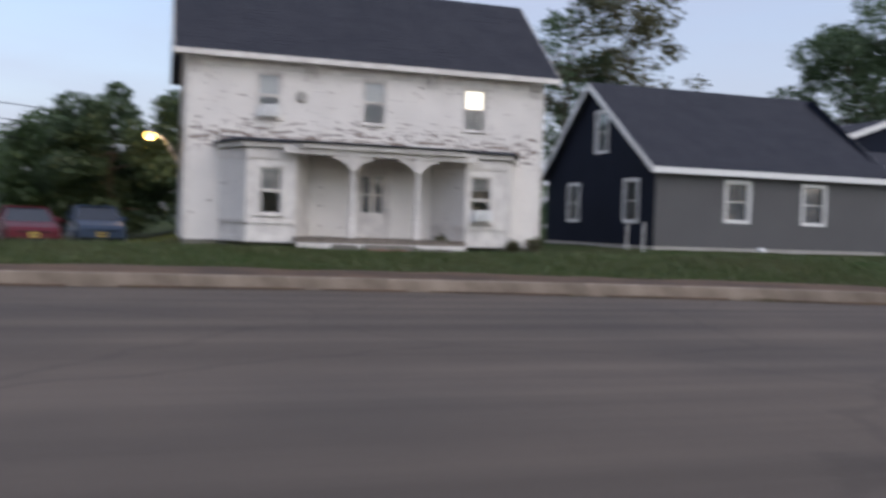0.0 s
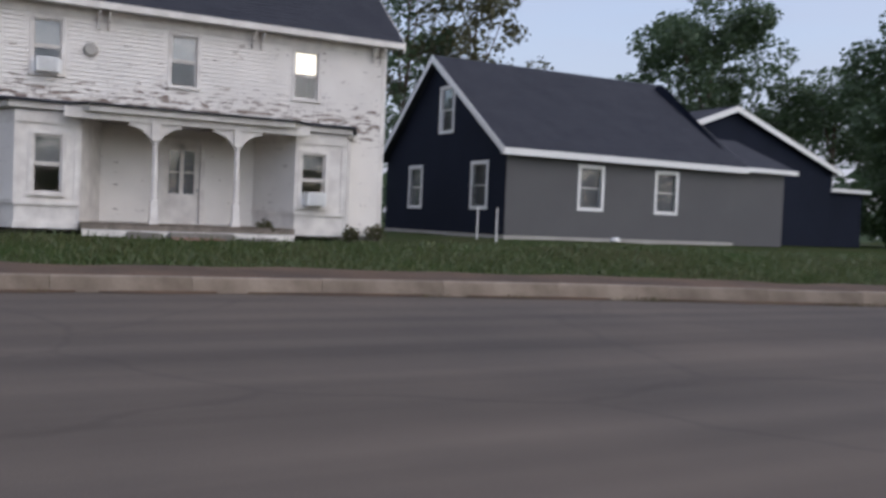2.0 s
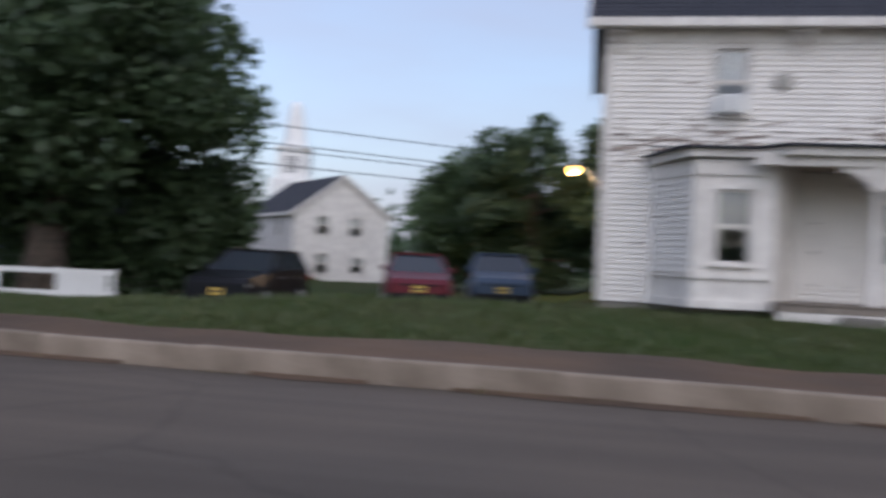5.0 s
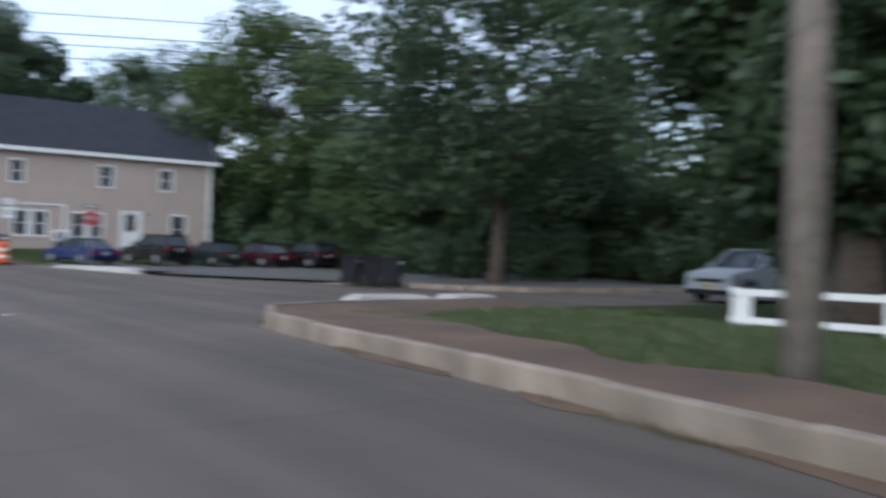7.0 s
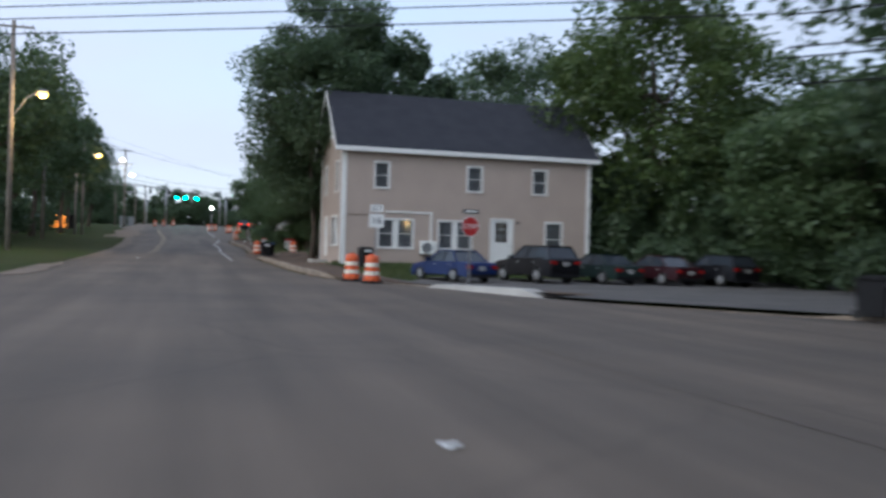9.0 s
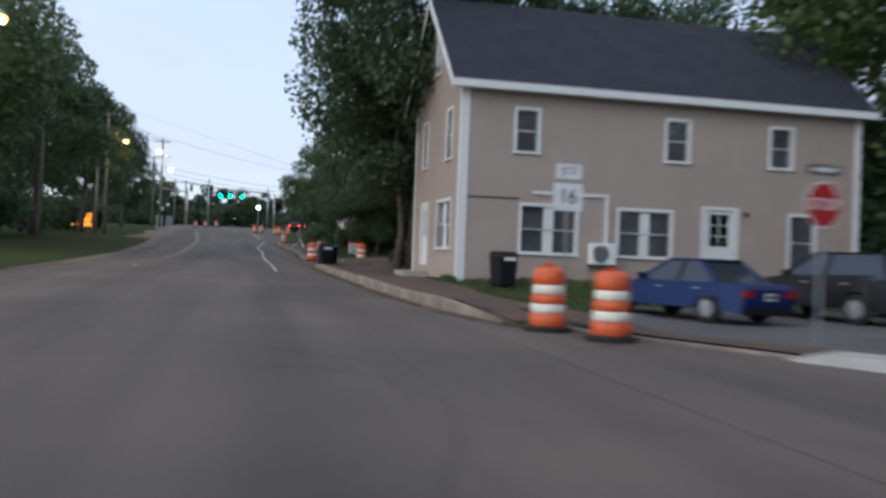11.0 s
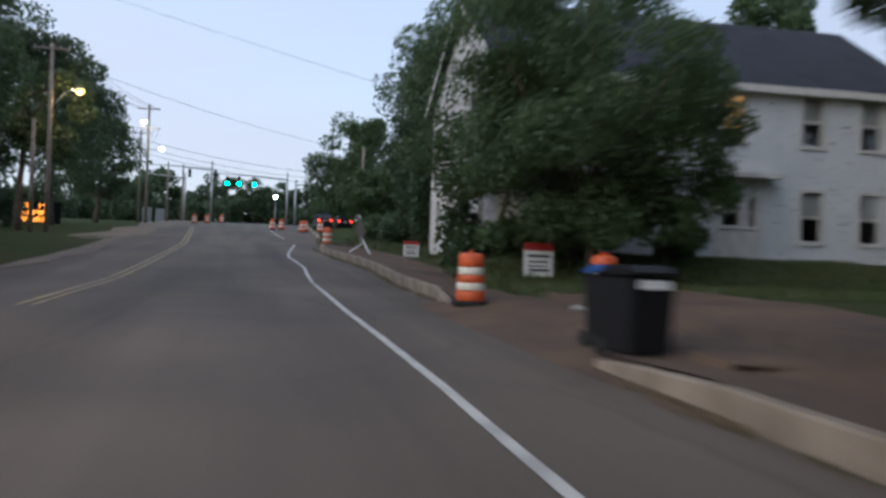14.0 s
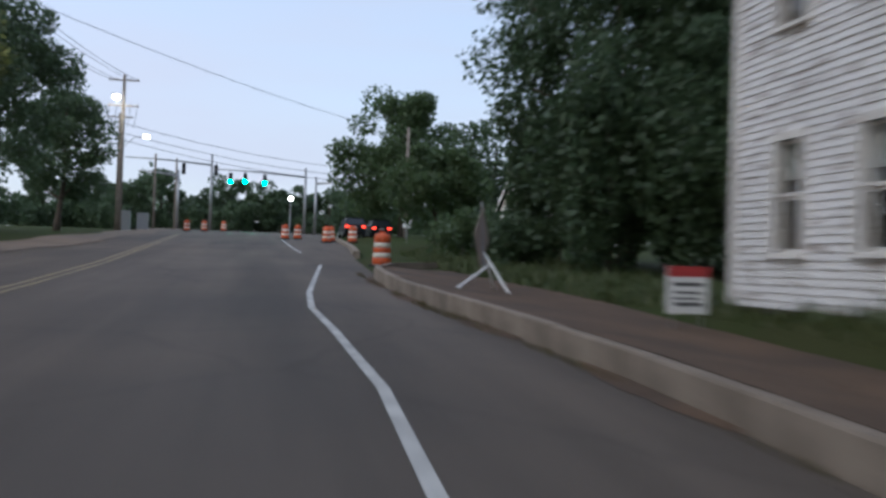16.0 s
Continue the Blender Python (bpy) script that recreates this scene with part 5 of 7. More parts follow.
tree(17.8, 13.6, 15.5, 7.0, "leaf_dark", 0.22, 12500, 16, 0.32, 0.34, 58, label="broad dark shade tree at the street corner", fill=0.7)
tree(26.5, 20, 11.5, 5.5, "leaf_dark", 0.08, 8000, 17, label=BROAD)
tree(25, 31, 10.5, 5.0, "leaf_mid", 0.06, 12000, 18, label=BROAD)
tree(33, 11, 8.5, 4.5, "leaf_dark", 0.1, 6000, 19, label=BROAD)
tree(38, 28, 9.5, 6.0, "leaf_dark", 0.1, 7000, 20, label=BROAD)
tree(41, 16, 9, 5.0, "leaf_mid", 0.15, 7000, 21, label=BROAD)
for i, (x, y, h, r) in enumerate(((19.5, 38.5, 2.6, 2.2), (22.5, 36.5, 2.4, 2.4), (24.0, 32, 2.8, 2.5), (21.5, 24.5, 2.6, 2.4), (20.5, 19.5, 2.4, 2.2), (22.5, 15.5, 2.8, 2.4), (24.0, 27.5, 3.0, 2.6), (26, 11.5, 2.6, 2.3))):
    bush(x, y, h, r, "leaf_dark", 1800, 40 + i, 0.22, "dense dark undergrowth below the trees")
# before the second white house
tree(5.4, 71.8, 9.6, 3.5, "leaf_mid", 0.08, 20000, 22, 0.14, 0.13, 40, 0.5, "leafy tree with long drooping sprays before a white house", fill=0.5)
tree(17.5, 61.0, 13, 4.2, "leaf_dark", 0.1, 11000, 24, 0.22, 0.3, 46, 0.4, "dark tree with hanging branches by a driveway")
tree(5.2, 73.2, 6.6, 2.5, "leaf_mid", 0.02, 13000, 33, 0.06, 0.13, 46, 0.5, "low bushy tree with hanging sprays before a white house", fill=0.25)
tree(8.0, 72.9, 6.2, 1.9, "leaf_mid", 0.02, 8500, 34, 0.05, 0.13, 36, 0.5, "low bushy tree with hanging sprays before a white house", fill=0.2)
tree(3.9, 75.2, 9.0, 3.0, "leaf_mid", 0.13, 12000, 23, 0.07, 0.135, 26, 0.5, "slender tree with loose sprays before a white house")
tree(23.2, 93, 15.5, 2.9, "leaf_mid", 0.3, 7000, 31, 0.2, 0.3, 30, label="round-topped tree behind a white house")
tree(20, 108, 18, 6, "leaf_mid", 0.3, 6000, 25, label=BROAD)
tree(8.8, 100.8, 13.5, 4.4, "leaf_dark", 0.05, 28000, 26, 0.25, 0.2, 80, 0.35, "tall dense dark tree close to a white house", fill=0.3)
tree(10.6, 95.5, 11, 3.2, "leaf_dark", 0.05, 16000, 27, 0.2, 0.2, 56, 0.35, "dense dark tree close to a white house", fill=0.3)
tree(5.9, 117.5, 5.2, 2.3, "leaf_mid", 0.12, 5000, 28, 0.1, 0.24, 30, label="young round tree on a grass verge", fill=0.3)
tree(9.4, 151, 14.2, 5.6, "leaf_mid", 0.1, 11000, 29, label="round full-crowned maple on the rise", z=4.0)
tree(14.5, 140, 10, 4.5, "leaf_dark", 0.1, 5000, 30, label=BROAD, z=3.4)
for i, (x, y, h, r) in enumerate(((4.4, 54.6, 0.9, 0.9), (3.6, 54.2, 1.0, 0.6), (5.6, 56.0, 1.2, 1.0), (7.4, 57.5, 3.8, 1.8), (6.0, 55.4, 2.0, 1.2), (9.8, 58.2, 3.4, 2.1), (4.3, 53.4, 0.8, 0.7), (4.7, 98.5, 1.6, 1.3), (4.6, 104.5, 1.8, 1.6), (6.3, 109, 2.0, 1.8), (6.2, 74.6, 1.4, 0.9), (9.0, 74.4, 0.7, 0.8), (5.2, 75.2, 1.6, 1.2), (3.0, 74.6, 1.6, 0.8), (3.6, 73.4, 1.3, 1.0), (3.2, 77.0, 2.6, 0.8))):
    bush(x, y, h, r, "leaf_dark" if i % 2 else "leaf_mid", 1300, 60 + i, 0.15, "overgrown bush at the edge of the footpath")
# across the road
for i, (x, y, h, r, lf) in enumerate(((-19.5, 69, 19.5, 6.8, "leaf_mid"), (-22, 80, 18, 6, "leaf_dark"), (-18.5, 91, 16.5, 5.2, "leaf_mid"), (-22, 104, 17, 6, "leaf_dark"), (-19.5, 122, 17, 5.0, "leaf_dark"), (-20.5, 139, 17, 5.2, "leaf_dark"), (-19.5, 158, 13, 4.5, "leaf_dark"), (-30, 60, 18, 7, "leaf_dark"), (-30, 120, 17, 7, "leaf_dark"))):
    tree(x, y, h, r, lf, 0.18, 8500, 80 + i, label="tall roadside tree with an uneven crown")
for i, (x, y) in enumerate(((-21, 64), (-23, 75), (-22, 86), (-24, 97), (-23, 112), (-24, 130), (-24, 148))):
    bush(x, y, 4.4, 4.6, "leaf_dark", 3200, 95 + i, 0.3, "dark undergrowth behind the roadside")
# wooded hill past the crossing
for i in range(13):
    tree(-34 + i * 5.4, 226 + 7 * math.sin(i * 1.9), 9.5 + 1.5 * math.sin(i * 2.7), 4.6, "leaf_dark", 0.04, 3600, 110 + i, 0.25, 0.5, 30, label="dark tree on the wooded hill past the crossing", z=5.6, fill=0.3)
for i in range(12):
    bush(-36 + i * 6, 219 + 2 * math.sin(i * 2.3), 5.2 + math.sin(i * 1.7), 4.4, "leaf_dark", 2600, 500 + i, 0.42, "dark undergrowth on the wooded hill", "thicket", z=5.4)
# behind the farmhouse, the dark house and the church
tree(33.5, -44.5, 18, 3.2, "leaf_dark", 0.12, 1900, 130, 0.2, 0.34, 40, label="thin half-bare tree behind the houses")
tree(31.6, -48.3, 19, 4.0, "leaf_dry", 0.22, 2300, 131, 0.2, 0.36, 44, label="tall thin-leaved tree behind the houses")
tree(35.5, -46.4, 16, 2.5, "leaf_dry", 0.1, 1600, 132, 0.14, 0.3, 26, label="thin half-bare tree behind the houses")
tree(28.5, -64.2, 17.5, 5.2, "leaf_dark", 0.15, 10000, 133, label=BROAD)
tree(25, -72, 12, 5.0, "leaf_dark", 0.1, 6000, 134, label=BROAD)
tree(14.0, -66.5, 13.5, 5.2, "leaf_dark", 0.25, 8000, 135, label="spreading dark tree beside the navy house", fill=0.7)
tree(12.5, -73, 9, 5, "leaf_dark", 0.05, 5000, 136, label=BROAD)
for i, (x, y, h, r) in enumerate(((29, -17.5, 7.8, 3.6), (31.5, -14.5, 6.6, 3.0), (27.5, -22.5, 8.0, 3.4), (34, -25, 9, 4), (31.5, -26, 8, 4), (38, -14, 7, 4))):
    tree(x, y, h, r, "leaf_mid" if i % 2 else "leaf_dark", 0.04, 6500, 140 + i, 0.14, 0.3, 40, label="bushy tree at the back of the parking area", fill=0.3)
tree(12.2, -4.8, 15.0, 5.1, "leaf_dark", 0.13, 30000, 150, 0.6, 0.34, 90, label="huge dark shade tree with a thick leaning trunk", lean=0.4)
for i, (x, y, h, r) in enumerate(((15.4, -8.2, 5.4, 2.2), (14.8, -6.2, 5.8, 2.8), (16.0, -2.5, 4.5, 2.6))):
    bush(x, y, h, r, "leaf_dark", 4200, 152 + 10 * i, 0.24, "dense dark shrub under the shade tree")
bush(24.5, -38.5, 1.8, 1.0, "leaf_mid", 900, 153, 0.14)
for i, (x, y, h, r) in enumerate(((5.1, -27.6, 0.55, 0.3), (5.2, -29.9, 0.45, 0.28), (6.6, -31.2, 0.5, 0.35))):
    bush(x, y, h, r, "leaf_dry", 220, 160 + i, 0.08, "small dry weed at the foot of a white wall", "weed")

for i, (x, y, h, r) in enumerate(((6.6, 96.5, 6.5, 2.6), (8.6, 93.0, 6.0, 2.6), (9.5, 99.5, 7.0, 3.2), (12, 94, 6, 3), (7.5, 103.5, 5.0, 2.4), (13, 100, 6, 3))):
    bush(x, y, h, r, "leaf_dark", 8500, 400 + i, 0.17, "dense dark thicket beside a white house", "thicket")
# dense growth behind the lot and the side street
for i, (x, y, h, r) in enumerate(((27, 37, 5, 3.5), (29, 30, 5.5, 3.8), (28, 24, 5, 3.6), (30, 17, 5.5, 3.8), (30, 12.5, 4.5, 3.0), (35, 20, 7, 4.5), (36, 33, 7, 4.5), (24, 41, 4.5, 3.0), (19.8, 44, 4, 2.2), (41, 14, 6, 4), (44, 6, 6, 4))):
    bush(x, y, h, r, "leaf_dark" if i % 3 else "leaf_mid", 4200, 300 + i, 0.3, "dense dark thicket behind the parking lot", "thicket")
for i, (x, y, h, r) in enumerate(((10.5, 54.5, 4.5, 2.4), (12.5, 52.0, 5.0, 2.8), (18.5, 58.0, 5.5, 3.4), (22.5, 63.0, 6.0, 3.6), (24.5, 74.0, 6.5, 3.6), (23.5, 84.0, 6.5, 3.6), (24.5, 43.0, 8.0, 3.8), (28.0, 39.5, 8.5, 4.2), (31.0, 35.0, 8.5, 4.2), (32.0, 29.5, 8.5, 4.2), (33.0, 24.0, 8.5, 4.2), (20.5, 45.5, 7.5, 2.8), (18.5, -70.5, 5.0, 3.6), (15.0, -76.0, 5.0, 3.6), (24.0, -66.0, 5.0, 3.4))):
    bush(x, y, h, r, "leaf_dark" if i % 2 else "leaf_mid", int(4200 * (h / 5.5) ** 2), 330 + i, 0.28, "dense dark thicket behind the houses", "thicket")
# woods all round, far off
rw = np.random.default_rng(77)
nw = 26000
ang = rw.uniform(0, 2 * np.pi, nw)
dist = rw.uniform(150, 215, nw)
wx, wy = dist * np.cos(ang), 70 + dist * np.sin(ang) * 1.25
top = 9 + 3.5 * np.sin(ang * 23) + 2.5 * np.sin(ang * 51 + 1) + rw.uniform(-2, 2, nw)
wz = rw.uniform(0, 1, nw) ** 0.7 * top
okay = ~((np.abs(wx + 3) < 15) & (wy > 100))
wood = leaf_mesh("far_woods", np.stack([wx, wy, wz + np.where(wy > 120, 5.0, 0.0)], 1)[okay], rw.uniform(1.2, 2.4, nw)[okay], rw, M["leaf_dark"], None)
tagged(wood, "distant belt of dark woods round the place", "woods", kind="stuff")


def grass_patch(n, spot, seed, h=(0.06, 0.17), label="uncut grass blades on the verge"):
    """Upright blades, three corners each, as one mesh."""
    rnd = np.random.default_rng(seed)
    verts, faces = [], []
    while len(faces) < n:
        x, y = spot(rnd)
        if in_road(x, y):
            continue
        z = land(x, y) - 0.02
        a, hh = rnd.uniform(0, 2 * np.pi), rnd.uniform(*h)
        w = 0.012 + 0.1 * hh
        dx, dy = w * math.cos(a), w * math.sin(a)
        lx, ly = rnd.normal() * 0.4 * hh, rnd.normal() * 0.4 * hh
        j = len(verts)
        verts += [(x - dx, y - dy, z), (x + dx, y + dy, z), (x + lx, y + ly, z + hh)]
        faces.append((j, j + 1, j + 2))
    ob = raw("grass_blades", verts, faces, M["leaf_grass"])
    tagged(ob, label, "grass", kind="stuff")


M["leaf_grass"] = leaf_mat("grass blades", (0.055, 0.09, 0.024), (0.115, 0.125, 0.05), 0.2)


def by_farm(r):
    y = r.uniform(-52, -4)
    return kerb_x(y) + 0.8 + 0.24 * math.sin(y * 0.9) + abs(r.normal()) * 2.8, y


def by_path(r):
    y = r.uniform(67, 112)
    return kerb_x(y) + 2.0 + abs(r.normal()) * 1.5, y


def by_tan(r):
    y = r.uniform(34.5, 44)
    return kerb_x(y) + 2.3 + r.uniform(0, 6 if y > 38 else 2.6) * (1 if y < 42.8 else 0.06), y


def by_corner(r):
    y = r.uniform(-12, -0.5)
    return kerb_x(y) + 1.7 + r.uniform(0, 1) ** 1.3 * 9, y


def by_white_house(r):
    x = r.uniform(2.9, 15)
    return x, r.uniform(69.8 if x < 6.5 else 66.5, 75.9)


grass_patch(30000, by_farm, 1)
grass_patch(16000, by_white_house, 4)
grass_patch(22000, by_path, 2, (0.08, 0.26))
grass_patch(5000, by_tan, 3)
grass_patch(26000, by_corner, 5, (0.05, 0.14))

# ---- cars ----


def car(m, paint, label, kind="sedan", rear_plate="plate_pale", front_plate="plate"):
    L, W, H = {"sedan": (4.6, 1.8, 1.42), "suv": (4.6, 1.86, 1.72), "hatch": (4.2, 1.76, 1.5)}[kind]
    C = thing("car", m, label, "car", "parked cars")
    hood = 0.78 if kind == "sedan" else (0.98 if kind == "suv" else 0.84)
    belt = hood + 0.12
    clear = 0.2 if kind != "suv" else 0.25
    wr = 0.32 if kind != "suv" else 0.36
    ax = (L * 0.305, -L * 0.29)
    tail = belt - 0.02 if kind == "sedan" else belt + 0.06
    # side outline of the body from nose to tail, with wheel arches
    out = [(L / 2, clear + 0.18), (L / 2, hood - 0.16), (L / 2 - 0.12, hood - 0.04), (L * 0.2, belt)]
    out += [(-L * 0.32, tail + 0.02), (-L / 2 + 0.06, tail), (-L / 2, tail - 0.1), (-L / 2 - 0.02, clear + 0.3), (-L / 2 + 0.06, clear + 0.05)]
    for a in (ax[1], ax[0]):
        out += [(a + (wr + 0.07) * math.cos(t), wr + (wr + 0.07) * math.sin(t)) for t in [math.pi - math.pi * k / 8 for k in range(9)] if wr + (wr + 0.07) * math.sin(t) >= clear - 0.01]
    out += [(L / 2 - 0.1, clear)]
    bm = bmesh.new()
    prism(bm, out, "y", -W / 2, W / 2)
    for v in bm.verts:
        if v.co.z > belt - 0.3:
            v.co.y *= 0.94
        v.co.y *= 1 - 0.1 * max(0, abs(v.co.x) - L * 0.36) / (L * 0.14)
    bmesh.ops.triangulate(bm, faces=[f for f in bm.faces if len(f.verts) > 4])
    part("body", bm, paint, C)
    # cabin
    fx, bx = L * 0.2, (-L * 0.34 if kind == "sedan" else -L * 0.47)
    tx, ty = L * 0.02, (-L * 0.2 if kind == "sedan" else -L * 0.4)
    wb, wt = W / 2 * 0.93, W / 2 * 0.7
    lo = [(fx, -wb, belt - 0.02), (fx, wb, belt - 0.02), (bx, wb, belt - 0.02), (bx, -wb, belt - 0.02)]
    hi = [(tx, -wt, H - 0.05), (tx, wt, H - 0.05), (ty, wt, H - 0.05), (ty, -wt, H - 0.05)]
    bm = bmesh.new()
    a = [bm.verts.new(p) for p in lo]
    b = [bm.verts.new(p) for p in hi]
    for i in range(4):
        bm.faces.new((a[i], a[(i + 1) % 4], b[(i + 1) % 4], b[i]))
    bm.faces.new(b)
    bm.faces.new(a[::-1])
    part("cabin_glass", bm, M["dark_glass"], C)
    bm = bmesh.new()
    prism(bm, [(tx + 0.06, -wt - 0.03), (tx + 0.06, wt + 0.03), (ty - 0.06, wt + 0.03), (ty - 0.06, -wt - 0.03)], "z", H - 0.06, H)
    part("roof", bm, paint, C, bevel=0.025)
    for i in range(4):
        bm = bmesh.new()
        tube(bm, [Vector(lo[i]) * 1.0, Vector(hi[i])], [0.045, 0.04], 6)
        part("pillar", bm, paint, C)
    for s in (-1, 1):
        mid_lo, mid_hi = Vector((-L * 0.08, s * wb * 1.003, belt - 0.02)), Vector((-L * 0.1, s * wt * 1.01, H - 0.05))
        bm = bmesh.new()
        tube(bm, [mid_lo, mid_hi], [0.04, 0.035], 6)
        part("pillar", bm, M["black"], C)
        bm = bmesh.new()
        box(bm, fx - 0.25, fx - 0.12, s * (wb + 0.02) - 0.02, s * (wb + 0.16) + 0.02, belt + 0.02, belt + 0.16)
        part("mirror", bm, paint, C, bevel=0.03)
        for nm, x, sy, z, mt, w, h in (("headlamp", L / 2 - 0.06, 0.62, hood - 0.2, "head_lens", 0.3, 0.13), ("tail_lamp", -L / 2 - 0.0, 0.66, tail - 0.2, "tail_red", 0.3, 0.16)):
            bm = bmesh.new()
            box(bm, x - 0.05, x + 0.05, s * sy - w / 2, s * sy + w / 2, z - h / 2, z + h / 2)
            part(nm, bm, M[mt], C, bevel=0.02)
        for d in (0.02, -0.24):
            bm = bmesh.new()
            box(bm, d * L, d * L + 0.16, s * (W / 2 * 0.985) - 0.012, s * (W / 2 * 0.985) + 0.012, belt - 0.16, belt - 0.12)
            part("door_handle", bm, M["steel"], C)
        for x in ax:
            wh = part("wheel", (lambda q: (tube(q, [(x, s * (W / 2 - 0.2), wr), (x, s * (W / 2 - 0.17), wr), (x, s * (W / 2 - 0.03), wr), (x, s * (W / 2), wr)], [wr * 0.93, wr, wr, wr * 0.9], 22), q)[1])(bmesh.new()), M["rubber"], C)
            bm = bmesh.new()
            tube(bm, [(x, s * (W / 2 - 0.01), wr), (x, s * (W / 2 + 0.008), wr)], [wr * 0.64, wr * 0.6], 18)
            for k in range(5):
                an = 2 * math.pi * k / 5
                tube(bm, [(x, s * (W / 2 + 0.012), wr), (x + wr * 0.58 * math.cos(an), s * (W / 2 + 0.014), wr + wr * 0.58 * math.sin(an))], [0.04, 0.03], 5)
            part("rim", bm, M["steel"], wh)
    for nm, x, mt, z in (("front_plate", L / 2 + 0.008, front_plate, clear + 0.28), ("rear_plate", -L / 2 - 0.03, rear_plate, tail - 0.26)):
        bm = bmesh.new()
        box(bm, x - 0.008, x + 0.008, -0.16, 0.16, z - 0.08, z + 0.08)
        p = part(nm, bm, M[mt], C)
        bm = bmesh.new()
        box(bm, x - 0.012, x + 0.012, -0.12, 0.12, z - 0.03, z + 0.03)
        part("lettering_bar", bm, M["ink"], p)
    bm = bmesh.new()
    box(bm, L / 2 - 0.03, L / 2 + 0.012, -0.5, 0.5, clear + 0.4, hood - 0.22)
    part("grille", bm, M["black"], C)
    for x, s in ((L / 2 - 0.06, 1), (-L / 2 + 0.04, -1)):
        bm = bmesh.new()
        box(bm, x - 0.06, x + 0.09 if s > 0 else x + 0.04, -W / 2 * 0.9, W / 2 * 0.9, clear + 0.02, clear + 0.17)
        part("bumper", bm, M["black"], C, bevel=0.02)
    return C


def paint_mat(name, c):
    m = node_mat(name, c, 0.4, scale=1.5, amount=0.2, fine=0.02)
    m.node_tree.nodes["Principled BSDF"].inputs["Coat Weight"].default_value = 0.12
    m.node_tree.nodes["Principled BSDF"].inputs["Specular IOR Level"].default_value = 0.3
    return m


P_BLUE = paint_mat("blue car paint", (0.005, 0.019, 0.095))
P_BLACK = paint_mat("black car paint", (0.006, 0.006, 0.008))
P_GREEN = paint_mat("dark green car paint", (0.012, 0.024, 0.022))
P_RED = paint_mat("dark red car paint", (0.028, 0.005, 0.008))
P_CRIMSON = paint_mat("red car paint", (0.12, 0.01, 0.02))
P_SLATE = paint_mat("slate blue car paint", (0.05, 0.075, 0.12))
P_SILVER = paint_mat("silver car paint", (0.3, 0.32, 0.33))
LOT_Z = 0.13
car(pose(7.2, 35.6, LOT_Z, 0, 0, 107), P_BLUE, "blue sedan parked nose to the tan house")
car(pose(11.4, 36.0, LOT_Z, 0, 0, 104), P_BLACK, "black sport utility car parked before a house", "suv")
car(pose(14.7, 36.0, LOT_Z, 0, 0, 102), P_GREEN, "dark green sedan parked in the lot")
car(pose(17.6, 35.6, LOT_Z, 0, 0, 102), P_RED, "dark red sedan parked in the lot")
car(pose(20.6, 35.2, LOT_Z, 0, 0, 100), P_BLACK, "black hatchback parked by the undergrowth", "hatch")
car(pose(10.6, -11.75, land(10.6, -11.75) - 0.02, 0, 0, 180), P_BLACK, "black hatchback parked on grass facing the road", "hatch", front_plate="plate")
car(pose(13.8, -15.3, land(13.8, -15.3) - 0.02, 0, 0, 194), P_CRIMSON, "red sedan parked on grass facing the road")
car(pose(15.2, -17.45, land(15.2, -17.45) - 0.02, 0, 0, 190), P_SLATE, "slate blue hatchback parked on grass facing the road", "hatch")
car(pose(19.4, 2.75, 0.01, 0, 0, 184), P_SILVER, "silver car parked at the side street", "suv")

# ---- traffic drums, bins, signs ----


def drum_mesh():
    D = thing("traffic_drum", pose(0, 0, 0), "orange traffic drum with white reflective bands", "traffic drum", "traffic drums")
    bm = bmesh.new()
    tube(bm, [(0, 0, 0), (0, 0, 0.06), (0, 0, 0.07)], [0.38, 0.38, 0.33], 20)
    part("rubber_base", bm, M["rubber"], D)
    zs = [(0.07, 0.27, "orange", 0.29), (0.275, 0.42, "sheeting", 0.277), (0.425, 0.57, "orange", 0.268), (0.575, 0.72, "sheeting", 0.258), (0.725, 0.95, "orange", 0.25)]
    for a, b, mt, r in zs:
        bm = bmesh.new()
        tube(bm, [(0, 0, a), (0, 0, a + 0.012), (0, 0, b - 0.012), (0, 0, b)], [r - 0.012, r, r - 0.006, r - 0.018], 24)
        smooth(part("band" if mt == "sheeting" else "shell", bm, M[mt], D))
    bm = bmesh.new()
    tube(bm, [(0, 0, 0.95), (0, 0, 0.985), (0, 0, 1.0)], [0.23, 0.2, 0.12], 20)
    part("lid", bm, M["orange"], D)
    bm = bmesh.new()
    box(bm, -0.09, 0.09, -0.02, 0.02, 1.0, 1.06)
    part("handle", bm, M["orange"], D, bevel=0.012)
    return D


drum0 = drum_mesh()
drum0.matrix_basis = pose(1.42, 29.5, rise(29.45) + 0.012)
for x, y, dz, rz in ((1.92, 28.2, 0.012, 20), (0.95, 66.9, 0.1, 50), (3.7, 66.9, 0.14, 10), (4.9, 58.1, 0.13, 30), (1.35, 101.6, 0.05, 0), (-0.5, 140, 0.02, 0), (0.5, 143, 0.02, 0), (2.0, 134, 0.02, 0), (3.4, 131, 0.14, 0), (2.6, 138, 0.02, 0), (-9.0, 163, 0.02, 0), (-7.6, 166, 0.02, 0), (-6.0, 172, 0.02, 0)):
    copy_thing(drum0, pose(x, y, rise(y) + dz, 0, 0, rz))


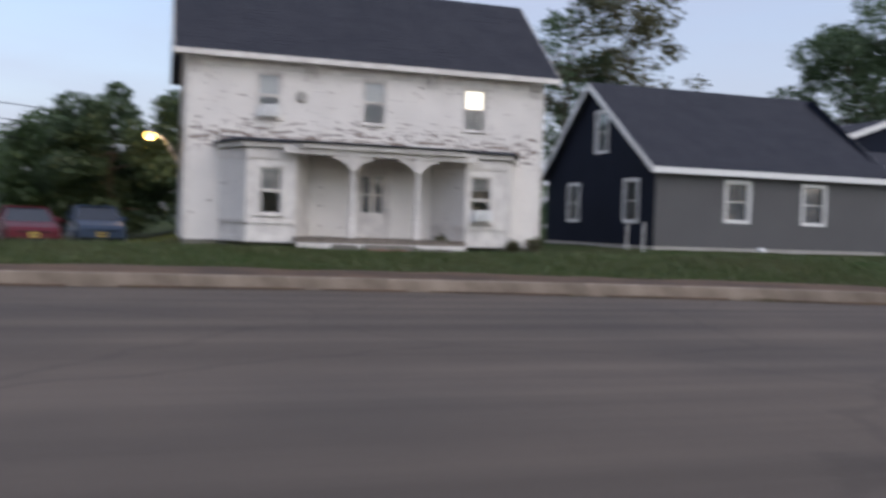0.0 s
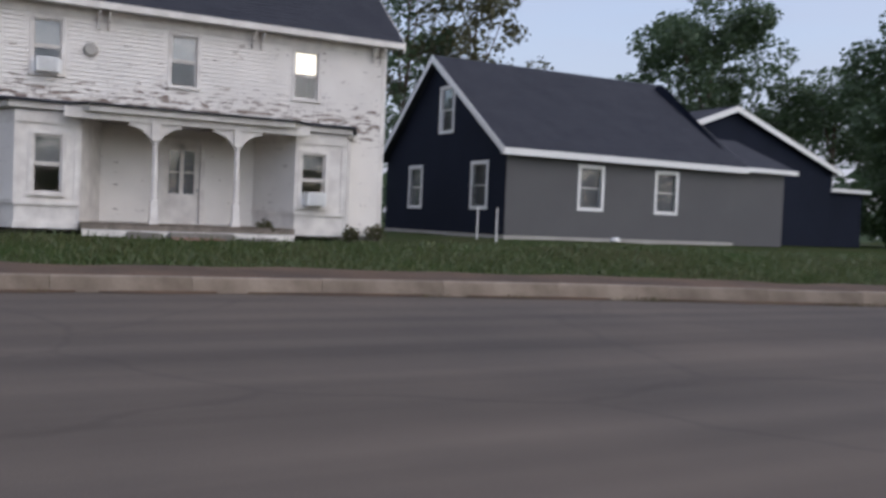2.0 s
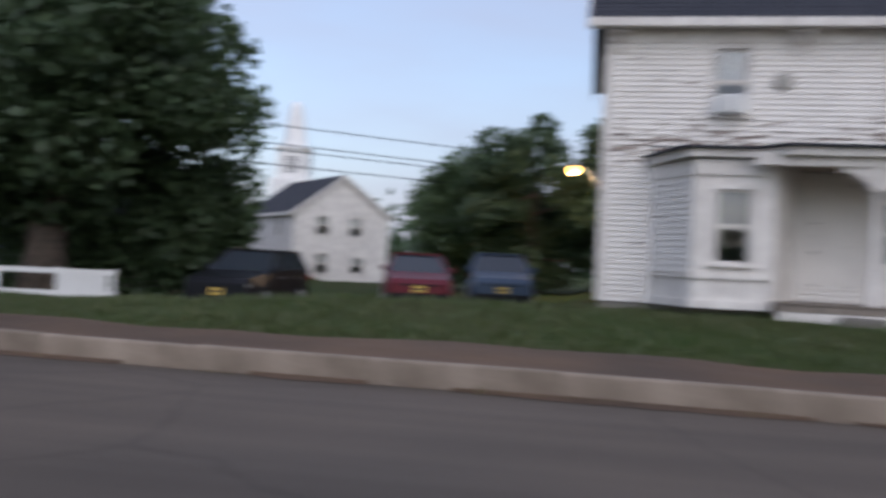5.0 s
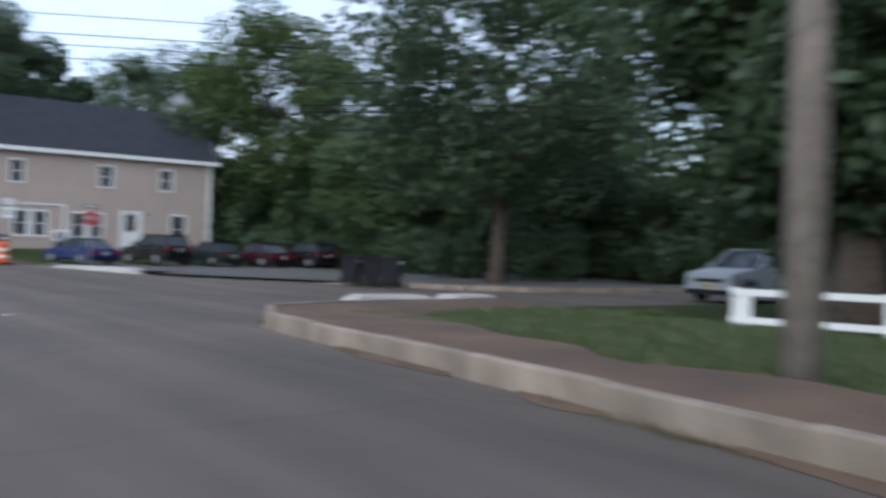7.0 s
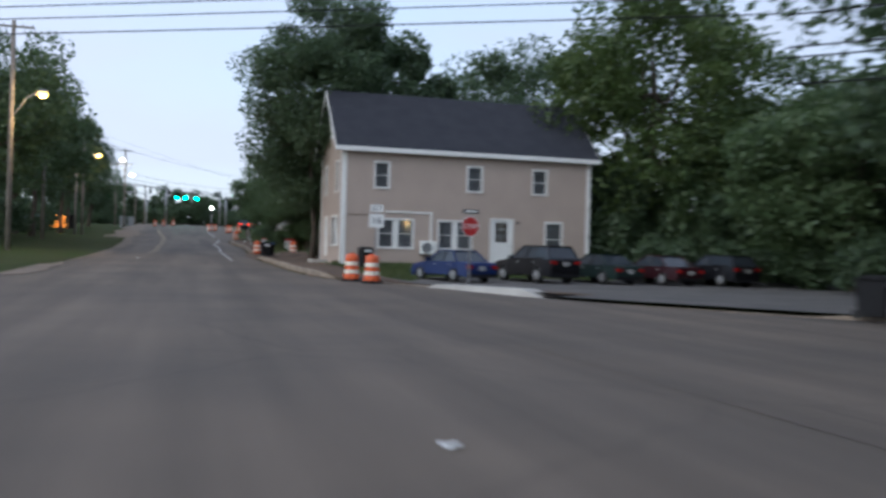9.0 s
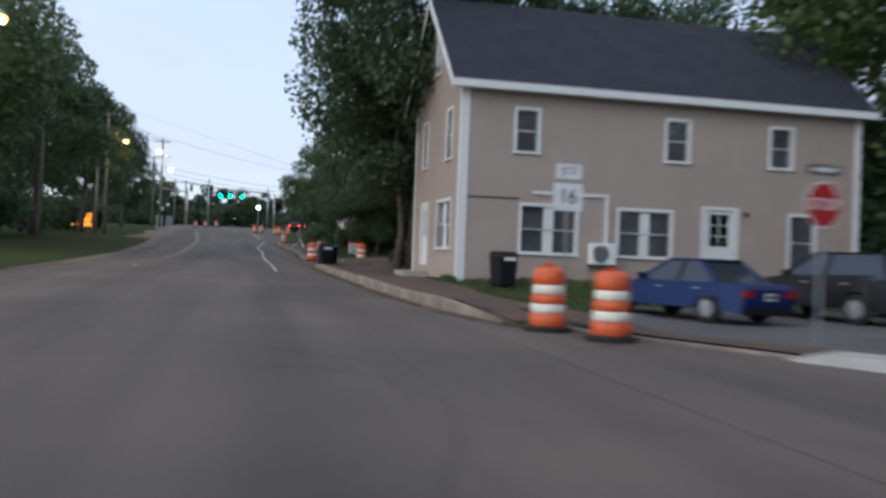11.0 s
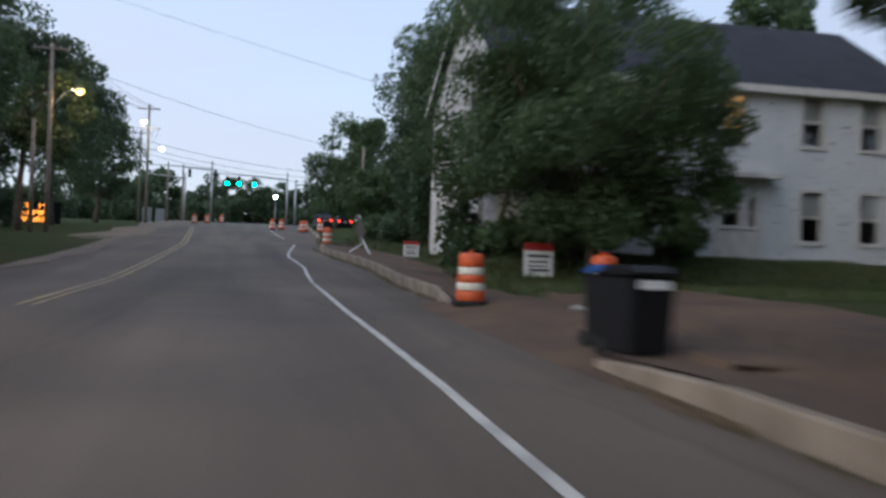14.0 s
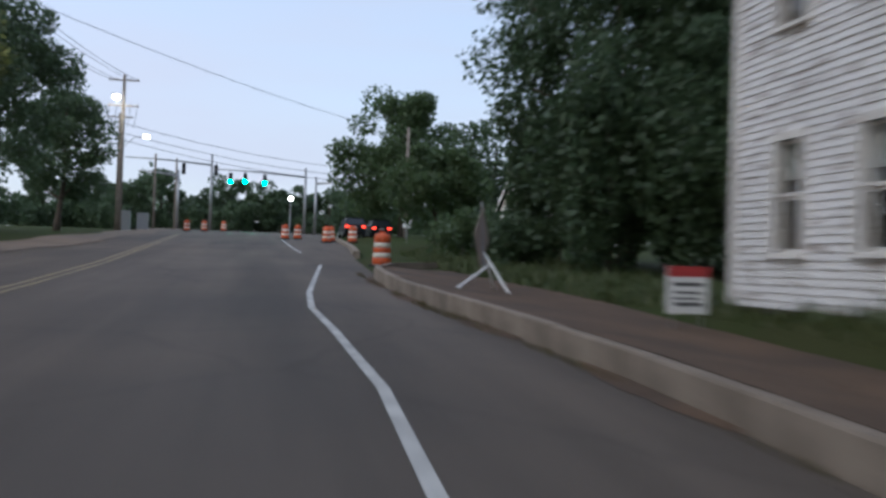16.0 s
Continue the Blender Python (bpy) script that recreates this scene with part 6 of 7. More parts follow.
def wheelie_bin(m, lid, label, tag=True):
    B = thing("trash_bin", m, label, "trash bin", "trash bins")
    bm = bmesh.new()
    v = box(bm, -0.26, 0.26, -0.3, 0.3, 0.06, 0.92)
    for q in v[4:]:
        q.co.x *= 1.15
        q.co.y *= 1.15
    part("body", bm, M["black"], B, bevel=0.03)
    bm = bmesh.new()
    box(bm, -0.33, 0.33, -0.38, 0.37, 0.93, 0.96)
    prism(bm, [(-0.36, 0.96), (0.35, 0.96), (0.2, 1.04), (-0.2, 1.04)], "x", -0.29, 0.29)
    part("lid", bm, lid, B, bevel=0.012)
    for s in (-1, 1):
        bm = bmesh.new()
        tube(bm, [(s * 0.2, 0.3, 0.11), (s * 0.28, 0.3, 0.11)], [0.11, 0.11], 16)
        part("wheel", bm, M["rubber"], B)
    bm = bmesh.new()
    tube(bm, [(-0.26, 0.38, 0.9), (0.26, 0.38, 0.9)], [0.018, 0.018], 8)
    part("handle", bm, M["black"], B)
    if tag:
        bm = bmesh.new()
        box(bm, -0.2, 0.2, -0.352, -0.342, 0.78, 0.88)
        part("sticker", bm, M["sign_white"], B, "pale sticker")
    return B


M["blue_lid"] = node_mat("blue plastic lid", (0.02, 0.09, 0.3), 0.5, scale=4, amount=0.3)
wheelie_bin(pose(0.93, 59.3, rise(59.3) + 0.1, 0, 0, 10), M["black"], "black wheeled trash bin at the kerb")
wheelie_bin(pose(1.2, 60.4, rise(60) + 0.08, 0, 0, 30), M["blue_lid"], "black wheeled bin with a blue lid", False)
wheelie_bin(pose(4.3, 41.4, land(4.3, 41.4), 0, 0, 15), M["black"], "black wheeled trash bin beside the tan house")
for x, y, rz in ((10.95, 13.75, 40), (11.35, 13.0, 55), (11.75, 12.3, 40)):
    wheelie_bin(pose(x, y, 0.08, 0, 0, rz), M["black"], "black wheeled trash bin at the side street", x < 12)


def words(text, size, m, material, parent, name="lettering"):
    cu = bpy.data.curves.new(name, "FONT")
    cu.body, cu.size, cu.align_x, cu.align_y, cu.extrude = text, size, "CENTER", "CENTER", 0.002
    tmp = new(name, cu)
    dg = bpy.context.evaluated_depsgraph_get()
    me = bpy.data.meshes.new_from_object(tmp.evaluated_get(dg))
    bpy.data.objects.remove(tmp)
    me.materials.clear()
    me.materials.append(material)
    ob = new(name, me)
    ob.parent = parent
    ob.matrix_basis = m
    return ob


def plate_box(bm, w, h, t=0.006, r=0.03):
    pts = []
    for cx, cz, a0 in ((w / 2 - r, h / 2 - r, 0), (-w / 2 + r, h / 2 - r, 90), (-w / 2 + r, -h / 2 + r, 180), (w / 2 - r, -h / 2 + r, 270)):
        pts += [(cx + r * math.cos(radians(a0 + k * 30)), cz + r * math.sin(radians(a0 + k * 30))) for k in range(4)]
    prism(bm, pts, "y", -t, t)


# route marker on one post
R16 = thing("road_sign", pose(3.1, 33.2, 0.1, 0, 0, 8), "white route sign with black numerals on a steel post", "road sign")
bm = bmesh.new()
box(bm, -0.03, 0.03, 0.012, 0.05, 0, 3.3)
part("post", bm, M["steel"], R16)
bm = bmesh.new()
plate_box(bm, 0.66, 0.56)
rp = part("sign_plate", bm, M["sign_white"], R16, at=pose(0, 0, 2.56))
words("16", 0.42, pose(0, -0.009, 0, 90, 0, 0), M["ink"], rp)
bm = bmesh.new()
plate_box(bm, 0.58, 0.3)
jp = part("sign_plate", bm, M["sign_white"], R16, at=pose(0, 0, 3.08))
words("JCT", 0.22, pose(0, -0.009, 0, 90, 0, 0), M["ink"], jp)
# stop sign with a street name blade
ST = thing("stop_sign", pose(5.8, 28.8, 0.1, 0, 0, 12), "red octagonal stop sign on a steel post", "stop sign")
bm = bmesh.new()
box(bm, -0.03, 0.03, 0.012, 0.05, 0, 2.95)
part("post", bm, M["steel"], ST)
bm = bmesh.new()
prism(bm, [(0.4 * math.cos(radians(22.5 + 45 * k)), 0.4 * math.sin(radians(22.5 + 45 * k))) for k in range(8)], "y", -0.004, 0.004)
part("border", bm, M["sign_white"], ST, at=pose(0, 0, 2.32))
bm = bmesh.new()
prism(bm, [(0.375 * math.cos(radians(22.5 + 45 * k)), 0.375 * math.sin(radians(22.5 + 45 * k))) for k in range(8)], "y", -0.009, -0.005)
sp = part("sign_plate", bm, M["red_paint"], ST, at=pose(0, 0, 2.32))
words("STOP", 0.27, pose(0, -0.012, 0, 90, 0, 0), M["sign_white"], sp)
bm = bmesh.new()
box(bm, -0.35, 0.35, -0.008, 0.008, 2.8, 2.97)
nb = part("name_blade", bm, M["d_front"], ST)
bm = bmesh.new()
box(bm, -0.25, 0.25, -0.012, -0.009, 2.86, 2.92)
part("lettering_bar", bm, M["sign_white"], nb)


def yard_sign(x, y, z, w, h, rz):
    S = thing("yard_sign", pose(x, y, z, 0, 0, rz), "white yard sign with a red header on wire legs", "yard sign", "yard signs")
    bm = bmesh.new()
    box(bm, -w / 2, w / 2, -0.008, 0.008, 0.12, 0.12 + h)
    b = part("board", bm, M["sign_white"], S)
    bm = bmesh.new()
    box(bm, -w / 2, w / 2, -0.013, -0.009, 0.12 + h * 0.78, 0.12 + h)
    part("header", bm, M["red_paint"], b)
    for k, (a, c) in enumerate(((0.58, 0.66), (0.42, 0.47), (0.3, 0.34), (0.16, 0.24))):
        bm = bmesh.new()
        box(bm, -w * (0.36 - 0.04 * (k % 2)), w * (0.36 - 0.05 * (k % 3)), -0.012, -0.009, 0.12 + h * a, 0.12 + h * c)
        part("lettering_bar", bm, M["d_front"], b)
    for s in (-1, 1):
        bm = bmesh.new()
        tube(bm, [(s * w * 0.36, 0.012, -0.25), (s * w * 0.36, 0.012, 0.5)], [0.006, 0.006], 6)
        part("leg", bm, M["steel"], S)


yard_sign(4.0, 71.9, 1.28, 0.82, 0.86, 5)
yard_sign(3.22, 85.5, 1.66, 0.66, 0.62, 12)

# folded temporary sign on a tripod
M["canvas"] = node_mat("faded sign back", (0.34, 0.27, 0.22), 0.8, scale=3, amount=0.5)
FS = thing("sign_stand", pose(1.95, 91.6, rise(91.6) + 0.14, 0, 0, -10), "temporary road sign on a folding stand, turned edge on", "sign stand")
for pts in (((-0.55, -0.5, 0.0), (0.2, 0.1, 0.55)), ((0.5, -0.5, 0.0), (0.05, 0.1, 0.75)), ((0.35, 0.7, 0.0), (0.05, 0.1, 0.75))):
    bm = bmesh.new()
    tube(bm, pts, [0.03, 0.03], 6)
    part("leg", bm, M["white"], FS)
bm = bmesh.new()
tube(bm, [(0.05, 0.1, 0.5), (-0.02, 0.1, 1.75)], [0.022, 0.022], 6)
part("mast", bm, M["steel"], FS)
bm = bmesh.new()
prism(bm, [(0, -0.6), (0.6, 0), (0, 0.6), (-0.6, 0)], "y", -0.006, 0.006)
part("sign_plate", bm, M["canvas"], FS, "faded beige back of a folded sign", at=pose(0.0, 0.06, 1.05, 0, 4, 72))

# message board on a trailer
VM = thing("message_board", pose(-22.1, 139, land(-22.1, 139), 0, 0, 9), "large trailer-mounted message board with amber lamps", "message board")
bm = bmesh.new()
box(bm, -2.3, 2.3, -0.12, 0.12, 0.1, 2.05)
for v in bm.verts:
    v.co.z += 0.05
vb = part("cabinet", bm, M["black"], VM, bevel=0.03)
for ax_ in (-2.32, 2.32):
    bm = bmesh.new()
    box(bm, ax_ - 0.05, ax_ + 0.05, -0.16, 0.14, 0.12, 2.13)
    part("frame_edge", bm, M["black"], vb)
for text, z in (("EXIT 193", 1.72), ("RAMP", 1.1), ("WORK", 0.48)):
    words(text, 0.66, pose(0, -0.125, z, 90, 0, 0) @ Matrix.Diagonal((1.28, 1.0, 1.0, 1.0)), M["amber_led"], vb)
bm = bmesh.new()
box(bm, -0.08, 0.08, 0.13, 0.29, 0.3, 1.5)
part("mast", bm, M["steel"], VM)
bm = bmesh.new()
box(bm, -1.6, 1.6, 0.3, 1.5, 0.35, 0.5)
part("chassis", bm, M["orange"], VM, bevel=0.03)
for sx_ in (-1, 1):
    bm = bmesh.new()
    tube(bm, [(sx_ * 1.62, 0.9, 0.32), (sx_ * 1.82, 0.9, 0.32)], [0.32, 0.32], 18)
    part("wheel", bm, M["rubber"], VM)

# ---- poles, lamps and wires ----


def utility_pole(x, y, top, r=0.15, arms=(0.5,), lamp=None, warm=True, z=None, tilt=0.0, power=0.0, label="weathered wooden utility pole with a crossarm"):
    z0 = land(x, y) if z is None else z
    U = thing("utility_pole", pose(x, y, z0), label, "utility pole", "utility poles")
    h = top - z0
    bm = bmesh.new()
    tube(bm, [(0, 0, -0.3), (tilt * 0.5, 0, h * 0.5), (tilt, 0, h)], [r, r * 0.88, r * 0.72], 12)
    smooth(part("pole", bm, M["wood_pole"], U))
    for d in arms:
        bm = bmesh.new()
        box(bm, -1.2 + tilt, 1.2 + tilt, -0.06 - r * 0.75, -r * 0.75, h - d - 0.06, h - d + 0.06)
        arm = part("crossarm", bm, M["wood_pole"], U)
        for k in (-1.1, -0.55, 0.55, 1.1):
            bm = bmesh.new()
            tube(bm, [(k + tilt, -0.03 - r * 0.75, h - d + 0.06), (k + tilt, -0.03 - r * 0.75, h - d + 0.2)], [0.035, 0.05], 8)
            part("insulator", bm, M["steel"], arm)
    if lamp:
        lx, ly, lz = lamp[0] - x, lamp[1] - y, lamp[2] - z0
        bm = bmesh.new()
        tube(bm, [(tilt * 0.8, 0, lz - 1.6), (lx * 0.5, ly * 0.5, lz - 0.35), (lx, ly, lz + 0.05)], [0.035, 0.03, 0.03], 8)
        ar = part("lamp_arm", bm, M["steel"], U)
        bm = bmesh.new()
        bmesh.ops.create_uvsphere(bm, u_segments=14, v_segments=8, radius=0.24, matrix=Matrix.Translation((lx, ly, lz)) @ Matrix.Diagonal((1.3, 0.8, 0.5, 1)))
        part("lamp_head", bm, M["steel"], ar)
        bm = bmesh.new()
        bmesh.ops.create_uvsphere(bm, u_segments=14, v_segments=8, radius=0.24, matrix=Matrix.Translation((lx, ly, lz - 0.16)) @ Matrix.Diagonal((1.2, 0.9, 0.8, 1)))
        part("lamp_globe", bm, M["lamp_warm" if warm else "lamp_cool"], ar)
        if power:
            lt = new("street_light", bpy.data.lights.new("street_light", "POINT"))
            lt.data.energy, lt.data.color, lt.data.shadow_soft_size = power, (1.0, 0.62, 0.28) if warm else (1.0, 0.9, 0.75), 0.2
            lt.matrix_world = pose(lamp[0], lamp[1], lamp[2] - 0.45)
    return U


utility_pole(-14.9, 57, 15.0, 0.17, (0.4,), (-13.0, 56, 10.6), True, power=700, label="wooden utility pole with a lit sodium street lamp")
utility_pole(-16.4, 116, 15.5, 0.17, (0.4,), (-14.7, 117, 12.65), True, power=500, label="wooden utility pole with a lit sodium street lamp")
utility_pole(-17.0, 114, 10.0, 0.16, ())
utility_pole(-13.6, 152.7, 17.2, 0.17, (0.5, 2.6), (-14.0, 151.5, 15.3), False, power=120, label="tall utility pole with a bright white lamp")
utility_pole(-15.8, 166, 16.0, 0.16, (0.4,), (-13.2, 165, 13.9), False, label="utility pole with a white street lamp")
utility_pole(-16.6, 84, 13.5, 0.16, (0.4,))
utility_pole(-12.6, 168, 12.5, 0.14, ())
utility_pole(-11.3, 176, 13, 0.14, ())
utility_pole(8.5, 142.3, 12.7, 0.17, (), label="bare wooden pole beside the road")
utility_pole(1.2, -10.4, 10.5, 0.19, (0.5,), label="thick wooden utility pole at the verge")
utility_pole(22.5, -20.6, 7.4, 0.12, (), (22.35, -19.2, 5.2), True, power=250, label="pole with a lit yellow lamp behind the house")


def wire(name, pts, r=0.018, sag=0.0, label="dark overhead utility wire"):
    a, b = Vector(pts[0]), Vector(pts[1])
    n = 14
    line = [a.lerp(b, k / n) - Vector((0, 0, sag * 4 * (k / n) * (1 - k / n))) for k in range(n + 1)]
    bm = bmesh.new()
    tube(bm, line, [r] * (n + 1), 5)
    ob = part(name, bm, M["black"])
    tagged(ob, label, "wire", "overhead wires")


for z, r in ((10.75, 0.02), (9.95, 0.024), (9.5, 0.022), (8.95, 0.024)):
    wire("overhead_wire", [(-34, 44.6, z + 0.25), (46, 2.2, z + 0.35)], r, 0.3)
wire("overhead_wire", [(-16.6, 84, 12.9), (4.3, 76.5, 6.0)], 0.006, 0.12, "thin service wire from a pole to a white house")
wire("overhead_wire", [(-16.4, 116, 14.6), (8.5, 142.3, 12.1)], 0.016, 0.6)
for p, q in (((-14.9, 57, 14.6), (-16.6, 84, 13.1)), ((-16.6, 84, 13.1), (-16.4, 116, 15.1)), ((-16.4, 116, 15.1), (-13.6, 152.7, 16.6)), ((-13.6, 152.7, 14.5), (-15.8, 166, 14.5))):
    for dx in (-1.1, -0.55, 0.55, 1.1):
        wire("overhead_wire", [(p[0] + dx, p[1], p[2] + 0.15), (q[0] + dx, q[1], q[2] + 0.15)], 0.02, 0.5)
for z in (13.2, 12.4, 11.8):
    wire("overhead_wire", [(-13.6, 152.7, z), (6.9, 139.4 + 30, z - 1)], 0.025, 0.5)
for z in (7.15, 6.35, 6.1, 5.45):
    wire("overhead_wire", [(9.3, 15.0, z + 0.25), (49.6, -37.6, z - 0.35)], 0.024, 0.2)

# ---- traffic signals at the crossing ----


def signal_head(m, lit, label):
    S = thing("traffic_signal", m, label, "traffic signal", "traffic signals")
    bm = bmesh.new()
    box(bm, -0.19, 0.19, -0.14, 0.14, -0.55, 0.55)
    hd = part("housing", bm, M["black"], S, bevel=0.02)
    for k, z in enumerate((0.36, 0.0, -0.36)):
        bm = bmesh.new()
        tube(bm, [(0, -0.142, z), (0, -0.16, z)], [0.15, 0.14], 16)
        part("lens", bm, M["green_light"] if lit and k == 2 else M["ink"], hd)
        bm = bmesh.new()
        n = 10
        for j in range(n):
            a0, a1 = radians(-20 + 220 * j / n), radians(-20 + 220 * (j + 1) / n)
            v = [bm.verts.new((0.165 * math.cos(a), yy, z + 0.165 * math.sin(a))) for a, yy in ((a0, -0.14), (a1, -0.14), (a1, -0.36), (a0, -0.36))]
            bm.faces.new(v)
        part("visor", bm, M["black"], hd)
    bm = bmesh.new()
    tube(bm, [(0, 0.02, 0.55), (0, 0.02, 0.85)], [0.03, 0.03], 6)
    part("hanger", bm, M["steel"], S)


for x, y, z, lit in ((-5.45, 171.6, 10.75, True), (-3.95, 171.6, 10.8, True), (-1.96, 171.6, 10.75, True), (-10.2, 171.8, 11.5, False), (-6.95, 171.8, 11.5, False)):
    signal_head(pose(x, y, z, 0, 0, 0), lit, "hanging traffic signal showing green" if lit else "hanging traffic signal seen from behind")


def mast_arm(x, y, top, end, arm_z, label):
    z0 = rise(y)
    A = thing("signal_pole", pose(x, y, z0), label, "signal pole", "signal poles")
    bm = bmesh.new()
    tube(bm, [(0, 0, -0.3), (0, 0, top - z0)], [0.17, 0.12], 12)
    smooth(part("pole", bm, M["steel"], A))
    bm = bmesh.new()
    tube(bm, [(0, -0.1, arm_z - z0 - 0.3), ((end - x) * 0.5, -0.1, arm_z - z0), (end - x, -0.1, arm_z - z0 + 0.1)], [0.11, 0.09, 0.06], 10)
    smooth(part("mast_arm", bm, M["steel"], A))


mast_arm(2.3, 171.8, 12.2, -7.2, 11.55, "steel signal pole with a long mast arm")
mast_arm(-10.9, 174.0, 11.6, -15.0, 11.2, "steel signal pole with a mast arm")
mast_arm(-7.4, 171.95, 13.2, -16, 12.35, "tall steel signal pole with a mast arm")
mast_arm(3.2, 168, 11.0, 9, 10.6, "steel signal pole with a mast arm")
for x, y, h in ((-14.2, 160, 2.0), (-13.0, 163, 1.8)):
    bm = bmesh.new()
    box(bm, -0.5, 0.5, -0.35, 0.35, 0, h)
    ob = part("signal_cabinet", bm, M["steel"], bevel=0.03)
    ob.matrix_basis = pose(x, y, land(x, y))
    tagged(ob, "grey steel signal control cabinet", "cabinet")
lp = thing("street_lamp", pose(0.6, 165, rise(165)), "steel street lamp lit white at the crossing", "street lamp")
bm = bmesh.new()
tube(bm, [(0, 0, -0.2), (0, 0, 3.4)], [0.08, 0.06], 10)
part("post", bm, M["steel"], lp)
bm = bmesh.new()
bmesh.ops.create_uvsphere(bm, u_segments=12, v_segments=8, radius=0.2, matrix=Matrix.Translation((0, 0, 3.55)))
part("lamp_globe", bm, M["lamp_cool"], lp)
for x, y in ((5.2, 150), (7.6, 152)):
    bl = car(pose(x, y, rise(150) + 0.05, 0, 0, 92), P_BLACK, "dark car waiting at the crossing with tail lamps lit", "suv")
    for ch in bl.children:
        if ch.name.startswith("tail_lamp"):
            ch.data.materials[0] = M["red_light"]

# ---- church, gabled house, fence by the shade tree ----


def far_house(m, ln, dp, eave, peak, label, wins_front, wins_right, siding):
    H = thing("house", m, label, "house")
    T = M["w_trim"]
    wall(H, "front", ln, dp, ln, -1.5, eave, wins_front, siding, course=0.2)
    wall(H, "right", ln, dp, dp, -1.5, eave, wins_right, siding, course=0.2, gable=(peak - eave - 0.05, dp / 2))
    wall(H, "left", ln, dp, dp, -1.5, eave, [], siding, course=0.3, gable=(peak - eave - 0.05, dp / 2))
    wall(H, "back", ln, dp, ln, -1.5, eave, [], siding, course=0.3)
    gable_roof(H, ln, dp, eave, dp / 2, peak, 0.25, 0.3, trim=T, rows=18, seed=23)
    for h in wins_front:
        window(H, "front", ln, dp, h, T, 0.1, blind=0.5)
    for h in wins_right:
        window(H, "right", ln, dp, h, T, 0.1, blind=0.5)
    plain(H, "floor_slab", M["room"], "front", ln, dp, [(0.2, ln - 0.2, 0.19, dp - 0.19, eave - 0.2, eave - 0.1)])


far_house(pose(56.0, 7.3, 0.4, 0, 0, 220), 10.5, 7.2, 4.3, 6.9, "pale two-storey gabled house behind parked cars", [(7.2, 8.0, 2.5, 3.8)], [(1.7, 2.6, 2.6, 3.9), (4.2, 5.1, 2.6, 3.9), (1.7, 2.6, -0.1, 1.3), (4.4, 5.3, 0.0, 1.1)], M["w_trim"])
CH = thing("church", pose(79.3, 12.0, 0.5, 0, 0, 10), "white wooden church with a tall tapered steeple", "church")
bm = bmesh.new()
box(bm, -2.0, 2.0, -2.0, 2.0, 0, 8.9)
part("tower", bm, M["church"], CH)
bm = bmesh.new()
box(bm, -1.55, 1.55, -1.55, 1.55, 8.9, 12.0)
bf = part("belfry", bm, M["church"], CH, bevel=0.04)
bm = bmesh.new()
box(bm, -1.75, 1.75, -1.75, 1.75, 12.0, 12.25)
box(bm, -1.75, 1.75, -1.75, 1.75, 8.75, 8.95)
part("cornice", bm, M["church"], bf)
for dx, dy in ((-1.56, 0), (0, -1.56)):
    for k in range(6):
        bm = bmesh.new()
        z = 9.6 + k * 0.3
        box(bm, *(((dx - 0.03, dx + 0.02, -0.6, 0.6) if dx else (-0.6, 0.6, dy - 0.03, dy + 0.02))), z, z + 0.12)
        part("louvre", bm, M["d_front"], bf)
bm = bmesh.new()
prof = [(12.25, 1.3), (14.0, 1.05), (16.5, 0.62), (17.1, 0.34), (17.15, 0.02)]
tube(bm, [(0, 0, z) for z, r in prof], [r for z, r in prof], 8)
part("spire", bm, M["church"], CH)
bm = bmesh.new()
box(bm, 2.0, 16, -4.5, 4.5, 0, 5.5)
part("nave", bm, M["church"], CH)
bm = bmesh.new()
prism(bm, [(-4.8, 5.4), (0, 8.6), (4.8, 5.4)], "x", 1.9, 16.3)
part("roof", bm, M["roof_dark"], CH)
far_house(pose(40, 19, 0.2, 0, 0, 200), 9, 7, 5, 7.4, "pale house half hidden by trees", [], [(1.4, 2.2, 2.7, 4.0), (4.2, 5.0, 2.7, 4.0)], M["w_trim"])

far_house(pose(14.2, 130, 3.3), 7.0, 6.0, 3.3, 5.2, "small white house half hidden by roadside trees", [(1.0, 1.8, 1.0, 2.3), (4.6, 5.4, 1.0, 2.3)], [], M["w_trim"])
PS = thing("road_sign", pose(6.3, 128, rise(128) + 0.1, 0, 0, -8), "small white square sign on a thin steel post", "road sign")
bm = bmesh.new()
box(bm, -0.025, 0.025, 0.008, 0.05, -0.2, 1.75)
part("post", bm, M["steel"], PS)
bm = bmesh.new()
plate_box(bm, 0.5, 0.6)
pp = part("sign_plate", bm, M["sign_white"], PS, at=pose(0, 0, 1.4))
bm = bmesh.new()
box(bm, -0.16, 0.16, -0.012, -0.007, -0.05, 0.05)
part("lettering_bar", bm, M["ink"], pp)

FN = thing("fence", pose(9.6, -2.6, land(9.6, -2.6), 0, 0, -75), "low white board fence under the shade tree", "fence")
for a, b in ((1.0, 1.4), (2.1, 2.4), (3.9, 5.3)):
    for i in range(max(2, int((b - a) / 0.16))):
        bm = bmesh.new()
        u = a + i * 0.16
        box(bm, u, u + 0.15, -0.012, 0.012, 0.05, 0.86)
        part("board", bm, M["white"], FN)
for u in (0.95, 2.2, 3.9, 5.3):
    bm = bmesh.new()
    box(bm, u - 0.05, u + 0.05, 0.02, 0.12, -0.2, 0.95)
    part("post", bm, M["white"], FN)
for z in (0.78, 0.2):
    bm = bmesh.new()
    box(bm, 0.88, 5.4, -0.03, -0.014, z, z + 0.14)
    part("rail", bm, M["white"], FN)
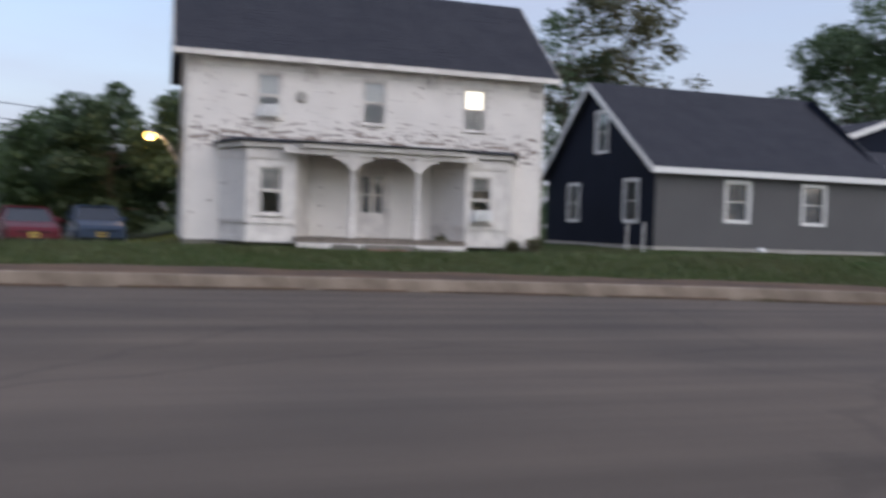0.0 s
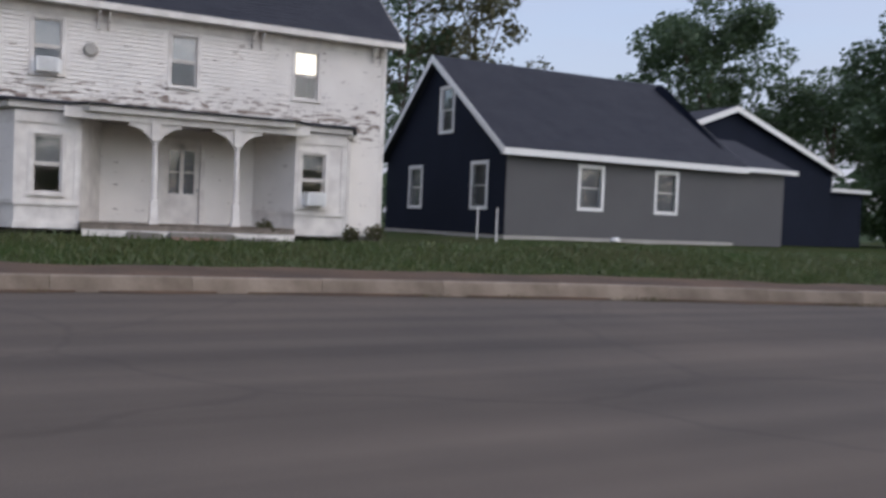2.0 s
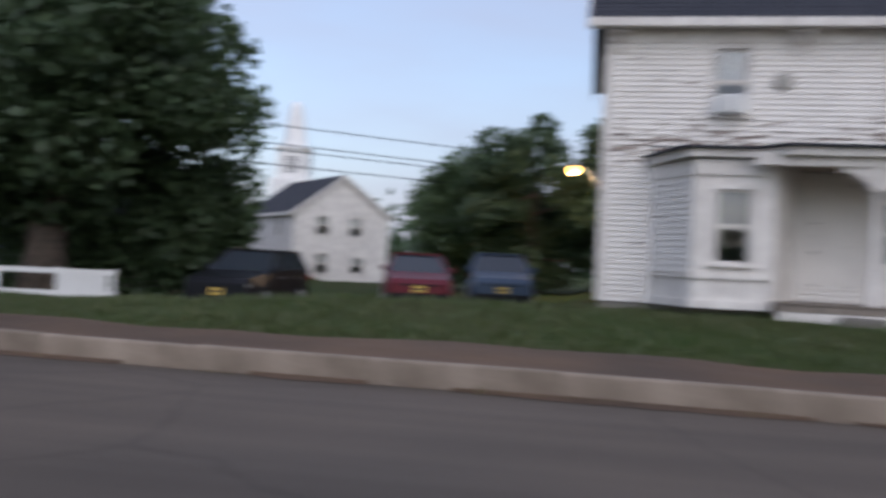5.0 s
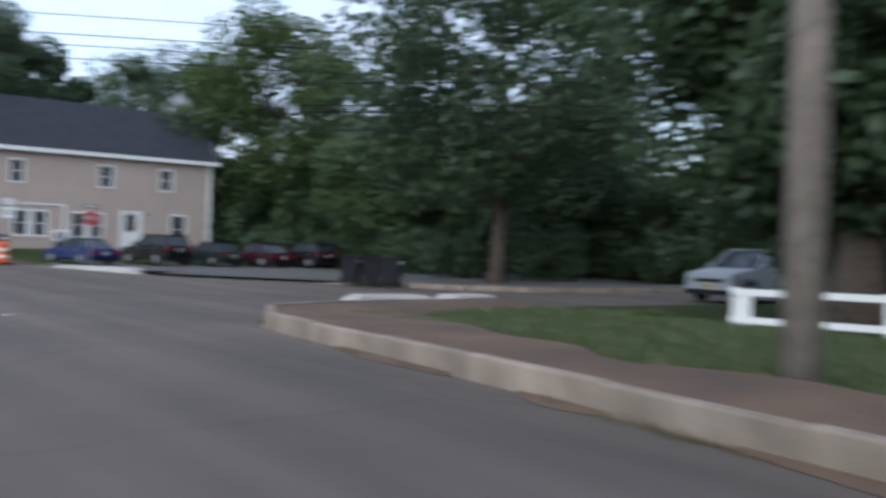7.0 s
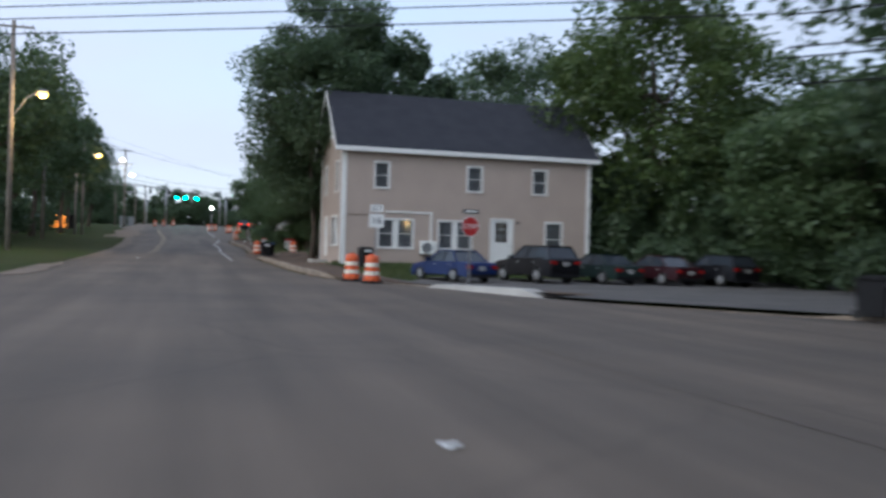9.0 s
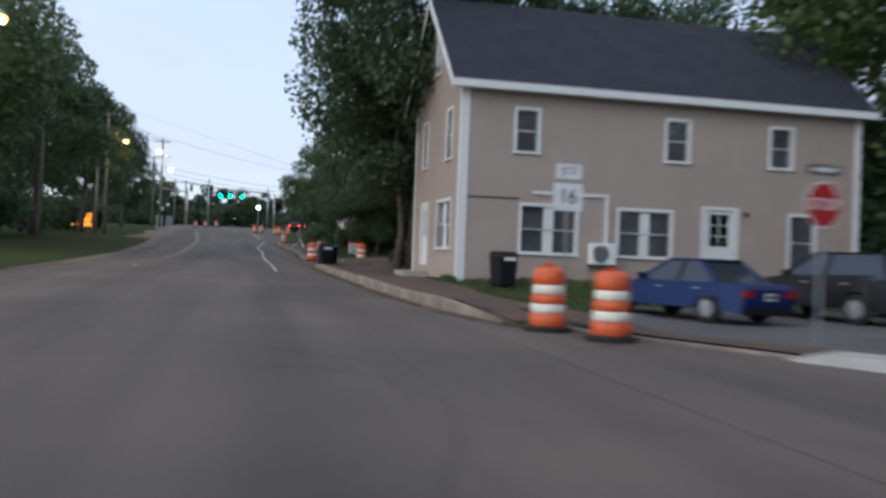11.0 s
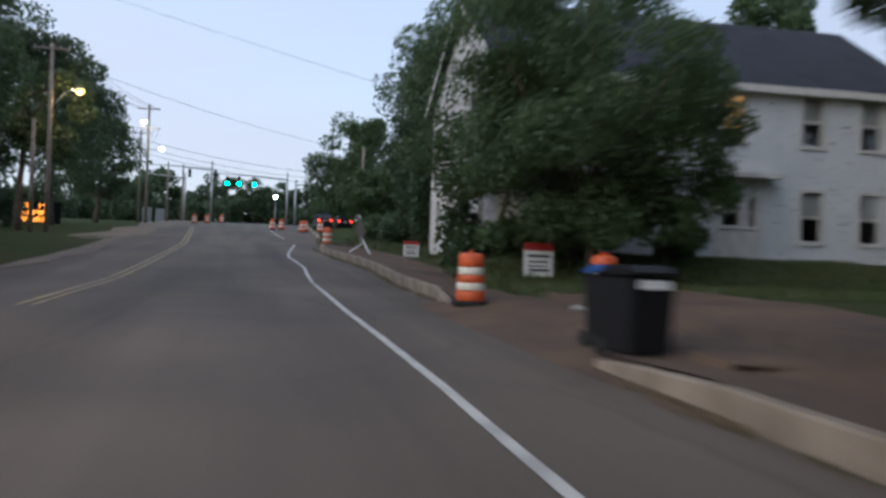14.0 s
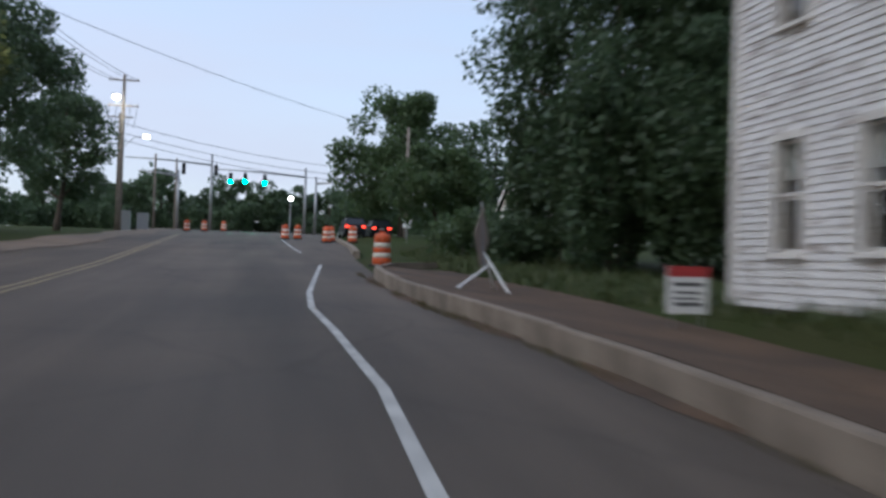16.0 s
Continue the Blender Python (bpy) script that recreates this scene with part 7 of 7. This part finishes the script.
# low beige garage behind the shade tree
GA = thing("garage", pose(17.0, -0.6, land(17.0, -3), 0, 0, -90), "low beige garage in the shade of trees", "garage")
bm = bmesh.new()
box(bm, 0, 6, 0, 5, -0.2, 2.6)
part("wall", bm, M["t_siding"], GA)
bm = bmesh.new()
prism(bm, [(-0.3, 2.55), (2.5, 4.0), (5.3, 2.55)], "x", -0.3, 6.3)
part("roof", bm, M["roof_dark"], GA)
for u in (0.5, 3.2):
    bm = bmesh.new()
    box(bm, u, u + 2.3, -0.06, -0.005, 0.0, 2.1)
    part("garage_door", bm, M["blind"], GA)

# ---- small things ----
for x, y, h in ((8.0, -35.3, 1.0), (6.0, -34.8, 1.0)):
    bm = bmesh.new()
    tube(bm, [(0, 0, -0.2), (0, 0, h)], [0.025, 0.022], 8)
    ob = part("marker_stake", bm, M["white"])
    ob.matrix_basis = pose(x, y, land(x, y))
    tagged(ob, "thin white marker stake standing in grass", "stake", "marker stakes")
bm = bmesh.new()
bmesh.ops.create_icosphere(bm, subdivisions=2, radius=0.2)
for v in bm.verts:
    v.co = v.co * (1 + 0.25 * noise.noise(v.co * 6))
    v.co.z = max(v.co.z * 0.7, -0.04)
ob = part("painted_rock", bm, M["white"])
ob.matrix_basis = pose(9.3, -41.8, land(9.3, -41.8) + 0.05)
tagged(ob, "white rock lying in grass by the foundation", "rock")
for i, (x, y) in enumerate(((2.4, 64.9), (4.1, 54.6))):
    bm = bmesh.new()
    bmesh.ops.create_icosphere(bm, subdivisions=2, radius=0.16)
    for v in bm.verts:
        v.co = v.co * (1 + 0.3 * noise.noise(v.co * 4 + Vector((i, 0, 0))))
        v.co.z = max(v.co.z * 0.55, -0.05)
    ob = part("rock", bm, M["stone"])
    ob.matrix_basis = pose(x, y, land(x, y) + 0.08)
    tagged(ob, "grey field rock lying beside the footpath", "rock", "rocks")

# ---- weeds, grit and scraps along the kerb ----


def gutter_weeds(n, y0, y1, seed):
    """Tufts of dry weed rooted in the joint at the foot of the kerb."""
    rnd = np.random.default_rng(seed)
    verts, faces = [], []
    for _ in range(n):
        yc = rnd.uniform(y0, y1)
        wide, high = rnd.uniform(0.1, 0.7), rnd.uniform(0.03, 0.10)
        for _ in range(int(50 * wide) + 8):
            y = yc + rnd.normal() * wide * 0.5
            x = face_x(y) - 0.03 - abs(rnd.normal()) * 0.07
            z = rise(y) - 0.005
            a, hh = rnd.uniform(0, 2 * np.pi), high * rnd.uniform(0.4, 1.3)
            w = 0.006 + 0.1 * hh
            j = len(verts)
            verts += [(x - w * math.cos(a), y - w * math.sin(a), z), (x + w * math.cos(a), y + w * math.sin(a), z), (x + rnd.normal() * 0.5 * hh - 0.02, y + rnd.normal() * 0.5 * hh, z + hh)]
            faces.append((j, j + 1, j + 2))
    ob = raw("gutter_weeds", verts, faces, M["leaf_weed"])
    tagged(ob, "dry weeds growing at the foot of the kerb", "weeds", kind="stuff")


def gutter_silt(y0, y1, seed):
    """A thin broken ribbon of washed-up soil in the gutter."""
    rnd = np.random.default_rng(seed)
    verts, faces = [], []
    y = y0
    while y < y1:
        ln = rnd.uniform(0.8, 4.0)
        k = max(4, int(ln / 0.25))
        for i in range(k + 1):
            yy = y + ln * i / k
            w = 0.05 + 0.16 * math.sin(math.pi * i / k) * rnd.uniform(0.6, 1.2)
            verts += [(face_x(yy) + 0.012, yy, rise(yy) + 0.04), (face_x(yy) - 0.015 - w, yy, rise(yy) + 0.006)]
            if i:
                j = len(verts)
                faces.append((j - 4, j - 3, j - 1, j - 2))
        y += ln + rnd.uniform(0.3, 2.5)
    ob = raw("gutter_soil", verts, faces, M["dirt"])
    tagged(ob, "washed-up brown soil lying in the gutter", "soil", kind="stuff")


M["leaf_weed"] = leaf_mat("dry weed blades", (0.10, 0.09, 0.04), (0.17, 0.13, 0.07), 0.2)
gutter_weeds(60, 31, 58, 11)
gutter_weeds(60, 69, 98, 12)
gutter_weeds(40, -60, -3, 13)
gutter_silt(31, 58, 21)
gutter_silt(69, 97, 22)
gutter_silt(-60, -3, 23)


def scrap(x, y, w, d, turn, label):
    """A crumpled sheet lying flat on the road."""
    rnd = np.random.default_rng(int(abs(x * 10) + y))
    bm = bmesh.new()
    g = [[bm.verts.new((w * (i / 4 - 0.5) * rnd.uniform(0.85, 1.1), d * (j / 3 - 0.5) * rnd.uniform(0.85, 1.1), 0.008 + 0.02 * rnd.uniform())) for j in range(4)] for i in range(5)]
    for i in range(4):
        for j in range(3):
            bm.faces.new((g[i][j], g[i + 1][j], g[i + 1][j + 1], g[i][j + 1]))
    th = thing("paper_scrap", pose(x, y, rise(y) + 0.002, 0, 0, turn), label, "litter", "scraps on the road")
    part("sheet", bm, M["sign_white"], th)


scrap(-2.87, 2.2, 0.2, 0.12, 20, "crumpled white paper scrap lying on asphalt")
scrap(-7.2, 54.35, 0.2, 0.14, 35, "small white scrap lying on asphalt")
